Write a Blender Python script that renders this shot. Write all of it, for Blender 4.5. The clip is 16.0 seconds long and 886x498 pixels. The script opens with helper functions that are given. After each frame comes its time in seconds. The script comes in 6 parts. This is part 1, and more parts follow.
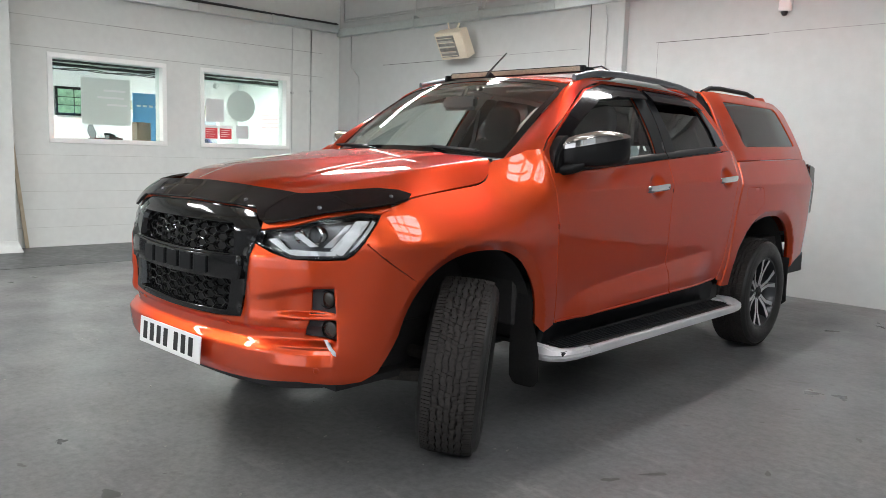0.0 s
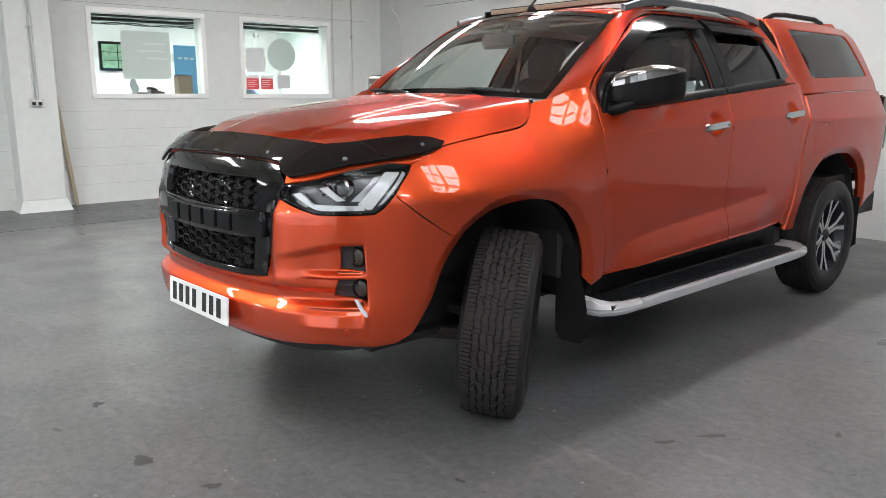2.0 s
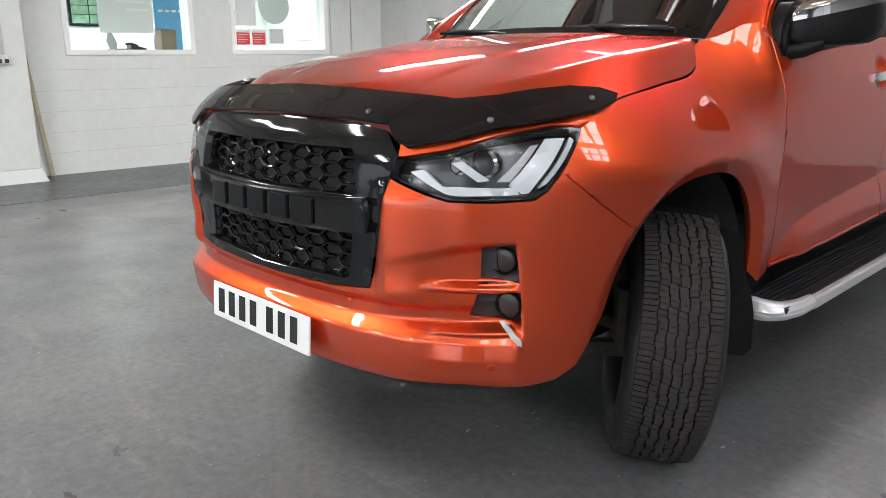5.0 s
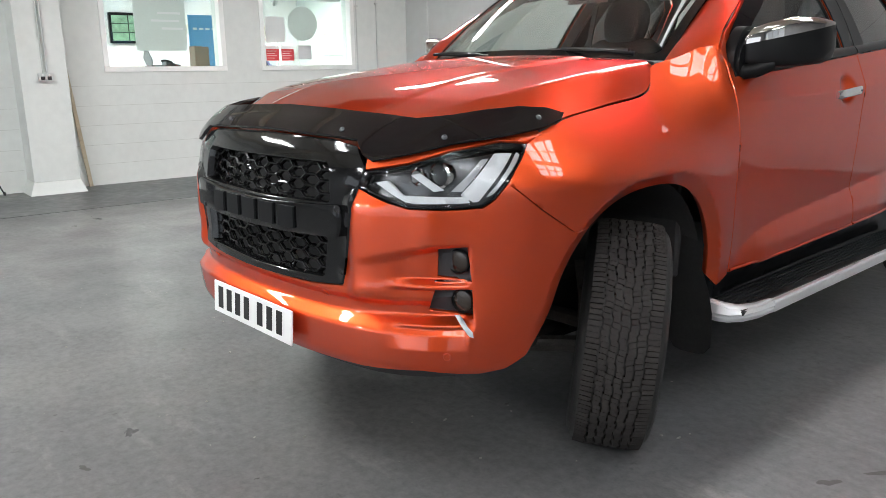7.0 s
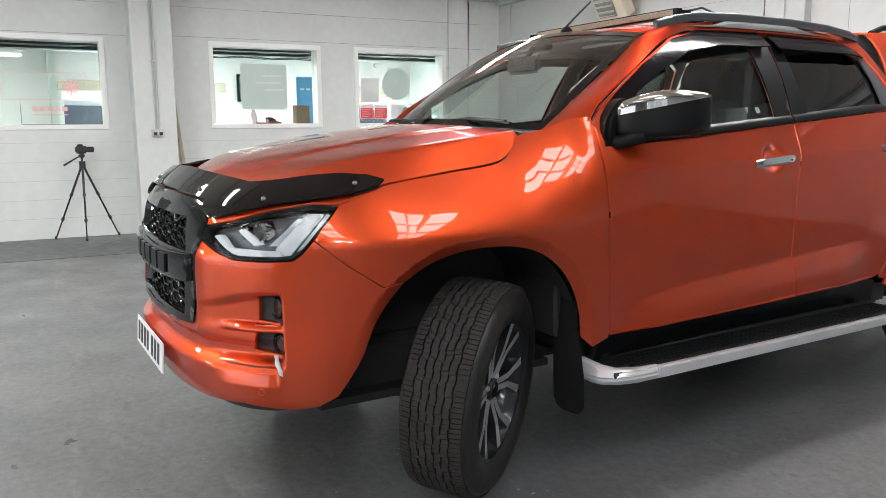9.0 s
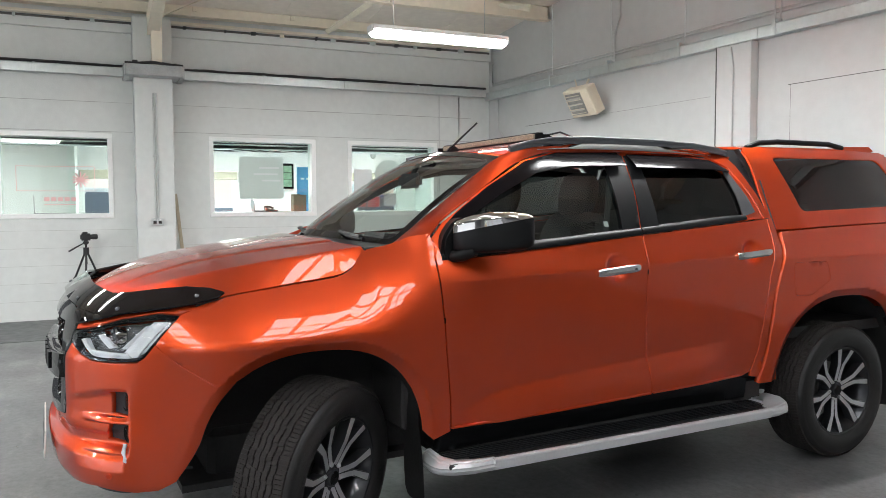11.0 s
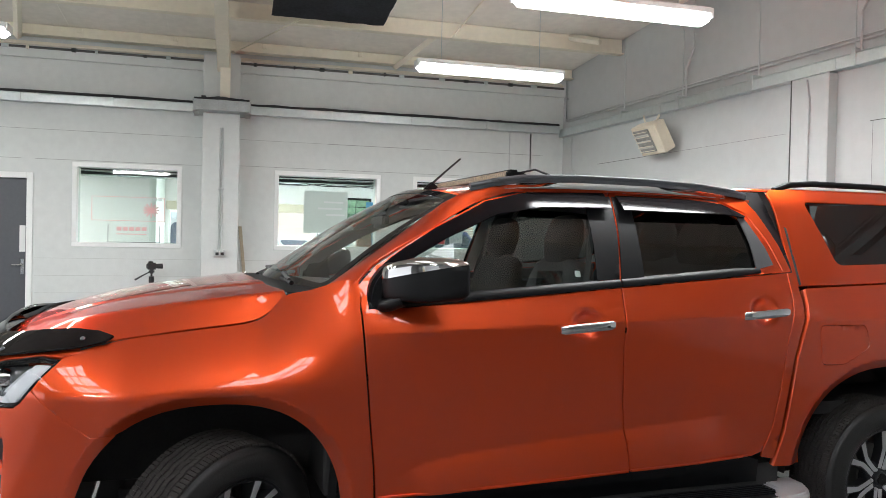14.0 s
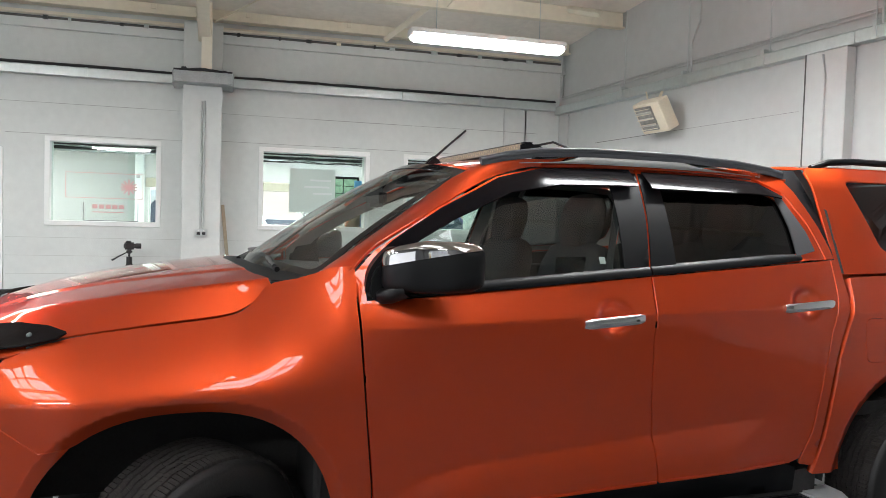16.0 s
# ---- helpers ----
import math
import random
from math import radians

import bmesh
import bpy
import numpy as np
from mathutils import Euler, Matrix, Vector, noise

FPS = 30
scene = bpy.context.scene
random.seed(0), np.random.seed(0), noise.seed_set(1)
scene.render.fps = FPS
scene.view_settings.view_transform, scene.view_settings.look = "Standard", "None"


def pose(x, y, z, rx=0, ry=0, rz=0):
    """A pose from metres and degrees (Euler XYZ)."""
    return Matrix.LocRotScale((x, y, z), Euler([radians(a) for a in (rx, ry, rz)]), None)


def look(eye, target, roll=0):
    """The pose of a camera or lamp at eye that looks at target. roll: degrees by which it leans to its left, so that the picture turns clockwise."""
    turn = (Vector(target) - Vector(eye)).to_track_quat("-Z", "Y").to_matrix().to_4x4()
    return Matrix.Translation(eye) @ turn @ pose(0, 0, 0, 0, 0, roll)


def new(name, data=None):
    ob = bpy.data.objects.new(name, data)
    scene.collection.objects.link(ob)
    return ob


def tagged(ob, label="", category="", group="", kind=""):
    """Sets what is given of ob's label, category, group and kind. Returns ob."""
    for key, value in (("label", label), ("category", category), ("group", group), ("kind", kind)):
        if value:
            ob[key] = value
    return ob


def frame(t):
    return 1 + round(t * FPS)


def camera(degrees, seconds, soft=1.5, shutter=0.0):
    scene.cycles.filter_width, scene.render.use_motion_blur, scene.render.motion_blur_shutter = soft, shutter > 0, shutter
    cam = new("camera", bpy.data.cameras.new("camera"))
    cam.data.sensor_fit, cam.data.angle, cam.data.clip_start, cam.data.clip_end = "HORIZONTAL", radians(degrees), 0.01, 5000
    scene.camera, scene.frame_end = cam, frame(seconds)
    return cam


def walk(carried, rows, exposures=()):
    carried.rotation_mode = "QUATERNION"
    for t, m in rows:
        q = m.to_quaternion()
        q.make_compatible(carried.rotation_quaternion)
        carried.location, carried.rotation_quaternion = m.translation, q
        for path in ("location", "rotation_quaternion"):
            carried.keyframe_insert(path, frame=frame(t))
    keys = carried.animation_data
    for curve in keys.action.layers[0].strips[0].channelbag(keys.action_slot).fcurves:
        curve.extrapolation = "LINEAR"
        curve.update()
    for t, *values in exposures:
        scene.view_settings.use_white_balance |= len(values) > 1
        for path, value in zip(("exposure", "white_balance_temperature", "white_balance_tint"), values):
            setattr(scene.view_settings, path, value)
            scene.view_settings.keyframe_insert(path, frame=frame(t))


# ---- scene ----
from mathutils import geometry

cam = camera(60.0, 16.0, soft=0.7)
PATH = [
    (0.0, (3.132, -2.315, 1.315), (1.679, -0.962, 1.068), 1.80),
    (0.5, (3.131, -2.303, 1.308), (1.688, -0.936, 1.080), 2.10),
    (1.0, (3.133, -2.300, 1.305), (1.706, -0.922, 1.051), 2.13),
    (1.5, (3.096, -2.259, 1.299), (1.657, -0.910, 0.966), 1.58),
    (2.0, (3.009, -2.130, 1.309), (1.487, -0.892, 0.921), -0.08),
    (2.5, (2.875, -2.038, 1.307), (1.311, -0.862, 0.895), -0.63),
    (3.0, (2.646, -2.043, 1.285), (1.100, -0.854, 0.843), -0.06),
    (3.5, (2.416, -2.074, 1.291), (0.902, -0.852, 0.829), 0.25),
    (4.0, (2.185, -2.032, 1.251), (0.707, -0.775, 0.768), 0.11),
    (4.2, (2.072, -2.001, 1.240), (0.606, -0.730, 0.753), 0.03),
    (6.3, (2.033, -2.040, 1.262), (0.552, -0.792, 0.792), -1.75),
    (6.5, (2.074, -1.988, 1.264), (0.566, -0.755, 0.813), -1.53),
    (7.0, (2.363, -2.017, 1.278), (0.837, -0.807, 0.823), -0.75),
    (7.5, (2.612, -1.944, 1.303), (1.049, -0.784, 0.841), -0.76),
    (8.0, (2.809, -1.740, 1.296), (1.140, -0.714, 0.892), -0.56),
    (8.5, (2.940, -1.529, 1.309), (1.214, -0.577, 0.970), -0.05),
    (9.0, (3.107, -1.297, 1.322), (1.348, -0.402, 1.004), -0.37),
    (9.5, (3.456, -1.191, 1.337), (1.673, -0.333, 1.045), -0.97),
    (10.0, (3.694, -1.113, 1.423), (1.901, -0.259, 1.185), -0.87),
    (10.2, (3.696, -1.049, 1.439), (1.897, -0.198, 1.233), -0.75),
    (12.3, (3.917, -0.350, 1.524), (2.054, 0.377, 1.464), 0.70),
    (12.5, (3.892, -0.307, 1.522), (2.025, 0.408, 1.469), 0.89),
    (13.0, (3.794, -0.185, 1.531), (1.918, 0.509, 1.506), 1.19),
    (13.5, (3.732, -0.088, 1.519), (1.836, 0.549, 1.497), 1.14),
    (14.0, (3.694, 0.044, 1.518), (1.766, 0.576, 1.489), 1.27),
    (14.5, (3.603, 0.089, 1.515), (1.664, 0.575, 1.462), 1.52),
    (15.0, (3.408, 0.077, 1.515), (1.477, 0.593, 1.437), 1.18),
    (15.5, (3.318, 0.067, 1.516), (1.395, 0.607, 1.430), 1.04),
    (16.0, (3.292, 0.072, 1.517), (1.376, 0.641, 1.438), 1.65),
]
EXPOSE = [(0.0, .24), (1.0, .27), (3.0, .40), (8.0, .42), (10.0, .36), (12.5, .28), (16.0, .28)]
walk(cam, [(t, look(eye, target, roll)) for t, eye, target, roll in PATH], EXPOSE)

# ---- world ----
world = bpy.data.worlds.new("world")
scene.world = world
world.use_nodes = True
wn = world.node_tree
sky = wn.nodes.new("ShaderNodeTexSky")
sky.sky_type, sky.sun_disc, sky.sun_elevation, sky.sun_rotation = "NISHITA", False, radians(40), radians(90)
wn.links.new(sky.outputs[0], wn.nodes["Background"].inputs[0])
wn.nodes["Background"].inputs[1].default_value = 0.15

sun = bpy.data.lights.new("sun", "SUN")
sun.energy, sun.angle, sun.color = 5.0, radians(.6), (1.0, .96, .90)
new("sun", sun).matrix_basis = look((0, 0, 30), (-23, 9, 10))
LAMP_W = 48.0        # each tube fitting
DAY_W = 36.0        # fill lamp added in the unseen vehicle door
OFFICE_W = 60.0


# ---- helpers of this scene ----
def mat(name, color, rough=0.6, metal=0.0, spec=0.5, var=0.0, scale=6.0, bump=0.0, bscale=40.0, coat=0.0, rvar=0.0, emit=0.0, trans=0.0, alpha=1.0, detail=6.0):
    """A procedural surface: a base colour mottled at two scales, with roughness variation and fine relief."""
    m = bpy.data.materials.new(name)
    m.use_nodes = True
    t = m.node_tree
    b = t.nodes["Principled BSDF"]
    b.inputs["Base Color"].default_value = (*color, 1)
    b.inputs["Roughness"].default_value = rough
    b.inputs["Metallic"].default_value = metal
    b.inputs["Specular IOR Level"].default_value = spec
    b.inputs["Coat Weight"].default_value = coat
    b.inputs["Coat Roughness"].default_value = 0.03
    b.inputs["Transmission Weight"].default_value = trans
    b.inputs["Alpha"].default_value = alpha
    if emit:
        b.inputs["Emission Color"].default_value = (*color, 1)
        b.inputs["Emission Strength"].default_value = emit
    if var or bump or rvar:
        co = t.nodes.new("ShaderNodeTexCoord")
    if var or rvar:
        n1, n2 = t.nodes.new("ShaderNodeTexNoise"), t.nodes.new("ShaderNodeTexNoise")
        n1.inputs["Scale"].default_value, n2.inputs["Scale"].default_value = scale, scale * 9
        n1.inputs["Detail"].default_value = n2.inputs["Detail"].default_value = detail
        mix = t.nodes.new("ShaderNodeMath")
        mix.operation = "ADD"
        for n in (n1, n2):
            t.links.new(co.outputs["Object"], n.inputs["Vector"])
        t.links.new(n1.outputs[0], mix.inputs[0])
        t.links.new(n2.outputs[0], mix.inputs[1])
        if var:
            r = t.nodes.new("ShaderNodeMapRange")
            r.inputs["From Min"].default_value, r.inputs["From Max"].default_value = 0.7, 1.3
            r.inputs["To Min"].default_value, r.inputs["To Max"].default_value = 1 - var, 1 + var
            mul = t.nodes.new("ShaderNodeVectorMath")
            mul.operation = "SCALE"
            mul.inputs[0].default_value = color
            t.links.new(mix.outputs[0], r.inputs["Value"])
            t.links.new(r.outputs[0], mul.inputs["Scale"])
            t.links.new(mul.outputs[0], b.inputs["Base Color"])
        if rvar:
            r = t.nodes.new("ShaderNodeMapRange")
            r.inputs["From Min"].default_value, r.inputs["From Max"].default_value = 0.7, 1.3
            r.inputs["To Min"].default_value, r.inputs["To Max"].default_value = max(rough - rvar, 0), min(rough + rvar, 1)
            t.links.new(mix.outputs[0], r.inputs["Value"])
            t.links.new(r.outputs[0], b.inputs["Roughness"])
    if bump:
        n3, bp = t.nodes.new("ShaderNodeTexNoise"), t.nodes.new("ShaderNodeBump")
        n3.inputs["Scale"].default_value, n3.inputs["Detail"].default_value = bscale, 5
        bp.inputs["Strength"].default_value, bp.inputs["Distance"].default_value = min(bump, 1), 0.004
        t.links.new(co.outputs["Object"], n3.inputs["Vector"])
        t.links.new(n3.outputs[0], bp.inputs["Height"])
        t.links.new(bp.outputs[0], b.inputs["Normal"])
    return m


def sheet_glass(name, tint, ior=1.5):
    """Thin glass: tinted see-through whose gloss grows toward grazing angles."""
    m = bpy.data.materials.new(name)
    m.use_nodes = True
    t = m.node_tree
    t.nodes.clear()
    out, mix = t.nodes.new("ShaderNodeOutputMaterial"), t.nodes.new("ShaderNodeMixShader")
    tr, gl, lw = t.nodes.new("ShaderNodeBsdfTransparent"), t.nodes.new("ShaderNodeBsdfGlossy"), t.nodes.new("ShaderNodeLayerWeight")
    tr.inputs[0].default_value = (*tint, 1)
    gl.inputs["Roughness"].default_value = .01
    lw.inputs[0].default_value = .5
    pw, ma = t.nodes.new("ShaderNodeMath"), t.nodes.new("ShaderNodeMath")
    pw.operation, ma.operation = "POWER", "MULTIPLY_ADD"
    f0 = 2 * ((ior - 1) / (ior + 1)) ** 2
    pw.inputs[1].default_value, ma.inputs[1].default_value, ma.inputs[2].default_value = 4.5, 1 - f0, f0
    t.links.new(lw.outputs["Facing"], pw.inputs[0])
    t.links.new(pw.outputs[0], ma.inputs[0])
    t.links.new(ma.outputs[0], mix.inputs[0])
    t.links.new(tr.outputs[0], mix.inputs[1])
    t.links.new(gl.outputs[0], mix.inputs[2])
    t.links.new(mix.outputs[0], out.inputs[0])
    return m


def finish(me, angle=35):
    me.shade_smooth()
    me.set_sharp_from_angle(angle=radians(angle))


def part(name, bm, material, parent=None, label="", angle=35):
    """Link a bmesh as one mesh object under a thing or a part."""
    me = bpy.data.meshes.new(name)
    bm.to_mesh(me)
    bm.free()
    finish(me, angle)
    if material:
        me.materials.append(material)
    ob = new(name, me)
    if parent:
        ob.parent = parent
    return tagged(ob, label)


def thing(name, label, category, group="", kind="", m=None):
    ob = new(name)
    ob.empty_display_size = 0.1
    if m is not None:
        ob.matrix_basis = m
    return tagged(ob, label, category, group, kind)


def box(a, b, bev=0.0, bm=None, m=None, seg=1):
    """A box from corner a to corner b, with bevelled edges."""
    bm = bm or bmesh.new()
    before = set(bm.verts)
    c, d = (Vector(a) + Vector(b)) / 2, Vector(b) - Vector(a)
    made = bmesh.ops.create_cube(bm, size=1, matrix=Matrix.Translation(c) @ Matrix.Diagonal((abs(d.x), abs(d.y), abs(d.z), 1)))["verts"]
    if bev:
        es = list({e for v in made for e in v.link_edges})
        bmesh.ops.bevel(bm, geom=es, offset=bev, segments=seg, affect="EDGES")
    if m is not None:
        bmesh.ops.transform(bm, matrix=m, verts=[v for v in bm.verts if v not in before])
    return bm


def tube(points, r, n=8, bm=None, r2=None, cap=True):
    """A round bar along points; r may taper to r2."""
    bm = bm or bmesh.new()
    pts = [Vector(p) for p in points]
    rings = []
    for i, p in enumerate(pts):
        a, b = pts[max(i - 1, 0)], pts[min(i + 1, len(pts) - 1)]
        q = (b - a).to_track_quat("Z", "Y")
        k = r if r2 is None else r + (r2 - r) * i / (len(pts) - 1)
        if 0 < i < len(pts) - 1:
            cosine = max((pts[i] - a).normalized().dot((b - pts[i]).normalized()), -0.5)
            k /= max(math.sqrt((1 + cosine) / 2), 0.5) ** 0.5
        rings.append([bm.verts.new(p + q @ Vector((k * math.cos(j * math.tau / n), k * math.sin(j * math.tau / n), 0))) for j in range(n)])
    for x, y in zip(rings, rings[1:]):
        for j in range(n):
            bm.faces.new((x[j], x[(j + 1) % n], y[(j + 1) % n], y[j]))
    if cap:
        bm.faces.new(rings[0][::-1])
        bm.faces.new(rings[-1])
    return bm


def prism(poly, depth, frame_m, bm=None, bev=0.0):
    """An outline in the x-y plane of frame_m, made depth thick along its z."""
    bm = bm or bmesh.new()
    low = [bm.verts.new(frame_m @ Vector((x, y, 0))) for x, y in poly]
    top = [bm.verts.new(frame_m @ Vector((x, y, depth))) for x, y in poly]
    n = len(poly)
    fs = [bm.faces.new(low[::-1]), bm.faces.new(top)]
    fs += [bm.faces.new((low[i], low[(i + 1) % n], top[(i + 1) % n], top[i])) for i in range(n)]
    bmesh.ops.recalc_face_normals(bm, faces=fs)
    if bev:
        es = list({e for f in fs[:2] for e in f.edges})
        bmesh.ops.bevel(bm, geom=es, offset=bev, segments=2, affect="EDGES")
    return bm


def lathe(profile, n=32, bm=None, m=None, close=False):
    """Turn (radius, height) pairs round the z axis."""
    bm = bm or bmesh.new()
    m = m or Matrix()
    rings = [[bm.verts.new(m @ Vector((r * math.cos(k * math.tau / n), r * math.sin(k * math.tau / n), h))) for k in range(n)] for r, h in profile]
    pairs = list(zip(rings, rings[1:])) + ([(rings[-1], rings[0])] if close else [])
    for a, b in pairs:
        for k in range(n):
            bm.faces.new((a[k], a[(k + 1) % n], b[(k + 1) % n], b[k]))
    return bm


def frame_of(origin, ax, ay):
    """A pose whose x and y run along ax and ay."""
    ax, ay = Vector(ax).normalized(), Vector(ay).normalized()
    az = ax.cross(ay)
    m = Matrix((ax, ay, az)).transposed().to_4x4()
    m.translation = origin
    return m

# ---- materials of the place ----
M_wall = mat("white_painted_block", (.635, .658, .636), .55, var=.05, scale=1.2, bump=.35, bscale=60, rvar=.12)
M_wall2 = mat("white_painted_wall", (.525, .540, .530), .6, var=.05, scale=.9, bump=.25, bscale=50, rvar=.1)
# grey of the unseen walls, toned for what the truck's doors reflect
M_far = mat("dull_grey_cladding", (.26, .27, .28), .6, var=.12, scale=1.5)
M_trim = mat("white_gloss_trim", (.82, .83, .81), .35, var=.02, scale=4)


def floor_paint():
    m = mat("grey_floor_paint", (.118, .117, .115), .36, bump=.10, bscale=70, spec=.45)
    t = m.node_tree
    b = t.nodes["Principled BSDF"]
    co = t.nodes.new("ShaderNodeTexCoord")

    def noise(scale, detail, stretch=(1, 1, 1), rough=.6):
        mp, n = t.nodes.new("ShaderNodeMapping"), t.nodes.new("ShaderNodeTexNoise")
        mp.inputs["Scale"].default_value = stretch
        n.inputs["Scale"].default_value, n.inputs["Detail"].default_value, n.inputs["Roughness"].default_value = scale, detail, rough
        t.links.new(co.outputs["Object"], mp.inputs[0])
        t.links.new(mp.outputs[0], n.inputs["Vector"])
        return n.outputs[0]

    def ramp(src, stops):
        r = t.nodes.new("ShaderNodeValToRGB")
        while len(r.color_ramp.elements) < len(stops):
            r.color_ramp.elements.new(.5)
        for e, (p, c) in zip(r.color_ramp.elements, stops):
            e.position, e.color = p, (*c, 1)
        t.links.new(src, r.inputs[0])
        return r.outputs[0]

    def mix(a, c, kind, fac):
        x = t.nodes.new("ShaderNodeMix")
        x.data_type, x.blend_type = "RGBA", kind
        x.inputs["Factor"].default_value = fac
        t.links.new(a, x.inputs["A"])
        t.links.new(c, x.inputs["B"])
        return x.outputs["Result"]

    base = ramp(noise(.55, 8), [(.30, (.108, .112, .115)), (.50, (.138, .138, .139)), (.70, (.162, .156, .151))])
    fine = ramp(noise(24, 9, (1, 1, 1), .75), [(.28, (.58, .58, .58)), (.52, (1, 1, 1)), (.75, (1.34, 1.33, 1.31))])
    scuff = ramp(noise(3.2, 9, (.35, 1.6, 1), .72), [(.0, (.80, .80, .80)), (.42, (1, 1, 1)), (.56, (1, 1, 1)), (.70, (1.45, 1.43, 1.38))])
    dirt = ramp(noise(5.0, 9, (1, 1, 1), .7), [(.31, (.45, .44, .42)), (.37, (1, 1, 1)), (1, (1, 1, 1))])
    c = mix(mix(mix(base, fine, "MULTIPLY", 1), scuff, "MULTIPLY", 1), dirt, "MULTIPLY", .8)
    t.links.new(c, b.inputs["Base Color"])
    rr = ramp(noise(1.6, 8), [(.3, (.26, .26, .26)), (.7, (.50, .50, .50))])
    t.links.new(rr, b.inputs["Roughness"])
    return m


M_floor = floor_paint()
M_strip = mat("dark_floor_paint", (.085, .09, .092), .42, var=.2, scale=1.1, bump=.15, bscale=60, rvar=.12)
M_ceil = mat("cream_lining_board", (.84, .80, .72), .8, var=.07, scale=1.0, bump=.15)
M_steel = mat("cream_painted_steel", (.80, .745, .61), .55, var=.05, scale=1.4, bump=.06)
M_galv = mat("galvanised_steel", (.57, .61, .60), .38, metal=.72, var=.06, scale=2.5, rvar=.05, detail=3)
M_cable = mat("black_cable", (.03, .03, .032), .5)
M_crack_gap = mat("dark_joint", (.10, .10, .095), .9)
M_grime = mat("dirty_joint", (.42, .43, .40), .9, var=.2, scale=20)
M_dkdoor = mat("dark_grey_door", (.075, .08, .09), .45, var=.06, scale=3)
M_black = mat("black_plastic", (.018, .018, .019), .42, var=.2, scale=30, bump=.1, bscale=300)
M_chrome = mat("bright_steel", (.75, .75, .75), .15, metal=1)
M_glass = sheet_glass("window_glass", (.90, .96, .93), 1.35)
M_frost = mat("frosted_film", (.51, .61, .56), .5, var=.03, scale=5)
M_film_bar = mat("pale_film", (.62, .68, .66), .5)
M_red = mat("red_print", (.62, .05, .06), .5)
M_pink = mat("faded_red_film", (.72, .43, .42), .5)
M_ray = mat("red_film", (.76, .42, .42), .5)
M_paper = mat("white_paper", (.78, .78, .77), .7)
M_blue = mat("blue_banner", (.10, .34, .62), .5, var=.1, scale=2)
M_card = mat("brown_cardboard", (.21, .155, .11), .8, var=.12, scale=8)
M_mint = mat("pale_green_plaster", (.70, .755, .72), .8, var=.03, scale=1)
M_white = mat("white_plaster", (.78, .77, .76), .8, var=.03, scale=1)
M_cream = mat("cream_enamel", (.72, .64, .50), .4, var=.06, scale=6)
M_dark = mat("dark_cloth", (.040, .043, .050), .9, var=.35, scale=3, bump=.6, bscale=10)
M_tube = mat("tube_diffuser", (.98, .99, 1.0), .4, emit=27.0)
M_sky = mat("rooflight_sheet", (.92, .95, 1.0), .5, emit=6.0)
M_day = mat("daylight", (.88, .94, 1.0), .5, emit=3.0)
M_dull = mat("dull_daylight", (.86, .93, 1.0), .5, emit=.5)
# weak glow behind the added front window, kept low to darken door reflections
M_east = mat("shaded_daylight", (.86, .93, 1.0), .5, emit=.22)
M_screen = mat("lit_screen", (.12, .20, .13), .3, var=.9, scale=9, emit=.6)
M_brick = mat("red_brick", (.50, .25, .20), .8, var=.2, scale=9)


def coursing(m, bricks, mortar):
    """Lays brick courses along y and z into a material."""
    t = m.node_tree
    co, sp, cb, tx = (t.nodes.new("ShaderNode" + n) for n in ("TexCoord", "SeparateXYZ", "CombineXYZ", "TexBrick"))
    t.links.new(co.outputs["Object"], sp.inputs[0])
    t.links.new(sp.outputs["Y"], cb.inputs["X"])
    t.links.new(sp.outputs["Z"], cb.inputs["Y"])
    t.links.new(cb.outputs[0], tx.inputs["Vector"])
    for name, val in (("Scale", 1.0), ("Mortar Size", .012), ("Brick Width", .225), ("Row Height", .085)):
        tx.inputs[name].default_value = val
    tx.inputs["Color1"].default_value, tx.inputs["Color2"].default_value = (*bricks[0], 1), (*bricks[1], 1)
    tx.inputs["Mortar"].default_value = (*mortar, 1)
    t.links.new(tx.outputs["Color"], t.nodes["Principled BSDF"].inputs["Base Color"])


coursing(M_brick, ((.66, .44, .40), (.56, .35, .31)), (.84, .83, .80))
M_carwhite = mat("white_car_paint", (.75, .77, .8), .25, coat=.6)
M_carblue = mat("blue_car_paint", (.20, .19, .42), .25, coat=.6)

XW = -7.2            # face of the wall with the windows
YS = -9.0            # wall behind
XE = 7.6             # unseen front wall behind the camera
WA = radians(4)      # the heater wall runs at this angle
NW = Matrix.Translation((XW, 4.92, 0)) @ Matrix.Rotation(WA, 4, "Z")   # its frame: x along the wall, y into it


def roof_z(x):
    return 4.05 + .10 * (x - XW) if x < 1 else 4.05 + .10 * (1 - XW) - .10 * (x - 1)


def structure(name, bm, material, label, category):
    ob = part(name, bm, material)
    return tagged(ob, label, category, kind="structure")


# floor: one slab, with a darker painted strip along the window wall
structure("floor", box((XW - .2, YS - .2, -.2), (XE + .2, 6.4, 0)), M_floor, "worn grey painted concrete floor with scuffs", "floor")
structure("floor_strip", box((XW, YS, 0), (-5.56, 5.0, .003)), M_strip, "dark grey painted walkway strip beside the wall", "floor")

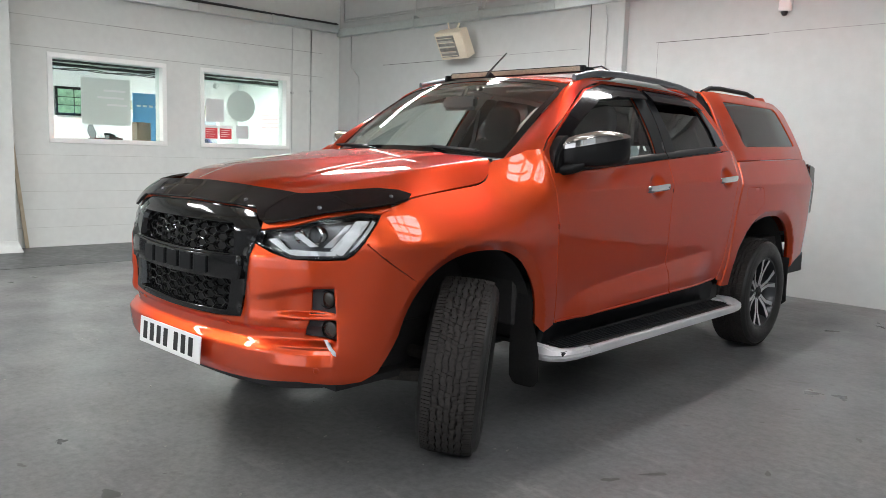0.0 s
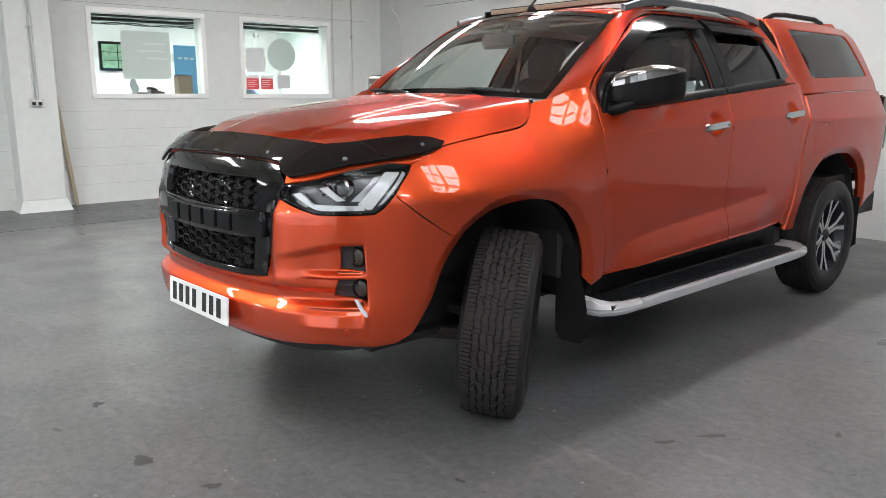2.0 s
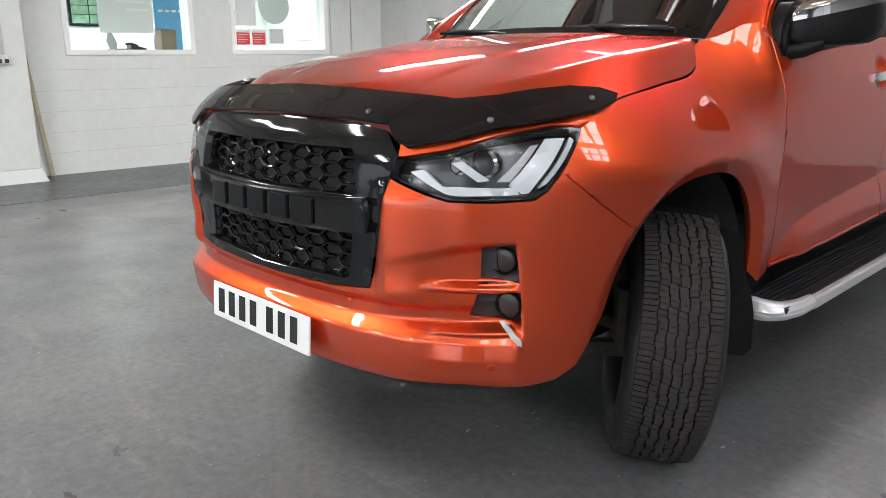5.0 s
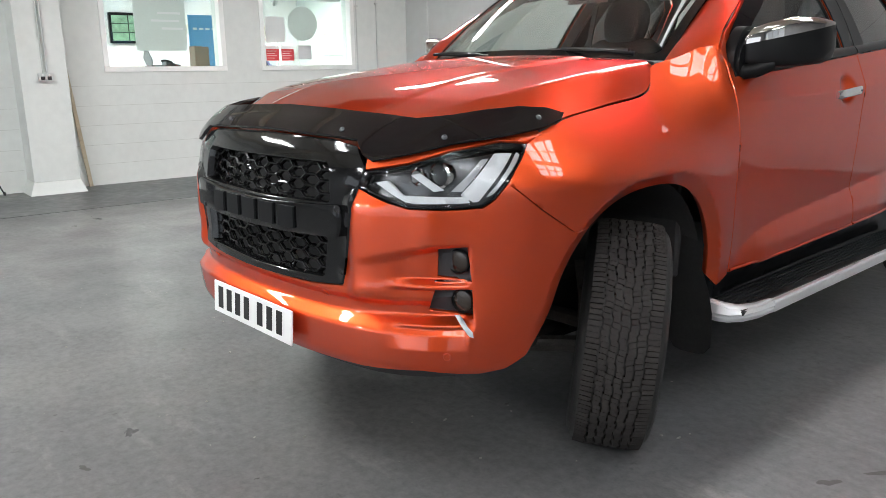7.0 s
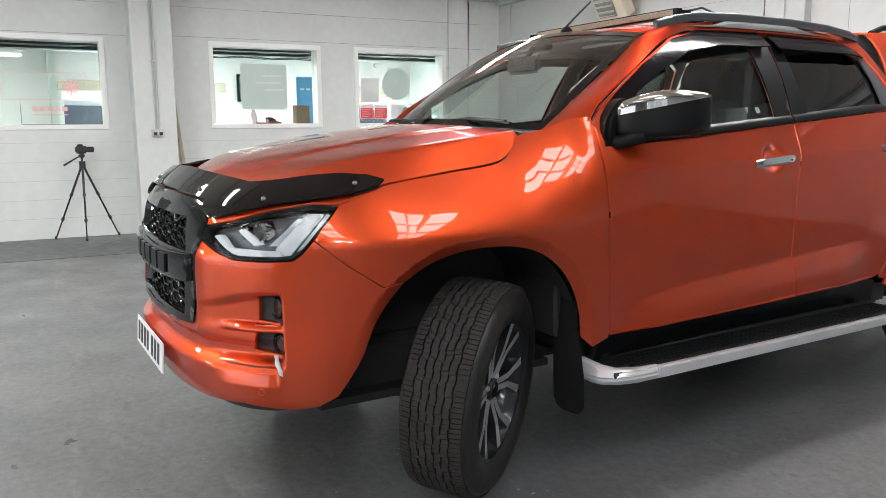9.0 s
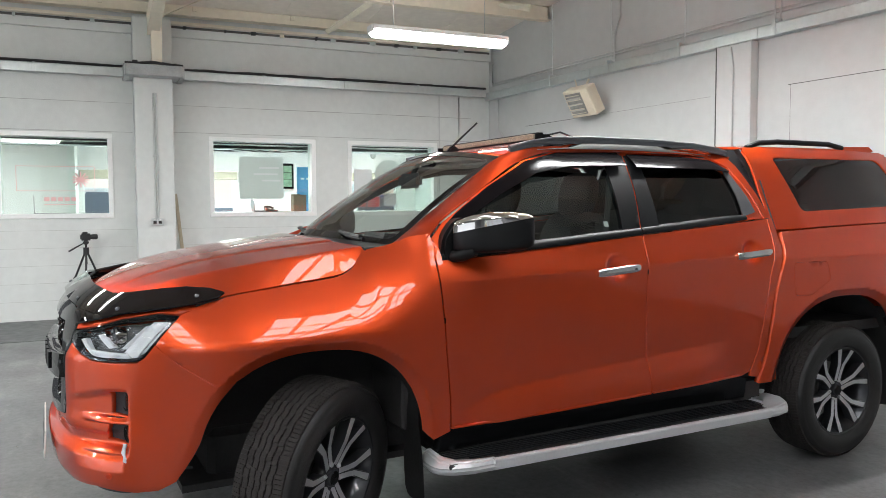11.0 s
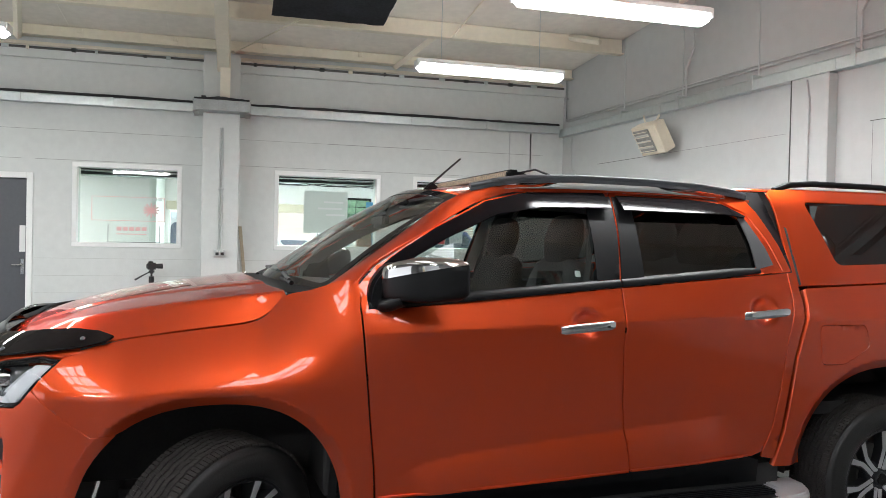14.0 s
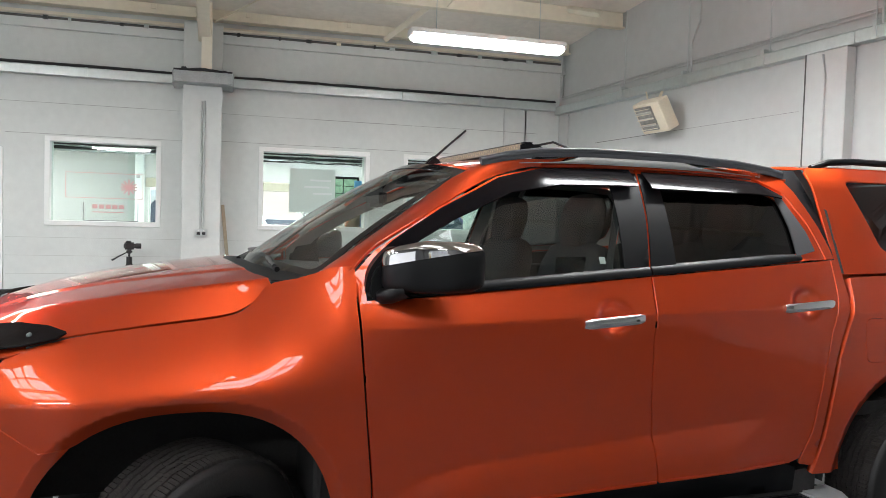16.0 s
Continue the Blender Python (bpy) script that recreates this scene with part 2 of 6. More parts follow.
# window wall, built of piers and panels round three windows and a door
WINS = [(-1.905, -.665), (.66, 2.04), (2.63, 3.955)]
ZB, ZT = 1.355, 2.345
DOOR = (-3.40, -2.49, 2.165)
bm = bmesh.new()
TH = .22
cuts = [(DOOR[0], DOOR[1], 0, DOOR[2])] + [(a, b, ZB, ZT) for a, b in WINS]
y = YS
for a, b, z0, z1 in cuts:
    box((XW - TH, y, 0), (XW, a, 4.0), bm=bm)
    if z0 > 0:
        box((XW - TH, a, 0), (XW, b, z0), bm=bm)
    box((XW - TH, a, z1), (XW, b, 4.0), bm=bm)
    y = b
box((XW - TH, y, 0), (XW, 5.2, 4.0), bm=bm)
structure("wall_west", bm, M_wall, "white painted blockwork wall with three internal windows", "wall")

# courses of the painted blocks: shallow dirty joints
bm = bmesh.new()
rng = random.Random(4)
for k in range(1, 6):
    z = k * .225 + .02
    for a, b in ((YS, DOOR[0] - .1), (DOOR[1] + .1, -.36), (.13, 4.9)):
        box((XW, a, z), (XW + .0015, b, z + .003), bm=bm)
structure("block_joint", bm, M_grime, "faint painted mortar joints of the block wall", "joint")
bm = bmesh.new()
for z, a, b in ((2.42, -2.4, -.36), (2.42, DOOR[0] - 2, -2.56), (2.44, .13, 4.6), (2.80, -3.4, -.36), (2.80, .13, 4.6), (3.70, -6, 4.9)):
    yy = a
    while yy < b:
        ln = min(rng.uniform(.8, 1.6), b - yy)
        box((XW, yy, z + rng.uniform(-.001, .001)), (XW + .002, yy + ln, z + rng.uniform(.003, .006)), bm=bm)
        yy += ln + rng.choice((0, 0, .02))
structure("wall_crack", bm, mat("crack_shadow", (.30, .31, .29), .9), "thin cracked joint lines across the painted wall", "crack")
# shallow step of the wall head
structure("wall_ledge", box((XW, YS, 3.70), (XW + .05, 4.95, 4.02), .006), M_wall, "projecting white painted band at the head of the wall", "wall")

# windows
for n, (a, b) in enumerate(WINS):
    w = thing(f"window_{n + 1}", "fixed internal office window in a white frame", "window", kind="structure")
    fw = .055
    for p, q in (((XW - TH - .004, a - fw, ZB - fw), (XW + .018, b + fw, ZB + .005)), ((XW - TH - .004, a - fw, ZT - .005), (XW + .018, b + fw, ZT + fw)),
                 ((XW - TH - .004, a - fw, ZB + .005), (XW + .018, a + .005, ZT - .005)), ((XW - TH - .004, b - .005, ZB + .005), (XW + .018, b + fw, ZT - .005))):
        part("window_frame", box(p, q, .004), M_trim, w)
    g = part("pane", box((XW - .10, a, ZB), (XW - .094, b, ZT)), M_glass, w)
    g.visible_shadow = False

# pilaster with a splayed plinth
bm = box((XW, -.345, .14), (-6.84, .125, 3.86), .006)
structure("pilaster_west", bm, M_wall, "white painted brick pilaster", "pilaster")
m = frame_of((0, 0, 0), (1, 0, 0), (0, 1, 0))
bm = bmesh.new()
lo = [bm.verts.new(c) for c in ((XW, -.40, 0), (-6.79, -.40, 0), (-6.79, .18, 0), (XW, .18, 0))]
hi = [bm.verts.new(c) for c in ((XW, -.345, .14), (-6.84, -.345, .14), (-6.84, .125, .14), (XW, .125, .14))]
bm.faces.new(hi)
for i in range(4):
    bm.faces.new((lo[i], lo[(i + 1) % 4], hi[(i + 1) % 4], hi[i]))
structure("pilaster_plinth", bm, M_wall, "splayed white painted foot of the pilaster", "pilaster")

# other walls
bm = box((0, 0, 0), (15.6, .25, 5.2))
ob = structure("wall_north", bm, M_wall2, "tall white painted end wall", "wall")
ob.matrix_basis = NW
# unseen wall; the door opening and glowing backdrop are added as a light source
bm = bmesh.new()
for a, b, z0, z1 in ((XW, -3.2, 0, 5.2), (-3.2, 5.6, 3.0, 5.2), (5.6, XE, 0, 5.2)):
    box((a, YS - .2, z0), (b, YS, z1), bm=bm)
structure("wall_south", bm, M_far, "unseen grey wall with an assumed open vehicle door", "wall")
structure("backdrop_south", box((-6, YS - 2.0, -.5), (8, YS - 1.95, 5)), M_dull, "added glowing panel outside the unseen vehicle door", "backdrop")
structure("apron", box((-6, YS - 2.0, -.2), (8, YS - .2, -.01)), M_strip, "added grey apron outside the unseen vehicle door", "ground")
# unseen front wall; its window and glowing backdrop are added to shape reflections
bm = bmesh.new()
for a, b, z0, z1 in ((YS, -7.2, 0, 5.2), (-7.2, -2.4, 0, .9), (-7.2, -2.4, 3.0, 5.2), (-2.4, 6.4, 0, 5.2)):
    box((XE, a, z0), (XE + .2, b, z1), bm=bm)
structure("wall_east", bm, M_far, "unseen grey front wall round an added opening", "wall")
w = thing("window_4", "added unseen window with white mullions in the front wall", "window", kind="structure")
for k in range(5):
    yy = -7.2 + 1.2 * k
    part("mullion", box((XE + .02, yy - .05, .9), (XE + .12, yy + .05, 3.0), .004), M_trim, w)
for z in (.9, 1.9, 2.95):
    part("transom", box((XE + .03, -7.2, z), (XE + .11, -2.4, z + .06), .004), M_trim, w)
structure("backdrop_east", box((XE + 1.4, -8, -1), (XE + 1.45, 7, 5)), M_east, "added dim glowing panel outside the unseen front", "backdrop")

# roof lining, purlins and rafters
bm = bmesh.new()
ys = [(-9.2, 6.4)]
xs = [XW - .2, 1.0, XE + .2]
for x0, x1 in zip(xs, xs[1:]):
    z0, z1 = roof_z(x0), roof_z(x1)
    vs = [bm.verts.new(p) for p in ((x0, -9.2, z0), (x1, -9.2, z1), (x1, 6.4, z1), (x0, 6.4, z0))]
    vt = [bm.verts.new(v.co + Vector((0, 0, .1))) for v in vs]
    bm.faces.new(vs[::-1])
    bm.faces.new(vt)
    for i in range(4):
        bm.faces.new((vs[i], vs[(i + 1) % 4], vt[(i + 1) % 4], vt[i]))
for k in range(12):  # board joints
    yy = -8 + 1.2 * k
    for x0, x1 in zip(xs, xs[1:]):
        sl = (roof_z(x1) - roof_z(x0)) / (x1 - x0)
        mm = Matrix.Translation((x0, yy, roof_z(x0) - .004)) @ Matrix.Rotation(-math.atan(sl), 4, "Y")
        box((0, 0, 0), (x1 - x0, .03, .006), bm=bm, m=mm)
structure("ceiling", bm, M_ceil, "sloping cream lined roof above the bay", "ceiling")


def steel(name, a, b, wide, deep, label):
    """A cream steel section from a to b, hung below the line."""
    a, b = Vector(a), Vector(b)
    ax = (b - a).normalized()
    side = Vector((0, 0, 1)).cross(ax).normalized()
    mm = frame_of(a, ax, side)
    ln = (b - a).length
    bm = bmesh.new()
    t = .012
    box((0, -wide / 2, -t), (ln, wide / 2, 0), bm=bm)
    box((0, -wide / 2, -deep), (ln, wide / 2, -deep + t), bm=bm)
    for sd in (-1, 1):
        box((0, sd * (wide / 2 - .008) - t / 2, -deep + t), (ln, sd * (wide / 2 - .008) + t / 2, -t), bm=bm)
    bmesh.ops.transform(bm, matrix=mm, verts=bm.verts)
    return structure(name, bm, M_steel, label, "beam")


for x in (-6.95, -5.60, -3.55, -1.7, .15, 2.0, 3.85, 5.7):
    zz = roof_z(x) - .005
    y1 = 4.92 + (x - XW) * math.tan(WA) - .02
    dp = .14 if x < -6 else .20
    bm = box((x - .03, YS, zz - dp), (x + .03, y1, zz), .004)
    box((x - .03, YS, zz - dp - .005), (x + .09, y1, zz - dp + .010), bm=bm)
    structure("purlin", bm, M_steel, "cream painted steel purlin under the roof", "beam")
for yy in (-.10, -5.4):
    steel("rafter", (XW + .25, yy, roof_z(XW + .25) - .19), (1.0, yy, roof_z(1) - .19), .14, .26, "cream painted steel rafter")
    steel("rafter", (XE - .1, yy, roof_z(XE) - .19), (1.0, yy, roof_z(1) - .19), .14, .26, "cream painted steel rafter")
    # tapering haunch and stanchion above the pilaster
    structure("stanchion", prism([(0, 0), (.13, 0), (.20, .45), (.42, .80), (0, .80)], .125, frame_of((-6.838, yy + .095, 3.226), (1, 0, 0), (0, 0, 1)), bev=.004), M_steel, "cream painted steel stanchion foot on the pilaster", "beam")
for (a, b) in (((-6.92, 2.22, 3.90), (-5.63, 2.45, 4.03)), ((-6.92, -2.55, 3.90), (-5.63, -2.25, 4.03)), ((-5.57, 4.25, 4.17), (-5.2, 4.5, 4.05))):
    structure("strut", tube((a, b), .046, 4), M_steel, "cream painted steel strut between purlins", "beam")
for (a, b) in (((-6.8, .02, 3.88), (-3.2, 1.75, 4.12)), ((-5.57, 2.66, 4.02), (-3.58, 2.78, 4.36))):
    structure("tie_rod", tube((a, b), .011, 6), M_steel, "thin cream painted tie rod", "beam")
# eave: a flanged angle, a dark strip as shade of the slot over the wall head, and the odd brackets in it
bm = bmesh.new()
box((XW + .06, YS, 3.845), (XW + .16, 4.85, 3.857), bm=bm)
box((XW + .06, YS, 3.857), (XW + .075, 4.85, 3.90), bm=bm)
box((XW + .20, YS, 3.925), (XW + .36, 4.85, 3.937), bm=bm)
structure("eave_angle", bm, M_steel, "cream painted steel angle along the eave", "beam")
# solid strip in a dark colour, standing in for the slot's shade
bm = bmesh.new()
box((XW + .05, YS, 3.812), (XW + .054, 4.9, 3.842), bm=bm)
structure("eave_gap", bm, M_crack_gap, "dark strip painted as the shaded gap above the wall head", "gap")
rb = random.Random(12)
for k in range(26):
    yy = -5.6 + .40 * k + rb.uniform(-.12, .12)
    w_ = rb.uniform(.02, .09)
    mt = rb.choice((M_steel, M_cable, M_galv))
    bt = part("eave_bracket", box((XW + .052, yy, 3.80), (XW + .052 + rb.uniform(.02, .07), yy + w_, 3.80 + rb.uniform(.03, .075)), .004), mt)
    tagged(bt, "small steel fixing bracket in the eave gap", "bracket", "eave brackets")
    if k % 3 == 0:
        bt = part("purlin_cleat", box((-6.98, yy + .1, 4.00), (-6.90, yy + .16, 4.06), .004), M_steel)
        tagged(bt, "cream painted steel cleat bolted on the eave purlin", "cleat", "purlin cleats")

# cable trunking along both walls, with the black leads that lie on it
def trunking(a, b, z, off, m=None, leads=3, straps=()):
    t = thing("cable_trunking", "galvanised steel cable trunking with black leads on top" if leads else "galvanised steel cable trunking with joint straps", "trunking", "trunking runs", m=m)
    ln = b - a
    n = max(1, round(ln / 2.4))
    for k in range(n):
        part("trunking_length", box((a + ln * k / n, -off - .10, z), (a + ln * (k + 1) / n - .004, -off, z + .105), .003), M_galv, t)
        part("trunking_lid", box((a + ln * k / n, -off - .105, z + .106), (a + ln * (k + 1) / n - .004, -off, z + .112), .002), M_galv, t)
    for s_ in straps or [a + ln * (k + .5) / n for k in range(n)]:
        part("trunking_strap", box((s_ - .02, -off - .108, z - .004), (s_ + .02, -off, z + .118 + (.035 if straps else 0)), .002), M_galv, t)
    r2 = random.Random(int(a * 10) + 3)
    for k in range(leads):
        pts = [(a + ln * i / 24, -off - .02 - .028 * k, z + .126 + .012 * r2.random() + .010 * (k == 1)) for i in range(25)]
        part("lead", tube(pts, .013, 6), M_cable, t)
    return t


WF = frame_of((XW + .05, 0, 0), (0, 1, 0), (-1, 0, 0))
trunking(-8.9, -.42, 3.125, 0, WF)
trunking(.20, 4.80, 3.13, 0, WF)
trunking(.05, 13.0, 3.085, 0, NW, 0, (1.76, 2.97, 4.18, 5.42, 6.7, 8.0))
jog = thing("trunking_bridge", "galvanised trunking bridge round the pilaster", "trunking")
M_bridge = mat("dull_galvanised_box", (.42, .44, .44), .5, metal=.35, var=.15, scale=8)
part("bridge", box((XW + .05, -.445, 3.09), (-6.60, .237, 3.225), .004), M_bridge, jog)
part("bridge_collar", box((XW + .05, -.465, 3.082), (-6.68, -.40, 3.235), .003), M_bridge, jog)
part("bridge_collar", box((XW + .05, .20, 3.082), (-6.68, .262, 3.235), .003), M_bridge, jog)
for k, (a, b) in enumerate(((-.45, .24), (-.36, .20), (-.33, .14), (-.42, .23))):
    part("lead", tube([(-6.64 - .03 * k, a, 3.238), (-6.63 - .03 * k, (a + b) / 2, 3.248 + .012 * k), (-6.64 - .03 * k, b, 3.238)], .015, 6), M_cable, jog)
part("fallen_clip", box((-6.70, -.36, 3.24), (-6.62, -.30, 3.275), .006), M_cable, jog)
part("fallen_clip", box((-6.72, .12, 3.24), (-6.66, .17, 3.265), .006), M_cable, jog)

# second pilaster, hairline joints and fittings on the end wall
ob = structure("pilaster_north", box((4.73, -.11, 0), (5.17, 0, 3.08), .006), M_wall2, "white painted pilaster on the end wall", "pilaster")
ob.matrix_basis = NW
bm = bmesh.new()
for a, b, z in ((1.04, 2.2, 2.6), (2.2, 4.56, 2.604), (5.52, 6.75, 2.6), (6.8, 10, 2.61)):
    wdt = .006 if (b - a) < 1.6 else .0022
    box((a, -.0015, z), (b, .001, z + wdt), bm=bm)
box((4.722, -.1125, 0), (4.733, -.09, 3.08), bm=bm)
box((5.545, -.001, 1.2), (5.5475, .001, 2.6), bm=bm)
ob = structure("wall_joint", bm, M_crack_gap, "dark cracked joints in the end wall", "crack")
ob.matrix_basis = NW


def conduit(name, pts, r, m=None, label="white painted surface conduit"):
    t = thing(name, label, "conduit", "conduits", m=m)
    part("pipe", tube(pts, r, 8), M_wall2, t)
    for p, q in zip(pts, pts[1:]):
        mid = (Vector(p) + Vector(q)) / 2
        if (Vector(p) - Vector(q)).length > .6:
            part("saddle", box(mid - Vector((.022, .022, .012)), mid + Vector((.022, .022, .012)), .003), M_wall2, t)
    return t


conduit("conduit", [(4.955, -.122, .3), (4.955, -.122, 2.86), (4.925, -.122, 3.05)], .011, NW)
conduit("conduit", [(.50, -.012, .3), (.50, -.012, 2.35), (.48, -.012, 2.45), (.30, -.012, 2.62), (.30, -.012, 3.07)], .011, NW)
conduit("conduit", [(.15, -.03, 3.31), (12.5, -.03, 3.31)], .012, NW)
conduit("conduit", [(.15, -.03, 3.345), (12.5, -.03, 3.345)], .010, NW)
conduit("conduit", [(.15, -.03, 3.33), (.15, -.03, 4.0), (-.02 + .1, -.25, 4.04)], .012, NW)
for s in (1.76, 2.99, 4.22, 5.39, 6.7):
    t = thing("drop_rod", "thin steel rod holding the trunking", "rod", "drop rods", m=NW)
    part("rod", tube([(s, -.05, 3.2), (s, -.05, roof_z(XW + s) - .02)], .006, 6), M_galv, t)
for s in (3.05, 5.45):
    conduit("conduit", [(s, -.05, 3.2), (s, -.05, 3.55), (s + .12, -.05, 3.75), (s + .12, -.05, roof_z(XW + s) - .03)], .012, NW, "grey conduit dropping from the roof")
conduit("conduit", [(XW + .012, 4.05, 3.12), (XW + .012, 4.05, 1.2)], .008)
conduit("conduit", [(XW + .012, 4.385, 3.12), (XW + .012, 4.385, 1.30), (XW + .012, 4.33, 1.27), (XW + .012, 4.25, 1.275)], .010)
c = conduit("socket_conduit", [(-6.828, -.085, 2.90), (-6.828, -.085, 1.30)], .012)
c = conduit("socket_conduit", [(-6.828, -.118, 2.90), (-6.828, -.118, 1.30)], .010)
t = thing("double_socket", "metal clad double power socket on the pilaster", "socket")
part("back_box", box((-6.84, -.175, 1.215), (-6.80, -.03, 1.295), .005), M_galv, t)
part("front_plate", box((-6.80, -.178, 1.212), (-6.794, -.027, 1.298), .002), M_galv, t)
for yy in (-.135, -.07):
    part("outlet", box((-6.794, yy - .02, 1.225), (-6.790, yy + .02, 1.262), .002), M_black, t)
    part("rocker", box((-6.794, yy - .008, 1.272), (-6.786, yy + .008, 1.288), .002), M_paper, t)
part("neon", box((-6.794, -.107, 1.235), (-6.788, -.098, 1.285), .001), M_paper, t)

# steel door at the far end of the window wall
d = thing("door_1", "closed dark grey door in a white frame", "door", kind="structure")
part("door_leaf", box((XW - .10, DOOR[0], .005), (XW - .05, DOOR[1] - .002, DOOR[2]), .003), M_dkdoor, d)
for p, q in (((XW - .1, DOOR[1], 0), (XW + .02, DOOR[1] + .075, DOOR[2] + .075)), ((XW - .1, DOOR[0] - .075, 0), (XW + .02, DOOR[0], DOOR[2] + .075)), ((XW - .1, DOOR[0], DOOR[2]), (XW + .02, DOOR[1], DOOR[2] + .075))):
    part("door_frame", box(p, q, .004), M_trim, d)
h = part("door_handle", box((XW - .05, DOOR[1] - .075, .93), (XW - .042, DOOR[1] - .035, 1.13), .003), M_chrome, d)
part("lever", tube([(XW - .045, DOOR[1] - .055, 1.05), (XW - .0, DOOR[1] - .055, 1.05), (XW + .005, DOOR[1] - .17, 1.05)], .009, 8), M_chrome, h)
part("push_plate", box((XW - .05, DOOR[1] - .09, 1.22), (XW - .047, DOOR[1] - .02, 1.56), .001), M_paper, d)

# suspended tube fittings
def tube_light(x, y0, y1, z=3.2):
    t = thing("tube_light", "lit fluorescent batten with a clear diffuser hung on wires", "ceiling light", "tube lights")
    L = y1 - y0
    part("housing", box((x - .085, y0, z + .045), (x + .085, y1, z + .10), .012), M_trim, t)
    bm = bmesh.new()
    prof = [(-.082, .045), (-.076, .012), (-.05, -.018), (0, -.026), (.05, -.018), (.076, .012), (.082, .045)]
    rows = [[bm.verts.new((x + a * e, yy, z + .045 + (b - .045) * e)) for a, b in prof] for yy, e in ((y0, .6), (y0 + .04, 1), (y1 - .04, 1), (y1, .6))]
    for r0, r1 in zip(rows, rows[1:]):
        for k in range(len(prof) - 1):
            bm.faces.new((r0[k], r0[k + 1], r1[k + 1], r1[k]))
    bm.faces.new(rows[0])
    bm.faces.new(rows[-1][::-1])
    part("diffuser", bm, M_tube, t)
    for yy in (y0 + .25, y1 - .25):
        part("wire", tube([(x, yy, z + .1), (x, yy, roof_z(x) - .02)], .004, 5), M_galv, t)
    for yy in (y0, y1):
        part("end_cap", box((x - .08, yy - .012, z + .02), (x + .08, yy + .012, z + .095), .006), M_trim, t)
    la = bpy.data.lights.new("tube_light", "AREA")
    la.shape, la.size, la.size_y, la.energy, la.color = "RECTANGLE", .14, L - .05, LAMP_W, (.965, .985, 1.0)
    lo = new("tube_glow", la)
    lo.matrix_basis = pose(x, (y0 + y1) / 2, z - .035)
    lo.parent = t


for x, row in ((-3.8, (1.8, -3.42, -7.6)), (-1.45, (1.95, -3.3, -7.4)), (.25, (1.95, -7.4)), (5.6, (-3.3,))):
    for y0 in row:
        tube_light(x, y0, y0 + 1.56)

# translucent rooflight over the near side of the bay, between the purlins
def rooflight(x0, x1, y0, y1):
    rm = Matrix.Translation((x0, 0, roof_z(x0) - .012)) @ Matrix.Rotation(math.atan(.10), 4, "Y")
    t = thing("rooflight", "bright translucent rooflight panels in a pale frame", "rooflight", "rooflights", m=rm)
    n, w_ = 3, x1 - x0
    for k in range(n):
        a0, a1 = y0 + (y1 - y0) * k / n, y0 + (y1 - y0) * (k + 1) / n
        part("rooflight_panel", box((0, a0 + .05, -.006), (w_, a1 - .05, .0)), M_sky, t)
    for k in range(n + 1):
        a0 = y0 + (y1 - y0) * k / n
        part("glazing_bar", box((0, a0 - .05, -.03), (w_, a0 + .05, .002), .004), M_trim, t)
    for xx in (0, w_ / 4, w_ / 2, w_ * 3 / 4, w_):
        part("rooflight_rail", box((xx - .06, y0, -.05), (xx + .06, y1, -.031), .004), M_trim, t)


for y0 in (.75, -3.55, -7.2):
    rooflight(2.2, 5.4, y0, y0 + 1.6)

# area lamp added in the unseen vehicle door to light the truck's front
la = bpy.data.lights.new("door_daylight", "AREA")
la.shape, la.size, la.size_y, la.energy, la.color = "RECTANGLE", 8.6, 2.1, DAY_W, (.92, .96, 1.0)
lo = new("door_daylight", la)
lo.matrix_basis = look((1.2, YS - .1, 1.92), (1.2, 0, 1.2))

# radiant heater on the end wall, tilted down
hm = NW @ pose(2.71, -.24, 2.77, 30, 0, 0)
t = thing("wall_heater", "cream quartz heater tilted on a wall bracket", "heater", m=hm)
bm = box((-.24, -.09, -.185), (.24, .07, .185), .012)
part("casing", bm, M_cream, t)
part("reflector", box((-.20, -.102, -.145), (.10, -.088, .145), .004), mat("reflector", (.35, .34, .32), .3, metal=.8, var=.3, scale=15), t)
for z in (-.075, 0, .075):
    part("element", tube([(-.18, -.112, z), (.08, -.112, z)], .012, 8), mat("quartz_tube", (.55, .53, .48), .3), t)
for k in range(5):
    z = -.12 + .06 * k
    part("guard_bar", tube([(-.20, -.122, z), (.10, -.122, z)], .004, 6), M_cream, t)
part("bracket", tube([(0, .08, .12), (0, .2, .20)], .015, 8), M_cream, t)
part("bracket", tube([(0, -.02, .21), (0, -.0, .29)], .01, 8), M_cream, t)

# motion sensor high on the end wall
t = thing("motion_sensor", "white wall motion sensor with a dark lens", "sensor", m=NW)
part("body", box((6.84, -.06, 2.80), (6.96, 0, 2.92), .012), M_paper, t)
part("lens", lathe([(.001, -.035), (.02, -.028), (.03, -.01), (.032, .01)], 16, m=Matrix.Translation((6.9, -.04, 2.79))), M_black, t)

# dark sheet slung under the purlins
bm = bmesh.new()
rows = []
for i in range(11):
    for_row = []
    for j in range(9):
        x, yv = -5.12 + 1.5 * j / 8, .43 + 1.27 * i / 10
        for_row.append(bm.verts.new((x, yv, roof_z(x) - .30 - .012 * math.sin(3.1 * i) - .01 * math.sin(2.3 * j))))
    rows.append(for_row)
for r0, r1 in zip(rows, rows[1:]):
    for j in range(8):
        bm.faces.new((r0[j], r1[j], r1[j + 1], r0[j + 1]))
bmesh.ops.solidify(bm, geom=bm.faces[:], thickness=.006)
t = part("dark_sheet", bm, M_dark)
tagged(t, "black sheet slung under the roof purlins", "sheet")

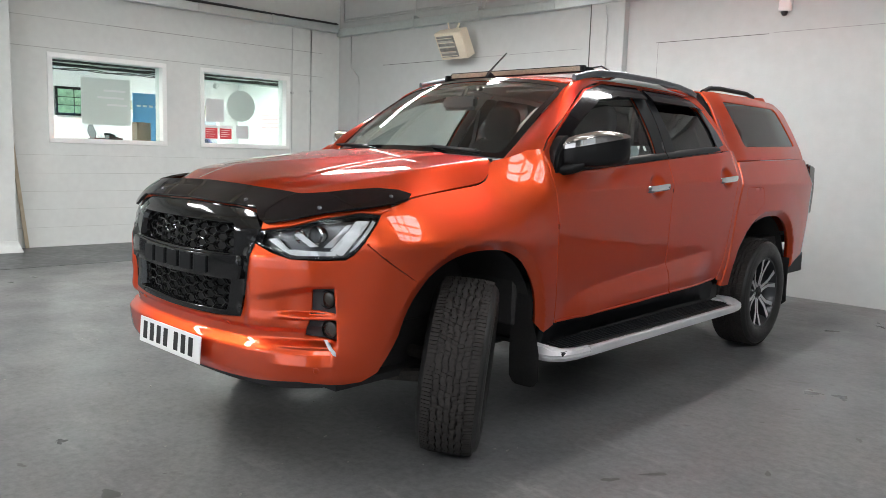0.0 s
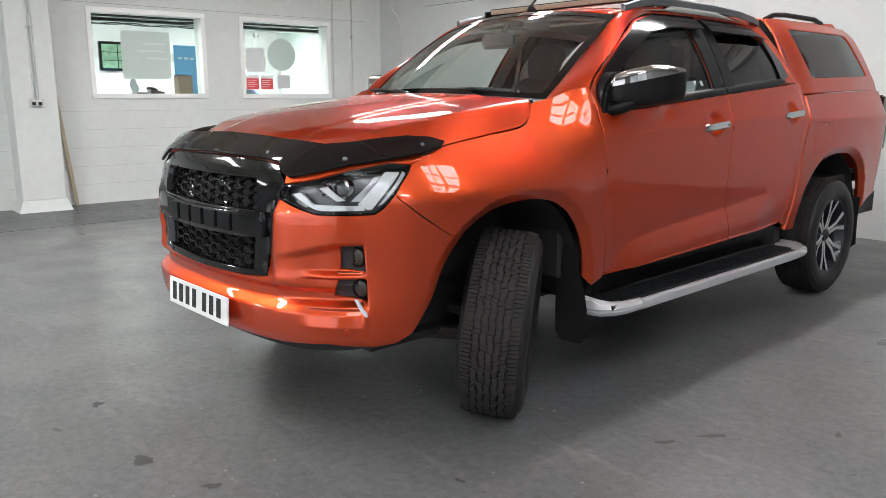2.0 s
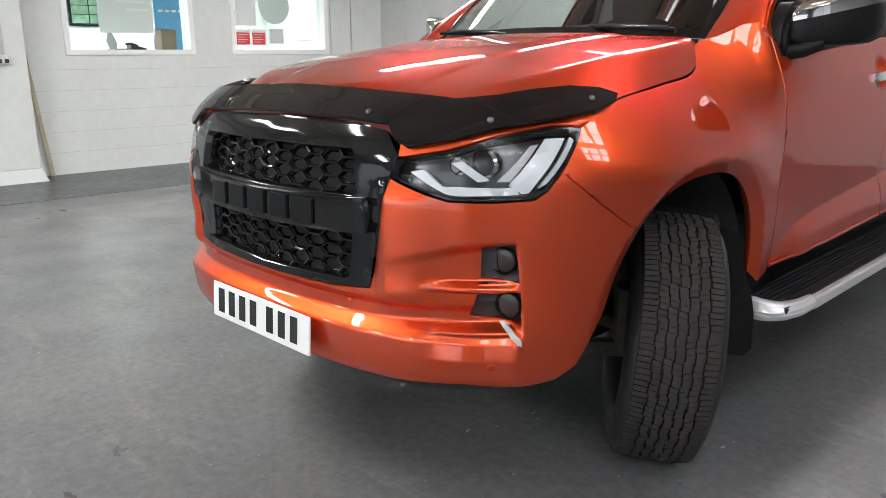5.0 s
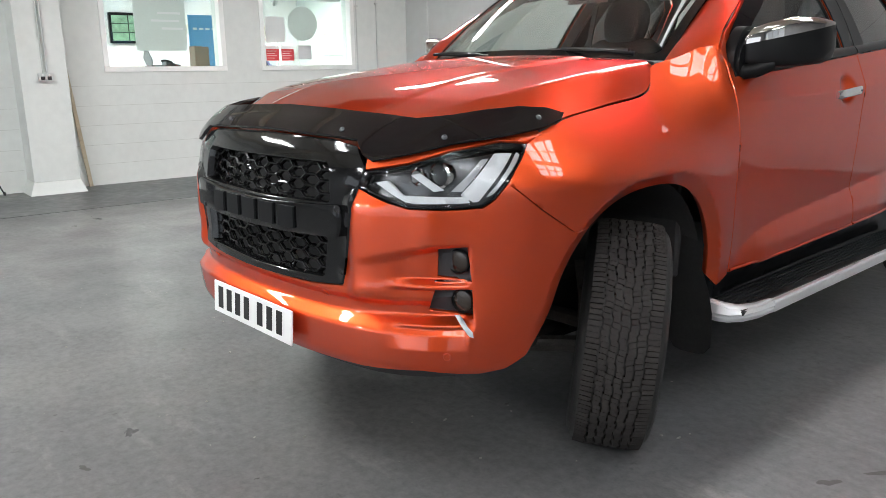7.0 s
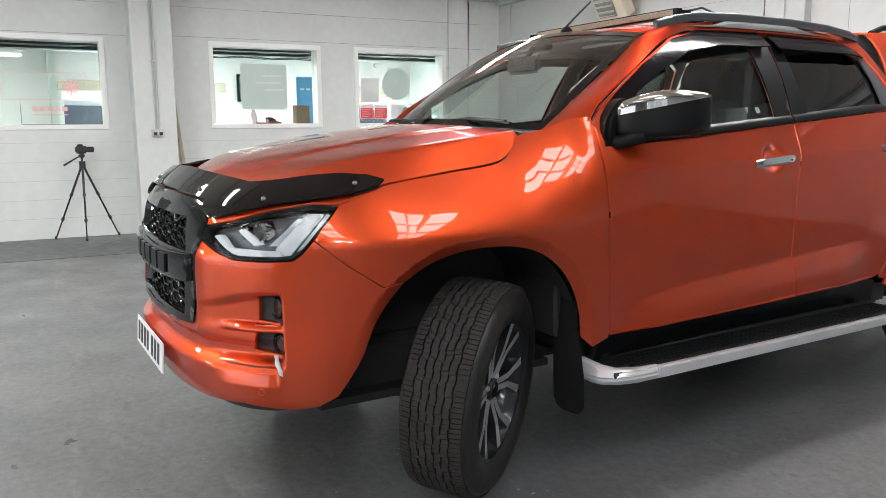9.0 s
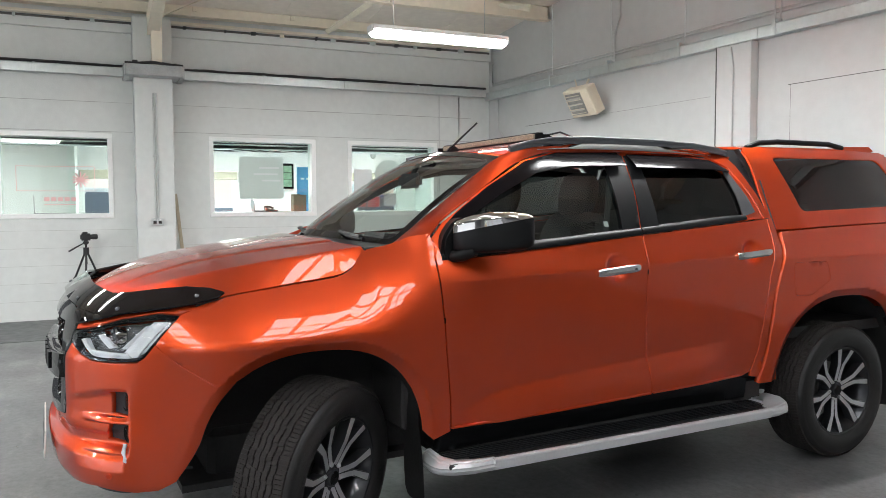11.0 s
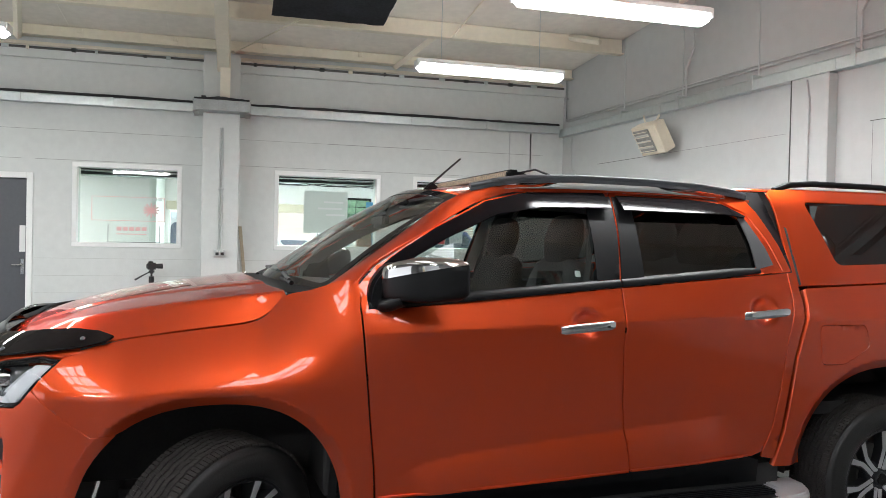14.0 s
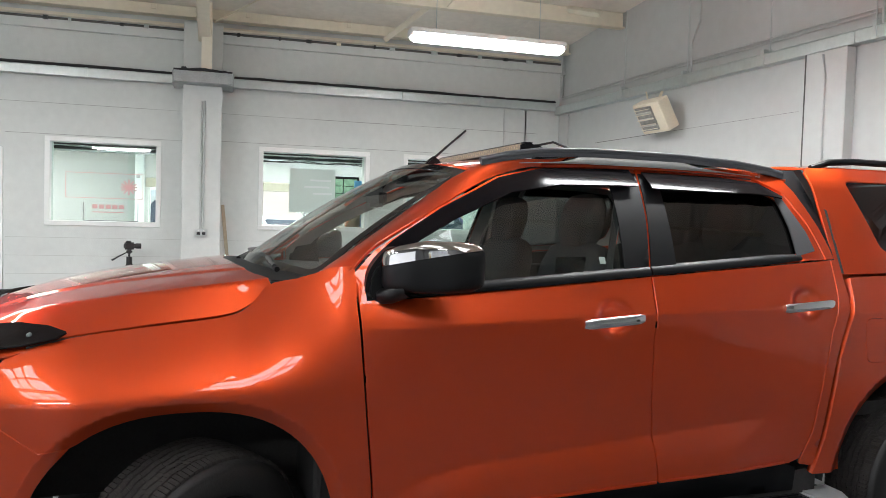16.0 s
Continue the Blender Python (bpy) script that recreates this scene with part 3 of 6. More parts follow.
# thin board leaning in the corner of the pilaster
t = part("leaning_batten", box((-.012, -.022, 0), (.012, .022, 1.62), .003), mat("bare_wood", (.42, .36, .26), .7, var=.15, scale=12))
t.matrix_basis = pose(-7.165, .31, .002, 5.5, -1, 0)
tagged(t, "thin bare timber batten leaning against the pilaster", "batten")

# ---- truck body surface: a plan curve run round the nose and along the side, with a section profile ----
PLAN_U = [0, .18, .34, .46, .59, .70, .780, .838, .880, .906, .918, .918, .910, .898, .896, .900, .905, .905, .895, .87, .82]
PLAN_V = [-.995, -.990, -.974, -.950, -.908, -.845, -.765, -.675, -.585, -.480, -.340, -.180, .10, .45, 1.0, 1.7, 2.5, 3.1, 3.6, 3.95, 4.15]


def cubic(xs, ys, x):
    """Smooth monotone interpolation through the knots."""
    xs, ys, x = np.asarray(xs, float), np.asarray(ys, float), np.asarray(x, float)
    h = np.diff(xs)
    d = np.diff(ys) / h
    m = np.zeros(len(xs))
    m[1:-1] = np.where(d[:-1] * d[1:] > 0, 2 * d[:-1] * d[1:] / np.where(d[:-1] + d[1:] == 0, 1, d[:-1] + d[1:]), 0)
    m[0], m[-1] = d[0], d[-1]
    i = np.clip(np.searchsorted(xs, x) - 1, 0, len(h) - 1)
    t = np.clip((x - xs[i]) / h[i], 0, 1)
    a, b = ys[i], ys[i + 1]
    return a * (1 + 2 * t) * (1 - t) ** 2 + m[i] * h[i] * t * (1 - t) ** 2 + b * t * t * (3 - 2 * t) + m[i + 1] * h[i] * t * t * (t - 1)


def build_plan():
    k = np.arange(len(PLAN_U))
    tt = np.linspace(0, len(PLAN_U) - 1, 1600)
    u, v = cubic(k, PLAN_U, tt), cubic(k, PLAN_V, tt)
    u, v = np.r_[-u[:0:-1], u], np.r_[v[:0:-1], v]
    for _ in range(120):
        u[1:-1] = (u[:-2] + 2 * u[1:-1] + u[2:]) / 4
        v[1:-1] = (v[:-2] + 2 * v[1:-1] + v[2:]) / 4
    u, v = u[1599:], v[1599:]
    s = np.r_[0, np.cumsum(np.hypot(np.diff(u), np.diff(v)))]
    du, dv = np.gradient(u, s), np.gradient(v, s)
    ln = np.hypot(du, dv)
    return s, u, v, dv / ln, -du / ln


CS, CU, CV, CNU, CNV = build_plan()


def s_of_v(v):
    return float(np.interp(v, CV, CS))


def sstep(a, b, x):
    t = np.clip((np.asarray(x, float) - a) / (b - a), 0, 1)
    return t * t * (3 - 2 * t)


SIDE_Z = [.30, .44, .52, .60, .72, .86, .98, 1.08, 1.165, 1.185, 1.235, 1.30, 1.36, 1.5]
SIDE_O = [-.075, -.06, -.050, -.040, -.028, -.0160, -.0090, -.0045, -.0012, -.0068, -.0265, -.053, -.079, -.145]
NOSE_Z = [.28, .36, .42, .47, .555, .572, .595, .625, .650, .72, .85, .97, 1.05, 1.10, 1.16, 1.3]
NOSE_O = [-.16, -.085, -.030, -.006, .002, -.010, -.034, -.034, -.020, -.026, -.027, -.036, -.062, -.105, -.19, -.36]


WING_V = [-.90, -.75, -.40, -.15, .075, .22, .36, .46, .60, .80]
WING_A = [.22, .215, .190, .181, .168, .125, .072, .0385, .030, .030]
WING_E = [1.45, 1.45, 1.45, 1.45, 1.5, 1.7, 1.9, 2.2, 2.6, 2.8]     # how late the roll begins
ARCHES = ((-.06, .40, .475, .515, .017), (3.105, .40, .55, .543, .016))


PLAIN_Z = [.28, .36, .42, .47, .555, .64, .72, .85, .97, 1.05, 1.10, 1.16, 1.3]
PLAIN_O = [-.16, -.085, -.030, -.008, -.003, -.012, -.022, -.027, -.036, -.062, -.105, -.19, -.36]


def sweep(v, z, wv):
    """How far forward the foot of the front wheel opening runs."""
    return .11 * (np.clip((.62 - np.asarray(z)) / .2, 0, 1.2) ** 1.5) * (np.asarray(v) < wv) if wv < 1 else 0 * np.asarray(z)


def offset(s, z):
    """How far the skin stands off the plan curve at arc length s and height z."""
    a = np.abs(s)
    v = np.interp(a, CS, CV)
    side = cubic(SIDE_Z, SIDE_O, z - .032 * (v - 1.2) * sstep(1.02, 1.16, z) * (1 - sstep(2.3, 2.7, v)))
    plain = cubic(PLAIN_Z, PLAIN_O, z)
    nose = plain + (cubic(NOSE_Z, NOSE_O, z) - plain) * (1 - sstep(.842, .868, a))
    w = sstep(.80, 1.20, a)
    # the front wing leans in to meet the bonnet
    lean = np.clip((z - .95) / .25, 0, 2)
    roll = -.003 - cubic(WING_V, WING_A, v) * lean ** cubic(WING_V, WING_E, v)
    side = side + (np.minimum(roll, 0) - side) * (1 - sstep(.38, .74, v)) * sstep(.84, 1.00, z)
    o = nose * (1 - w) + side * w
    for wv, c0, wa, wh, big in ARCHES:  # wheel-arch flares: a crisp turned-under band round the opening
        d = (((np.abs(v + sweep(v, z, wv) - wv) / wa) ** 2.4 + (np.clip(z - c0, 0, 9) / wh) ** 2.4) ** (1 / 2.4) - 1) * .5
        ring = np.where(d < .040, -.6 + 1.6 * np.clip(d / .040, -.2, 1), 1 - sstep(.030, .24, d))
        o = o + big * ring * sstep(.33, .42, z) * sstep(1.0, 1.3, a)
    # scooped air intakes round the lamps of the bumper
    roof_line = .755 + .048 * sstep(.46, .80, a)
    scoop = sstep(.584, .602, z) * (1 - sstep(roof_line - .020, roof_line + .012, z))
    fin = sstep(.676, .687, z) * (1 - sstep(.697, .709, z)) * sstep(.58, .70, a)
    o = o - .026 * sstep(.45, .78, a) * (1 - sstep(.836, .857, a)) * (scoop - fin)
    # chin facet that tilts up toward the light
    o = o - .30 * np.clip(z - .512, 0, .052) * sstep(.58, .66, a) * (1 - sstep(.836, .850, a)) * (1 - sstep(.566, .580, z))
    # raised edge of the bumper beside the grille
    o = o + .020 * sstep(.45, .505, a) * (1 - sstep(.52, .68, a)) * sstep(.60, .68, z) * (1 - sstep(.90, .97, z))
    # hollow that runs up across the lower doors
    line = np.interp(v, [.52, .61, .735, .9, 1.25, 1.64, 2.12, 2.4], [.555, .590, .640, .666, .694, .722, .756, .762])
    d = line - z
    up = np.minimum(d, 0)
    d = (d + np.sqrt(d * d + 2e-5)) / 2
    below = -.006 + .040 * (1 - (1 - np.clip(d / .17, 0, 1)) ** 2.2)
    fold = below - .006 * (np.exp(up / .07) - 1)
    o = o + fold * sstep(.56, .80, v) * (1 - sstep(1.90, 2.26, v)) * sstep(.40, .50, z)
    return o - cups(v, z)


def cups(v, z):
    """Finger cups behind the door handles."""
    return sum(.032 * np.exp(-(((v - hv) / .062) ** 2 + ((z - hz) / .052) ** 2) ** 2) for hv, hz in ((1.420, 1.172), (2.318, 1.218)))


def skin(s, z):
    """The point (u, v, z) of the skin."""
    a = np.abs(s)
    o = offset(s, z)
    u = np.interp(a, CS, CU) + np.interp(a, CS, CNU) * o
    v = np.interp(a, CS, CV) + np.interp(a, CS, CNV) * o
    return np.stack([u * np.where(np.asarray(s) < 0, -1, 1), v, np.broadcast_to(z, np.shape(u))], -1)


# ---- truck: paint and trim ----
def flake_paint():
    m = mat("orange_metallic_paint", (.73, .079, .017), .38, metal=.87, coat=1.0)
    t = m.node_tree
    b = t.nodes["Principled BSDF"]
    co, v, r = t.nodes.new("ShaderNodeTexCoord"), t.nodes.new("ShaderNodeTexNoise"), t.nodes.new("ShaderNodeMapRange")
    v.inputs["Scale"].default_value, v.inputs["Detail"].default_value = 900, 2
    t.links.new(co.outputs["Object"], v.inputs["Vector"])
    t.links.new(v.outputs[0], r.inputs["Value"])
    r.inputs["To Min"].default_value, r.inputs["To Max"].default_value = .33, .45
    t.links.new(r.outputs[0], b.inputs["Roughness"])
    b.inputs["Coat Roughness"].default_value = .006
    b.inputs["Coat IOR"].default_value = 1.58
    b.inputs["Specular Tint"].default_value = (.42, .16, .10, 1)
    return m


M_paint = flake_paint()
M_gloss = mat("gloss_black", (.006, .006, .0065), .07, spec=.4)
M_smoke = mat("smoked_acrylic", (.006, .004, .005), .04, spec=.42)
M_rubber = mat("tyre_rubber", (.014, .0132, .013), .46, spec=.5, var=.25, scale=14, bump=.3, bscale=160, rvar=.1)
M_satin = mat("satin_black", (.0075, .008, .009), .40, spec=.16, var=.1, scale=20)
M_under = mat("underbody_black", (.034, .033, .033), .75, var=.2, scale=10)
M_mach = mat("machined_alloy", (.64, .645, .65), .30, metal=.6, var=.05, scale=20)
M_dalloy = mat("dark_alloy", (.035, .036, .04), .3, metal=.5, coat=.4)
M_silver = mat("silver_step_tube", (.74, .75, .76), .34, metal=.4, var=.04, scale=10)
M_mirrorchrome = mat("chrome", (.47, .45, .435), .045, metal=1.0)
M_visor = mat("smoked_acrylic", (.008, .007, .008), .10, spec=.05)
M_mirrorblack = mat("mirror_black", (.009, .009, .0095), .38, spec=.22, bump=.06, bscale=300)
M_tread = mat("dusty_tread", (.036, .032, .030), .85, spec=.25, var=.30, scale=18, bump=.3, bscale=160)
M_lampglass = sheet_glass("lamp_cover", (.95, .96, .97), 1.25)
M_wind = sheet_glass("windscreen_glass", (.92, .95, .93))
M_side = sheet_glass("side_glass", (.68, .76, .73))
M_priv = sheet_glass("privacy_glass", (.10, .11, .11))
M_canglass = sheet_glass("canopy_glass", (.14, .16, .16))
M_led = mat("led_lens", (.74, .76, .77), .30, spec=.5, coat=.3, var=.06, scale=30)
M_cloth = mat("dark_seat_cloth", (.022, .022, .024), .9, bump=.3, bscale=200, var=.2, scale=20)
M_plastic = mat("grey_cabin_plastic", (.06, .06, .062), .65, bump=.15, bscale=200)
M_headlin = mat("pale_headlining", (.45, .45, .43), .9)
M_plate = mat("white_plate", (.82, .82, .80), .35)
M_char = mat("black_plate_mark", (.012, .012, .012), .5)
M_susp = mat("dusty_steel", (.075, .066, .058), .65, metal=.3, var=.4, scale=25, bump=.3, bscale=90)
M_amber = mat("amber_led", (.78, .62, .36), .25, spec=.6)
M_tail = mat("smoked_red_lens", (.022, .010, .011), .15, coat=.6)
M_rail = mat("grey_anodised", (.13, .135, .145), .30, metal=.6)
M_grey = mat("dark_grey_grain", (.045, .046, .05), .6, bump=.2, bscale=300)

TRUCK = thing("pickup_truck", "orange metallic double cab pickup with black grille and hard canopy", "pickup truck", m=pose(0, 0, 0, 0, 0, 3.5))


def inside(poly, x, y):
    px, py = poly[:, 0], poly[:, 1]
    qx, qy = np.roll(px, -1), np.roll(py, -1)
    x, y = np.asarray(x)[:, None], np.asarray(y)[:, None]
    with np.errstate(divide="ignore", invalid="ignore"):
        hit = ((py > y) != (qy > y)) & (x < (qx - px) * (y - py) / (qy - py) + px)
    return hit.sum(1) % 2 == 1


def dense(poly, step):
    out = []
    n = len(poly)
    for i in range(n):
        a, b = np.array(poly[i]), np.array(poly[(i + 1) % n])
        k = max(1, int(np.ceil(np.linalg.norm(b - a) / step)))
        out += [a + (b - a) * j / k for j in range(k)]
    return np.array(out)


def fillet(poly, r, n=5):
    """Round every corner of an outline with about the same radius."""
    out = []
    for i in range(len(poly)):
        a, b, c = np.array(poly[i - 1], float), np.array(poly[i], float), np.array(poly[(i + 1) % len(poly)], float)
        la, lc = np.linalg.norm(a - b), np.linalg.norm(c - b)
        p, q = b + (a - b) * min(r / la, .45), b + (c - b) * min(r / lc, .45)
        out += [tuple(p * (1 - t) ** 2 + 2 * b * t * (1 - t) + q * t * t) for t in np.linspace(0, 1, n)]
    return out


def panel(name, poly, chart, material, parent, holes=(), step=.035, lip=.014, flip=1, label="", lift=0.0, thick=0.0):
    """A shaped sheet: an outline in the two coordinates of a chart, filled, bent onto the chart and given a turned-in edge."""
    loops = [dense(p, step) for p in (poly, *holes)]
    pts = np.concatenate(loops)
    lo, hi = loops[0].min(0), loops[0].max(0)
    gx, gy = np.meshgrid(np.arange(lo[0], hi[0], step), np.arange(lo[1], hi[1], step * .87))
    gx[1::2] += step / 2
    gx, gy = gx.ravel(), gy.ravel()
    ok = inside(loops[0], gx, gy)
    for h in loops[1:]:
        ok &= ~inside(h, gx, gy)
    gx, gy = gx[ok], gy[ok]
    near = np.min(np.hypot(gx[:, None] - pts[:, 0], gy[:, None] - pts[:, 1]), 1) if len(gx) else np.array([])
    gx, gy = gx[near > step * .5], gy[near > step * .5]
    allp = np.concatenate([pts, np.stack([gx, gy], 1)])
    edges, k = [], 0
    for lp in loops:
        n = len(lp)
        edges += [(k + i, k + (i + 1) % n) for i in range(n)]
        k += n
    vs, _, fs, _, _, _ = geometry.delaunay_2d_cdt([Vector(p) for p in allp], edges, [], 0, 1e-6)
    vs = np.array([tuple(v) for v in vs])
    fs = np.array([f for f in fs if len(f) == 3])
    cen = vs[fs].mean(1)
    good = inside(loops[0], cen[:, 0], cen[:, 1])
    for h in loops[1:]:
        good &= ~inside(h, cen[:, 0], cen[:, 1])
    fs = fs[good]
    P, N = lifted(chart, vs, flip)
    P = P + N * lift
    area = np.einsum("ij,ij->i", np.cross(P[fs[:, 1]] - P[fs[:, 0]], P[fs[:, 2]] - P[fs[:, 0]]), N[fs[:, 0]])
    fs[area < 0] = fs[area < 0][:, ::-1]
    verts, faces = list(map(tuple, P)), [tuple(int(i) for i in f) for f in fs]
    norms = [tuple(N[i]) for f in faces for i in f]
    # turned-in edge along every boundary
    count = {}
    for f in faces:
        for a, b in zip(f, f[1:] + f[:1]):
            count[(a, b)] = count.get((a, b), 0) + 1
    base = {}
    for (a, b) in [e for e in count if (e[1], e[0]) not in count]:
        ids = []
        for i in (a, b):
            if i not in base:
                base[i] = len(verts)
                verts.append(tuple(P[i] - N[i] * lip))
            ids.append(base[i])
        faces.append((b, a, ids[0], ids[1]))
        e = np.cross(P[b] - P[a], N[a])
        e = e / (np.linalg.norm(e) + 1e-9)
        e1, e2 = e * .6 + N[a] * .8, e
        norms += [tuple(e1), tuple(e1), tuple(e2), tuple(e2)]
    me = bpy.data.meshes.new(name)
    me.from_pydata(verts, [], faces)
    me.shade_smooth()
    me.normals_split_custom_set(norms)
    me.materials.append(material)
    ob = new(name, me)
    ob.parent = parent
    return tagged(ob, label)


def lifted(chart, ab, flip=1):
    a, b = ab[:, 0], ab[:, 1]
    e = 2e-3
    P = chart(a, b)
    N = np.cross(chart(a + e, b) - chart(a - e, b), chart(a, b + e) - chart(a, b - e)) * flip
    return P, N / (np.linalg.norm(N, axis=1, keepdims=True) + 1e-12)


# ---- charts of the cab, bonnet, glass and canopy ----
def cab_u(z):
    d = np.asarray(z) - 1.33
    return .835 - .45 * d - .5 * d * d


def cab_in(v, z):
    """The cab's side draws in a little toward the wing."""
    return .033 * (1 - sstep(.40, .95, v)) * (1 - sstep(1.32, 1.56, z))


def cab_side(sign):
    return lambda v, z: np.stack([sign * (cab_u(z) - cab_in(v, z)), v, np.asarray(z) + 0 * v], -1)


def can_u(z):
    d = np.asarray(z) - 1.33
    return .805 - .40 * d - .15 * d * d - 3.0 * np.clip(d - .36, 0, 1) ** 2


def can_side(sign):
    return lambda v, z: np.stack([sign * (can_u(z) - .05 * sstep(3.5, 4.2, v) - .03 * (1 - sstep(2.6, 2.85, v))), v, np.asarray(z) + 0 * v], -1)


BON_V = [-.92, -.86, -.80, -.70, -.56, -.37, -.08, .10, .25]
BON_Z = [1.068, 1.098, 1.130, 1.172, 1.213, 1.256, 1.300, 1.322, 1.336]
CREASE_V = [-.92, -.82, -.74, -.66, -.51, -.30, -.10, .03, .16, .25]
CREASE_U = [.40, .43, .47, .53, .645, .688, .698, .695, .680, .66]
CREASE_Z = [1.045, 1.083, 1.122, 1.156, 1.203, 1.241, 1.268, 1.283, 1.297, 1.306]
EDGE_K = [-.92, -.75, -.56, -.40, -.15, .05, .10, .15, .22, .30]
EDGE_H = [1.03, 1.065, 1.098, 1.131, 1.160, 1.1805, 1.192, 1.222, 1.286, 1.30]
EDGE_V = np.linspace(-.92, .30, 123)
EDGE_Z = cubic(EDGE_K, EDGE_H, EDGE_V)
EDGE_U = np.array([float(skin(s_of_v(max(v, -.40)), max(z, 1.131))[0]) + .030 * max(0, min(1, (-.40 - v) / .35)) for v, z in zip(EDGE_V, EDGE_Z)])


def bonnet(u, v):
    zc, ue, ze = cubic(BON_V, BON_Z, v), np.interp(v, EDGE_V, EDGE_U), np.interp(v, EDGE_V, EDGE_Z)
    ur, zr = cubic(CREASE_V, CREASE_U, v), cubic(CREASE_V, CREASE_Z, v)
    a = np.abs(u)
    top = zr + (zc - zr) * (1 - (a / ur) ** 2)
    side = zr - (a - ur) * (zr - ze) / np.maximum(ue - ur, .02)
    side = side + .10 * np.clip((a - ur) * (ue - a), 0, 1) / np.maximum(ue - ur, .02)
    k = .007
    h = np.clip(.5 + .5 * (side - top) / k, 0, 1)
    z = side * (1 - h) + top * h - k * h * (1 - h)
    z = z + .006 * (1 - sstep(.36, .40, a - .12 * (v + .4))) * sstep(-.80, -.5, v)
    return np.stack([u, v, z], -1)


def screen(a, b):
    """Windscreen: a across from -1 to 1, b from the foot to the head."""
    half = .652 + (.600 - .652) * b
    u = a * half
    vb, vt = .363 - .165 * (1 - a * a), .938 - .06 * (1 - a * a)
    zb, zt = 1.296 + .034 * (1 - a * a), 1.692 + .052 * (1 - a * a)
    k = 4 * b * (1 - b)
    return np.stack([u, vb + (vt - vb) * b - .012 * k, zb + (zt - zb) * b + .022 * k], -1)


ROOF_V = [.86, 1.0, 1.2, 1.5, 1.9, 2.3, 2.56]
ROOF_Z = [1.737, 1.762, 1.785, 1.800, 1.802, 1.792, 1.775]


def roof(u, v):
    z = cubic(ROOF_V, ROOF_Z, v)
    q = np.abs(u) / .60
    return np.stack([u, v, z - .030 * q ** 2 - .022 * q ** 6], -1)


def can_roof(u, v):
    z = np.interp(v, [2.6, 2.8, 3.4, 3.95, 4.1], [1.815, 1.835, 1.842, 1.825, 1.79])
    q = np.abs(u) / .60
    return np.stack([u, v, z - .02 * q ** 2 - .03 * q ** 6], -1)


def arch(wv, c0, a, h, t0, t1, n=26):
    """Points of a wheel opening from angle t0 to t1."""
    out = []
    for t in np.linspace(t0, t1, n):
        c, s = math.cos(t), math.sin(t)
        v, z = wv + a * math.copysign(abs(c) ** (2 / 2.4), c), c0 + h * abs(s) ** (2 / 2.4)
        out.append((v - float(sweep(v, z, wv)), z))
    return out


def belt(v):
    return 1.235 + .077 * (v - .5)


def sv(points):
    return [(s_of_v(v), z) for v, z in points]


HEAD = [(.489, .968), (.526, 1.003), (.661, 1.025), (.807, 1.061), (.960, 1.081), (1.048, 1.074), (.988, 1.011), (.925, .935), (.892, .916), (.791, .912), (.669, .913), (.613, .929)]
FOG_UP = [(.757, .798), (.846, .804), (.857, .707), (.754, .716)]
FOG_LO = [(.749, .684), (.858, .685), (.860, .601), (.721, .615)]
JOINT = [(1.257, .825), (1.180, .821), (1.063, .898), (.964, .974)]
ARCH_F = sv(arch(-.06, .40, .475, .515, math.radians(179), 0.02, 40))
ARCH_R = sv(arch(3.105, .40, .55, .543, math.radians(180), 0))
ARCH_R[-1] = (ARCH_R[-1][0], .42)


def body_panels():
    front = [p for p in ARCH_F if p[0] < 1.25 and .448 < p[1] < .825]
    half = [(.33, .435), (.51, .434), (.71, .450), (.88, .436), (.96, .442), *front, *JOINT, (.925, .930), (.892, .910), (.791, .906), (.669, .907), (.613, .922), (.494, .960),
            (.493, .886), (.442, .668), (.30, .656), (.067, .650)]
    loop = half + [(-s, z) for s, z in half[::-1]]
    fogs = [FOG_UP, FOG_LO, [(-s, z) for s, z in FOG_UP[::-1]], [(-s, z) for s, z in FOG_LO[::-1]]]
    return loop, fogs


def both(points):
    return [(-s, z) for s, z in points[::-1]]


loop, fogs = body_panels()
panel("front_bumper", loop, skin, M_paint, TRUCK, holes=fogs, step=.0095, lip=.024, flip=1, label="orange painted front bumper")
mid = [(1.605, belt(1.605)), (1.592, 1.07), (1.60, .85), (1.638, .545)]
rear_edge = [(2.50, belt(2.5)), (2.488, 1.266), (2.448, 1.093), (2.418, .861), (2.388, .683), (2.347, .575), (2.293, .556)]
front_line = [(.472, 1.30), (.468, 1.24), (.480, 1.05), (.488, .964), (.506, .80), (.524, .642), (.534, .505)]
wing = [(.9665, .9765), (.991, 1.011), (1.052, 1.076), *sv([(-.50, 1.106)] + [(v, float(cubic(EDGE_K, EDGE_H, v))) for v in (-.40, -.3, -.2, -.1, 0, .05, .075, .10, .125, .15, .175, .20, .22)] + [(.30, 1.304), (.36, 1.325), (.40, 1.343), (.47, 1.352)]),
        *sv(front_line), (s_of_v(.45), .48), *[p for p in ARCH_F[::-1] if p[0] > 1.259 and p[1] > .48], (1.2585, .8285), (1.1812, .8243), (1.0655, .9005)]
fdoor = sv([(v + .008, z) for v, z in front_line[:-1]] + [(.543, .512), (1.0, .522), (1.634, .541)] + [(v - .004, z) for v, z in mid[::-1]])
fdoor += sv([(v, belt(v)) for v in (1.3, 1.0, .75, .56)])
rdoor = sv([(v + .004, z) for v, z in mid] + [(2.0, .550)] + [(v, z) for v, z in rear_edge[::-1]] + [(v, belt(v)) for v in (2.3, 2.1, 1.85)])
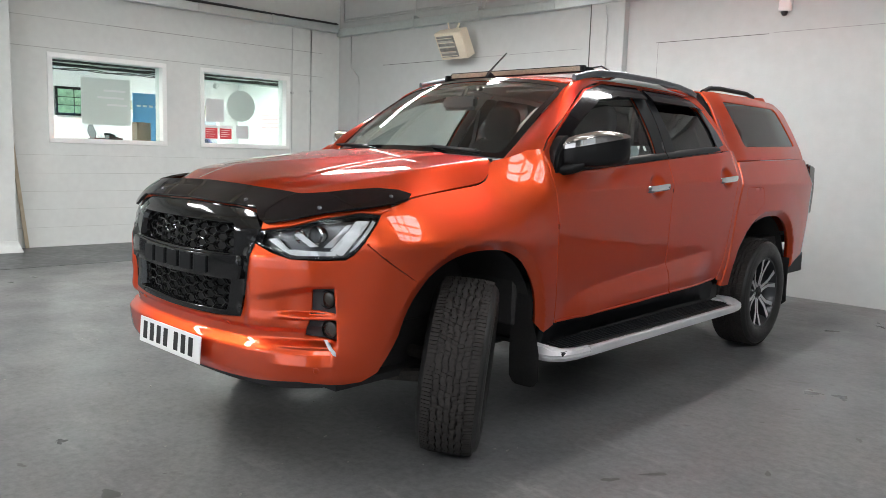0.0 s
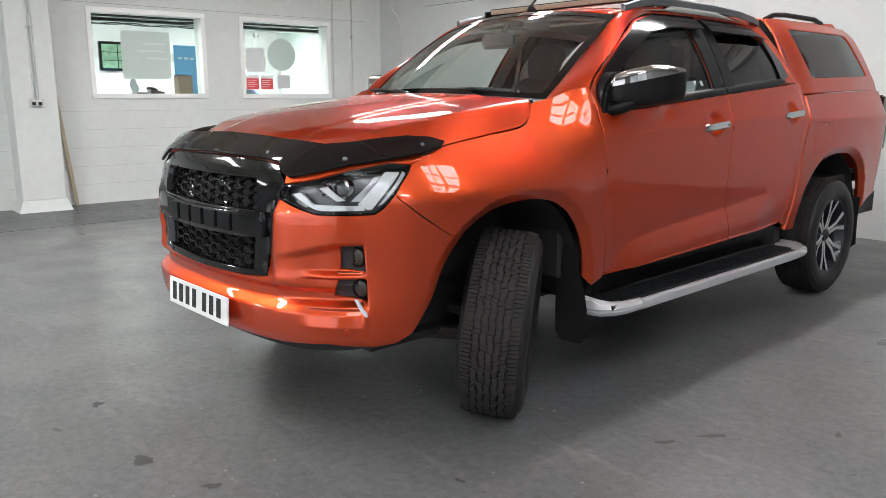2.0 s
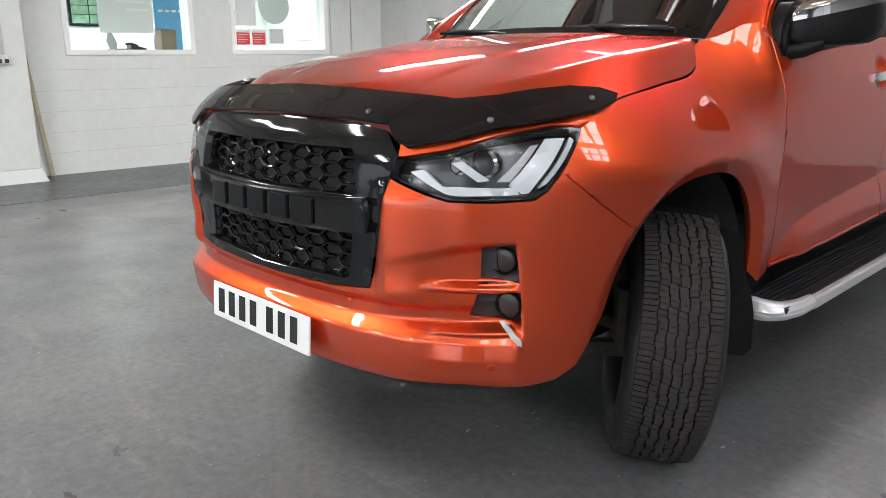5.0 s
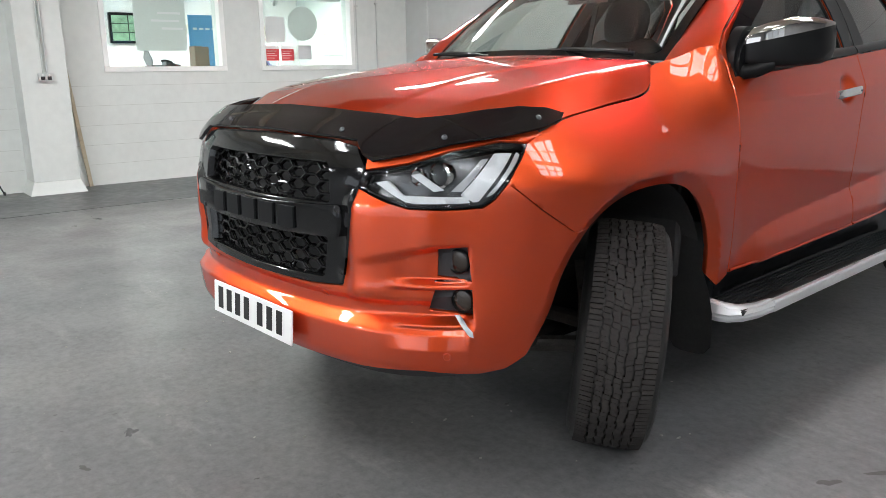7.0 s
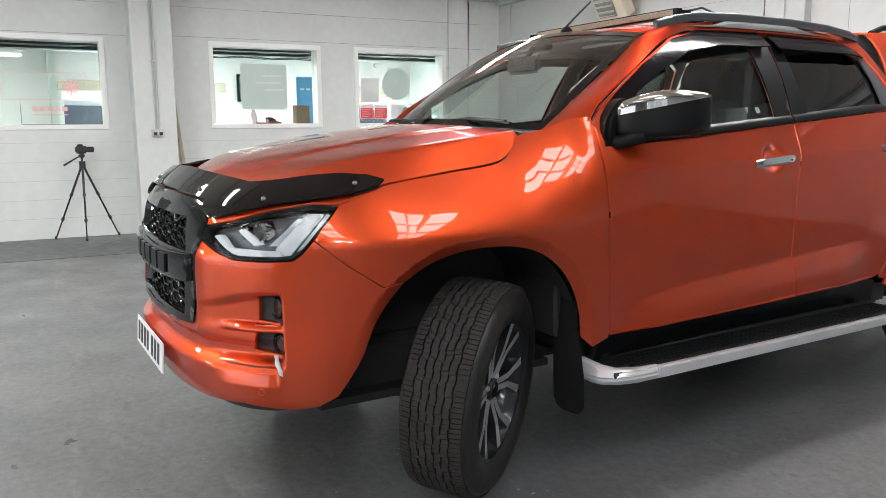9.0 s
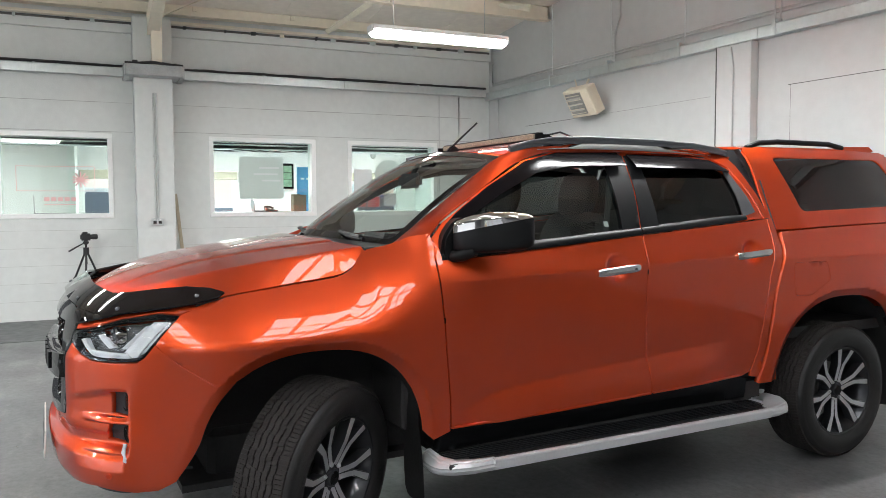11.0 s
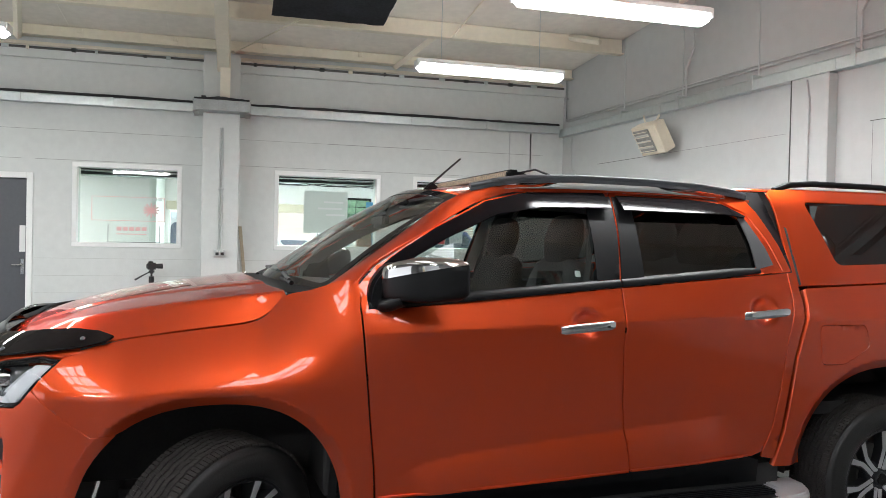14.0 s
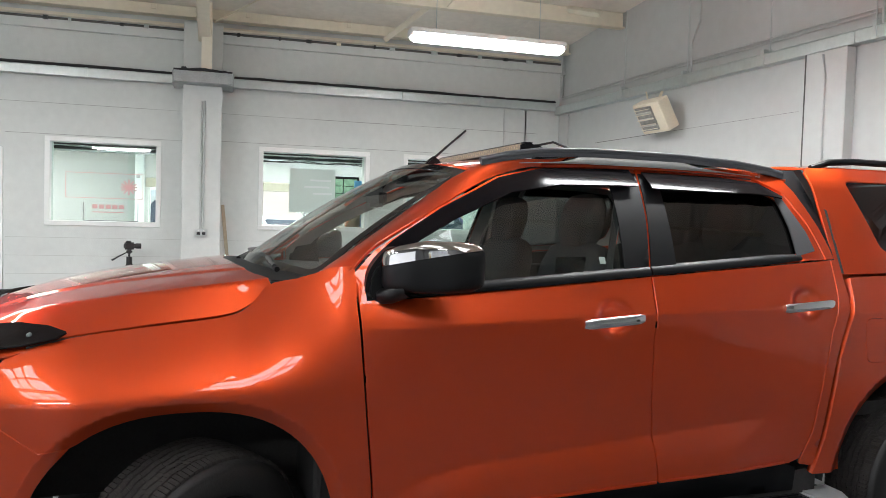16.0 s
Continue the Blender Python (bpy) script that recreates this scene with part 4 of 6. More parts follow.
cpost = sv([(v + .008, z) for v, z in rear_edge[:-1]] + [(2.352, .548), (2.412, .538), (2.437, .655), (2.487, .987), (2.55, 1.24), (2.545, belt(2.545))])
bed = sv([(2.42, .50), (2.462, .655), (2.513, .987), (2.581, 1.24), (2.589, 1.318), (3.0, 1.334), (3.72, 1.352), (4.0, 1.352), (4.10, 1.34), (4.10, .62), (3.72, .55), (3.645, .50)])
bed += [p for p in ARCH_R[::-1] if p[1] > .50] + sv([(2.585, .50)])
sill = sv([(.50, .40), (.52, .495), (.55, .502), (1.63, .532), (2.28, .545), (2.36, .52), (2.36, .42)])
flap = fillet(sv([(2.629, 1.152), (2.905, 1.151), (2.933, 1.047), (2.779, .965), (2.645, .965)]), .028)
for sg in (1, -1):
    f = (lambda p: p) if sg > 0 else both
    panel("front_wing", f(wing), skin, M_paint, TRUCK, lip=.035, step=.013)
    panel("front_door", f(fdoor), skin, M_paint, TRUCK, step=.013)
    part("door_edge", tube([skin(np.array(sg * s_of_v(v)), z + .004) + np.array((sg * .001, 0, 0)) for v, z in ((.550, .514), (.7, .518), (1.0, .524), (1.3, .532), (1.63, .542))], .0065, 8), M_paint, TRUCK)
    panel("rear_door", f(rdoor), skin, M_paint, TRUCK, step=.013)
    part("door_edge", tube([skin(np.array(sg * s_of_v(v)), z + .004) + np.array((sg * .001, 0, 0)) for v, z in ((1.645, .544), (1.8, .547), (2.0, .551), (2.27, .557))], .0065, 8), M_paint, TRUCK)
    panel("cab_post", f(cpost), skin, M_paint, TRUCK)
    panel("load_bed_side", f(bed), skin, M_paint, TRUCK, lip=.035, step=.017, holes=[f(flap)] if sg > 0 else [])
    panel("sill", f(sill), skin, M_satin, TRUCK, lift=-.03, lip=.05)
cx, cz = np.mean([p[0] for p in flap]), np.mean([p[1] for p in flap])
panel("fuel_flap", [(cx + (s - cx) * .972, cz + (z - cz) * .965) for s, z in flap], skin, M_paint, TRUCK, lip=.02)

# bonnet
bon = [(.0, .105), (.30, .125), (.55, .165), *[(float(np.interp(v, EDGE_V, EDGE_U)) - .005, v) for v in (.212, .20, .175, .15, .125, .10, .075, .05, 0, -.1, -.2, -.3, -.40)], (.791, -.52), (.765, -.60), (.69, -.70), (.58, -.79), (.45, -.855), (.25, -.895), (0, -.905)]
bon = bon + [(-u, v) for u, v in bon[-2:0:-1]]
panel("bonnet", bon, bonnet, M_paint, TRUCK, step=.014, lip=.02)
# smoked deflector across the leading edge of the bonnet
top = [(0, 1.158), (.273, 1.151), (.529, 1.139), (.661, 1.130), (.809, 1.138), (.954, 1.152), (1.07, 1.159), (1.175, 1.154), (1.232, 1.138)]
low = [(1.205, 1.122), (1.109, 1.104), (1.0, 1.092), (.808, 1.073), (.555, 1.028), (.520, 1.042), (.480, 1.076), (.372, 1.083), (0, 1.092)]
defl = top + low
defl = defl + [(-s, z) for s, z in defl[-2:0:-1]]
for sg in (1, -1):
    edge = [(.524, 1.011), (.661, 1.032), (.807, 1.068), (.960, 1.088), (1.046, 1.082), (1.10, 1.094), (1.19, 1.106), (1.19, 1.135), (.96, 1.125), (.66, 1.090), (.524, 1.060)]
    panel("bonnet_nose", edge if sg > 0 else both(edge), skin, M_paint, TRUCK, step=.025, lip=.02)
    # black tube added along the bonnet edge to draw the shut line's shade
    shut_line = [(sg * (float(np.interp(v, EDGE_V, EDGE_U)) - .003), v, float(np.interp(v, EDGE_V, EDGE_Z)) - .004 + .004 * float(sstep(.06, .12, v))) for v in np.linspace(-.50, .214, 30)]
    part("bonnet_seal", tube(shut_line, .0038, 6), M_under, TRUCK)
d = panel("bonnet_deflector", defl, skin, M_smoke, TRUCK, step=.03, lip=.012, lift=.022, label="smoked black bonnet deflector")
for s, z in ((-.30, 1.105), (.40, 1.098), (1.12, 1.128), (-1.12, 1.128), (.78, 1.085), (-.78, 1.085)):
    P, N = lifted(skin, np.array([(s, z)]))
    q = Vector(N[0]).to_track_quat("Z", "Y").to_matrix().to_4x4()
    q.translation = P[0] + N[0] * .022
    part("bolt", lathe([(.001, .006), (.005, .005), (.008, .002), (.009, -.004)], 14, m=q), M_rail, d)

# windscreen, cowl and roof
wl = [(-1, 0), (1, 0), (1, 1), (-1, 1)]
panel("windscreen", [(a * .97, .015 + b * .965) for a, b in wl], screen, M_wind, TRUCK, step=.06, lip=.004)
ring = [(a * 1.005, -.015 + b * 1.03) for a, b in wl]
panel("windscreen_band", ring, screen, M_gloss, TRUCK, holes=[fillet([(-.955, .04), (.955, .04), (.955, .955), (-.955, .955)], .07)], step=.05, lip=.004, lift=.003, label="black printed band round the windscreen")
cowl = [(-.70, .21), (-.55, .17), (-.3, .13), (0, .11), (.3, .13), (.55, .17), (.70, .21), (.665, .375), (.4, .30), (0, .215), (-.4, .30), (-.665, .375)]
panel("cowl", cowl, lambda u, v: np.stack([u, v, 1.296 + .028 * (1 - (u / .7) ** 2) + 0 * v], -1), M_satin, TRUCK, step=.05)
for u0, ln in ((-.06, .50), (.60, .50)):
    w = part("wiper", tube([(u0, .17 + .2 * u0 * u0, 1.325), (u0 - .12, .215, 1.338), (u0 - ln, .26 + .1 * ln, 1.347)], .010, 8, r2=.006), M_satin, TRUCK)
    part("wiper_blade", tube([(u0 - .02, .235, 1.336), (u0 - .3, .245, 1.350), (u0 - ln, .27 + .1 * ln, 1.348)], .008, 6), M_black, w)
rf = [(-.56, .955), (-.3, .905), (0, .885), (.3, .905), (.56, .955), (.575, 1.3), (.575, 2.2), (.56, 2.5), (.3, 2.545), (-.3, 2.545), (-.56, 2.5), (-.575, 2.2), (-.575, 1.3)]
panel("roof", rf, roof, M_paint, TRUCK, step=.06)

# A-posts and cant rails: a strip between the screen or roof edge and the door openings
DOORLINE = [(.455, 1.335), (.530, 1.412), (.778, 1.553), (1.052, 1.686), (1.264, 1.736), (1.50, 1.750), (1.702, 1.752), (2.10, 1.745), (2.30, 1.728)]
INNER = [(.655, .345, 1.300), (.648, .420, 1.352), (.622, .690, 1.538), (.598, .915, 1.690), (.575, 1.08, 1.748), (.572, 1.40, 1.758), (.572, 1.70, 1.760), (.572, 2.10, 1.758), (.568, 2.34, 1.752)]


def cant(sign):
    k = np.linspace(0, 1, len(DOORLINE))
    dv, dz = [p[0] for p in DOORLINE], [p[1] for p in DOORLINE]

    def chart(a, b):
        o = np.stack([cab_u(cubic(k, dz, a)) - cab_in(cubic(k, dv, a), cubic(k, dz, a)), cubic(k, dv, a), cubic(k, dz, a)], -1)
        i = np.stack([cubic(k, [p[n] for p in INNER], a) for n in range(3)], -1)
        q = np.asarray(b)[..., None]
        out = o + (i - o) * q
        bulge = (4 * q * (1 - q)) * np.stack([.010 + 0 * np.asarray(a), -.010 * (1 - sstep(.35, .6, a)), .006 + .006 * sstep(.3, .6, a)], -1)
        return (out + bulge) * np.array([sign, 1, 1])
    return chart


WD_V = [.545, .60, .66, .80, 1.06, 1.27, 1.66, 2.1, 2.3, 2.42]
WD_Z = [1.392, 1.436, 1.476, 1.557, 1.681, 1.729, 1.740, 1.730, 1.712, 1.650]
for sg in (1, -1):
    panel("cant_rail", [(.0, 0), (1, 0), (1, 1), (0, 1)], cant(sg), M_paint, TRUCK, step=.03, flip=sg, lip=.012)
    # rear quarter of the cab, behind the door window
    q = [(2.30, 1.735), (2.42, 1.675), (2.475, 1.54), (2.50, belt(2.5) + .004), (2.543, belt(2.543) + .004), (2.528, 1.52), (2.490, 1.68), (2.455, 1.745), (2.42, 1.758), (2.34, 1.758)]
    panel("cab_quarter", q, cab_side(sg), M_paint, TRUCK, flip=sg)
    # door frames with their window openings
    line = [(v + .002, z - .003) for v, z in DOORLINE]
    ffr = [(.476, belt(.5) + .004)] + [(v + .010, z - .010) for v, z in DOORLINE[:2]] + line[2:6] + [(1.690, 1.745), (1.655, 1.55), (1.606, belt(1.6) + .004)]
    fwin = [(.58, 1.285), (.60, 1.365), (.64, 1.405), (.80, 1.505), (1.06, 1.640), (1.27, 1.700), (1.52, 1.716), (1.562, 1.716), (1.531, 1.50), (1.508, belt(1.508) + .03), (1.0, belt(1.0) + .03)]
    rfr = [(1.612, belt(1.6) + .004), (1.662, 1.55), (1.698, 1.745), (2.10, 1.738), (2.29, 1.722), (2.41, 1.665), (2.468, 1.53), (2.492, belt(2.49) + .004)]
    rwin = [(1.690, belt(1.69) + .03), (1.735, 1.55), (1.775, 1.712), (2.10, 1.706), (2.30, 1.690), (2.375, 1.64), (2.415, 1.52), (2.40, 1.44), (2.33, belt(2.33) + .03)]
    panel("front_door_frame", ffr, cab_side(sg), M_paint, TRUCK, holes=[fwin], flip=sg, step=.03)
    panel("rear_door_frame", rfr, cab_side(sg), M_paint, TRUCK, holes=[rwin], flip=sg, step=.03)
    for pts_, hole_ in ((ffr, fwin), (rfr, rwin)):
        panel("frame_lining", pts_, cab_side(sg), M_headlin, TRUCK, holes=[hole_], flip=-sg, lift=.016, step=.05, lip=.002)
    panel("post_lining", [(0.02, .02), (1, .02), (1, .98), (0.02, .98)], cant(sg), M_headlin, TRUCK, step=.05, flip=-sg, lift=.016, lip=.002)
    panel("quarter_lining", q, cab_side(sg), M_headlin, TRUCK, flip=-sg, lift=.016, lip=.002)
    # dark post covers, belt moulding
    panel("post_cover", [(1.494, 1.350), (1.604, 1.358), (1.655, 1.55), (1.688, 1.722), (1.550, 1.722), (1.519, 1.50)], cab_side(sg), M_satin, TRUCK, flip=sg, lift=.004, lip=.006, label="satin black door post cover")
    panel("post_cover", [(1.614, 1.358), (1.730, 1.366), (1.758, 1.55), (1.785, 1.722), (1.700, 1.722), (1.664, 1.55)], cab_side(sg), M_satin, TRUCK, flip=sg, lift=.004, lip=.006)
    panel("quarter_cover", [(2.345, 1.402), (2.448, 1.424), (2.440, 1.50), (2.392, 1.645), (2.36, 1.655), (2.362, 1.52)], cab_side(sg), M_grey, TRUCK, flip=sg, lift=.005, lip=.008, label="dark grey quarter trim")
    panel("sail_cover", [(.49, belt(.5) + .02), (.60, belt(.6) + .03), (.655, 1.41), (.615, 1.40), (.52, 1.345)], cab_side(sg), M_satin, TRUCK, flip=sg, lift=.006, lip=.01)
    for v0, v1 in ((.50, 1.604), (1.612, 2.36)):
        bm, rows = bmesh.new(), []
        for i in range(17):
            v = v0 + (v1 - v0) * i / 16
            h = 1 - .3 * float(sstep(2.22, 2.36, v))
            foot = cab_side(sg)(np.array([v] * 6), np.array([belt(v) + .020 + o_ * h for o_ in (.020, .015, .004, -.008, -.015, -.018)]))
            rows.append([bm.verts.new(p + np.array([sg * e, 0, 0])) for p, e in zip(foot, (-.006, .008, .012, .012, .009, -.006))])
        for r0, r1 in zip(rows, rows[1:]):
            for i in range(5):
                bm.faces.new((r0[i], r0[i + 1], r1[i + 1], r1[i]))
        bm.faces.new(rows[0])
        bm.faces.new(rows[-1])
        bmesh.ops.recalc_face_normals(bm, faces=bm.faces[:])
        part("belt_moulding", bm, M_satin, TRUCK, angle=60)
    panel("front_side_glass", fwin, cab_side(sg), M_side, TRUCK, flip=sg, lift=-.010, lip=.003, step=.06)
    panel("rear_side_glass", rwin, cab_side(sg), M_priv, TRUCK, flip=sg, lift=-.010, lip=.003, step=.06)
    # smoked wind deflectors above the door windows
    vf = [(.545, 1.392), (.60, 1.436), (.66, 1.476), (.80, 1.557), (1.06, 1.681), (1.27, 1.729), (1.66, 1.740), (1.655, 1.672), (1.30, 1.662), (1.08, 1.624), (.84, 1.522), (.70, 1.448), (.63, 1.400), (.585, 1.374)]
    vr = [(1.715, 1.732), (2.10, 1.728), (2.30, 1.712), (2.40, 1.655), (2.385, 1.648), (2.25, 1.662), (2.0, 1.662), (1.715, 1.664)]
    for pts in (vf, vr):
        panel("wind_deflector", pts, lambda v, z, sg=sg: cab_side(sg)(v, z) + np.stack([sg * (.010 + .58 * (cubic(WD_V, WD_Z, v) - z) - 1.8 * (cubic(WD_V, WD_Z, v) - z) ** 2), 0 * v, 0 * v], -1), M_visor, TRUCK, flip=sg, lip=.006, step=.012, label="smoked wind deflector over the door window")

# ---- canopy over the load bed ----
CW = fillet([(2.785, 1.742), (2.862, 1.425), (3.955, 1.458), (3.79, 1.748)], .04)
co_ = [(2.590, 1.326), (3.0, 1.340), (3.72, 1.358), (4.07, 1.356), (4.085, 1.42), (4.04, 1.60), (3.99, 1.74), (3.93, 1.80), (2.655, 1.800), (2.620, 1.78)]
CAN = TRUCK
for sg in (1, -1):
    panel("canopy_side", co_, can_side(sg), M_paint, CAN, holes=[CW], flip=sg, step=.035, label="orange canopy side" if sg > 0 else "")
    panel("canopy_window", [(3.34 + (a - 3.34) * .99, 1.59 + (b - 1.59) * .985) for a, b in CW], can_side(sg), M_canglass, CAN, flip=sg, lift=-.006, lip=.003, step=.06)
    # black sheet added behind the cab gap, its colour standing in for shade
    panel("canopy_front_edge", [(2.530, 1.34), (2.592, 1.34), (2.622, 1.785), (2.46, 1.785), (2.515, 1.52)], lambda v, z, sg=sg: np.stack([sg * (cab_u(z) - .05), v, z + 0 * v], -1), M_satin, CAN, flip=sg)
cr = [(-.50, 2.67), (.50, 2.67), (.53, 2.9), (.53, 3.8), (.45, 3.98), (-.45, 3.98), (-.53, 3.8), (-.53, 2.9)]
panel("canopy_roof", cr, can_roof, M_paint, CAN, step=.07)
panel("canopy_back", [(-.72, 1.36), (.72, 1.36), (.60, 1.60), (.50, 1.79), (-.50, 1.79), (-.60, 1.60)], lambda u, z: np.stack([u, 4.08 - .22 * (z - 1.36), z], -1), M_paint, CAN, step=.08, flip=1)
panel("canopy_front", [(-.78, 1.33), (.78, 1.33), (.66, 1.60), (.50, 1.79), (-.50, 1.79), (-.66, 1.60)], lambda u, z: np.stack([u, 2.63 + .05 * (z - 1.33), z], -1), M_under, CAN, step=.1, flip=-1)
for sg in (1, -1):
    r = part("canopy_rail", tube([(sg * .50, 2.70, 1.800), (sg * .505, 2.80, 1.832), (sg * .51, 2.95, 1.842), (sg * .51, 3.42, 1.842), (sg * .505, 3.56, 1.822)], .016, 10), M_satin, CAN)
    pts = [(sg * .585, 1.00, 1.745), (sg * .580, 1.10, 1.768), (sg * .575, 1.25, 1.792), (sg * .572, 1.5, 1.803), (sg * .572, 1.9, 1.803), (sg * .570, 2.2, 1.792), (sg * .566, 2.40, 1.772), (sg * .560, 2.47, 1.760)]
    bm = tube(pts, .013, 12)
    r = part("roof_rail", bm, M_rail, TRUCK, "dark grey roof rail")
    bm, rows = bmesh.new(), []
    for p in pts:
        rows.append([bm.verts.new((p[0] + sg * e, p[1], p[2] + h)) for e, h in ((.011, 0), (.012, -.022), (-.012, -.022), (-.011, 0))])
    for r0, r1 in zip(rows, rows[1:]):
        for i in range(4):
            bm.faces.new((r0[i], r0[(i + 1) % 4], r1[(i + 1) % 4], r1[i]))
    bm.faces.new(rows[0])
    bm.faces.new(rows[-1])
    bmesh.ops.recalc_face_normals(bm, faces=bm.faces[:])
    part("rail_base", bm, M_rail, r)
    part("rail_cap", tube([(p[0] + sg * .004, p[1], p[2] + .006) for p in pts[1:-1]], .009, 10), M_rail, r)
bm = prism([(3.50, 0), (3.94, 0), (3.98, .012), (3.93, .040), (3.60, .030)], .9, frame_of((-.45, 0, 1.805), (0, 1, 0), (0, 0, 1)), bev=.008)
part("canopy_spoiler", bm, M_paint, CAN)

# load bed tail
panel("tailgate", [(-.73, .70), (.73, .70), (.73, 1.34), (-.73, 1.34)], lambda u, z: np.stack([u, 4.13 + 0 * u, z + 0 * u], -1), M_paint, TRUCK, step=.1)
for sg in (1, -1):
    b = prism([(0, 0), (.12, .02), (.15, .2), (.13, .40), (0, .42)], .10, frame_of((sg * .765 - .05, 4.05, .90), (0, 1, 0), (0, 0, 1)), bev=.012)
    part("tail_lamp", b, M_tail, TRUCK, "red tail lamp")
bm = box((-.70, 4.06, .52), (.70, 4.18, .60), .025, seg=3)
part("rear_bumper", bm, M_satin, TRUCK)
part("tow_bar", tube([(0, 4.1, .48), (0, 4.33, .46), (0, 4.36, .53)], .022, 10), M_under, TRUCK)

# ---- underside, arches and cabin tub ----
for wv, c0, a, h in ((-.06, .40, .475, .515), (3.105, .40, .55, .543)):
    for sg in (1, -1):
        bm = bmesh.new()
        pts = arch(wv, c0 - .02, a + .02, h + .03, math.radians(192), math.radians(-12), 26)
        ins = [[bm.verts.new((sg * u, v, max(z, .42))) for i, (v, z) in enumerate(pts)] for u in (.40, .60, .805)]
        for r0, r1 in zip(ins, ins[1:]):
            for i in range(len(pts) - 1):
                bm.faces.new((r0[i], r0[i + 1], r1[i + 1], r1[i]))
        bm.faces.new(ins[0])
        bmesh.ops.recalc_face_normals(bm, faces=bm.faces[:])
        part("arch_liner", bm, M_under, TRUCK)
part("chassis", box((-.42, -.40, .30), (.42, 4.05, .52), .03), M_under, TRUCK)
part("floor_pan", box((-.80, .52, .40), (.80, 2.5, .50)), M_under, TRUCK)
part("rear_cross_member", box((-.80, 3.70, .45), (.80, 4.10, .60)), M_under, TRUCK)
part("front_cross_member", box((-.50, -.66, .37), (.50, -.54, .44)), M_under, TRUCK)
part("splash_shield", box((-.64, -.74, .446), (.64, -.50, .456)), M_under, TRUCK)
part("skid_plate", box((-.50, -.52, .30), (.50, .52, .33)), M_under, TRUCK)
part("under_tray", box((-.72, .52, .37), (.72, 2.60, .39)), M_under, TRUCK)
part("drive_shaft", tube([(-.62, 0, .38), (.62, 0, .38)], .03, 10), M_susp, TRUCK)
part("rear_axle", tube([(-.68, 3.075, .388), (.68, 3.075, .388)], .05, 10), M_under, TRUCK)
for sg in (1, -1):
    part("wishbone", tube([(sg * .35, -.25, .30), (sg * .66, .02, .30), (sg * .35, .25, .32)], .028, 8), M_susp, TRUCK)
    part("damper", tube([(sg * .60, .03, .36), (sg * .56, .03, .60)], .032, 10), M_susp, TRUCK)
    part("drop_link", tube([(sg * .62, .0, .30), (sg * .64, -.02, .52)], .045, 10), M_susp, TRUCK)
part("bed_floor", box((-.76, 2.62, .70), (.76, 4.1, .76)), M_under, TRUCK)
part("bulkhead", box((-.74, .36, .50), (.74, .42, 1.24), .01), M_under, TRUCK)
part("cab_back", box((-.72, 2.50, .55), (.72, 2.53, 1.40), .01), M_under, TRUCK)


# ---- grille ----
GR = [(0, 1.089), (.375, 1.081), (.478, 1.066), (.520, 1.019), (.490, .886), (.440, .673), (.30, .661), (.067, .655)]
GR = GR + [(-s, z) for s, z in GR[::-1][:-1]]
MESH_T = [(-.372, 1.024), (.372, 1.024), (.388, 1.01), (.402, .915), (.385, .905), (0, .898), (-.385, .905), (-.402, .915), (-.388, 1.01)]
MESH_B = [(-.385, .815), (0, .806), (.385, .815), (.388, .80), (.372, .690), (.355, .682), (0, .672), (-.355, .682), (-.372, .690), (-.388, .80)]
g = panel("grille_frame", GR, skin, M_gloss, TRUCK, holes=[MESH_T, MESH_B], step=.03, lip=.055, lift=.006, label="gloss black grille surround")
panel("grille_back", [(-.46, .66), (.46, .66), (.46, 1.06), (-.46, 1.06)], skin, M_under, g, step=.08, lift=-.05)


def at_skin(s, z, d):
    P, N = lifted(skin, np.array([(s, z)]))
    return Vector(P[0] + N[0] * d)


def honeycomb(outline):
    """Bars of a honeycomb over an outline on the nose."""
    bm = bmesh.new()
    poly = np.array(outline)
    px, pz = .071, .0370
    seen = set()
    for i in range(-7, 8):
        for j in range(-5, 6):
            cs, cz_ = i * px, .855 + j * pz * 1.0 + (pz / 2 if i % 2 else 0)
            hexa = [(cs - .047, cz_), (cs - .024, cz_ + pz / 2), (cs + .024, cz_ + pz / 2), (cs + .047, cz_), (cs + .024, cz_ - pz / 2), (cs - .024, cz_ - pz / 2)]
            for a, b in zip(hexa, hexa[1:] + hexa[:1]):
                key = tuple(sorted((tuple(np.round(a, 3)), tuple(np.round(b, 3)))))
                m_ = ((a[0] + b[0]) / 2, (a[1] + b[1]) / 2)
                if key in seen or not inside(poly, [m_[0]], [m_[1]])[0]:
                    continue
                seen.add(key)
                tube([at_skin(*a, -.020), at_skin(*b, -.020)], .0042, 5, bm=bm, cap=False)
                tube([at_skin(*a, -.034), at_skin(*b, -.034)], .0052, 4, bm=bm, cap=False)
    return bm


def grown(poly, k):
    c = np.mean(poly, 0)
    return [(c[0] + (s - c[0]) * k, c[1] + (z - c[1]) * k) for s, z in poly]


for mp in (MESH_T, MESH_B):
    part("honeycomb", honeycomb(grown(mp, 1.08)), M_gloss, g)
bar = [(-.44, .905), (-.2, .893), (0, .890), (.2, .893), (.44, .905), (.455, .86), (.44, .815), (.2, .807), (0, .804), (-.2, .807), (-.44, .815), (-.455, .86)]
panel("badge_bar", bar, skin, M_gloss, g, step=.03, lift=.026, lip=.03)
for k in range(5):
    s0 = -.245 + .108 * k
    panel("badge_block", [(s0, .822), (s0 + .078, .822), (s0 + .078, .886), (s0, .886)], skin, M_satin, g, step=.03, lift=.033, lip=.008)

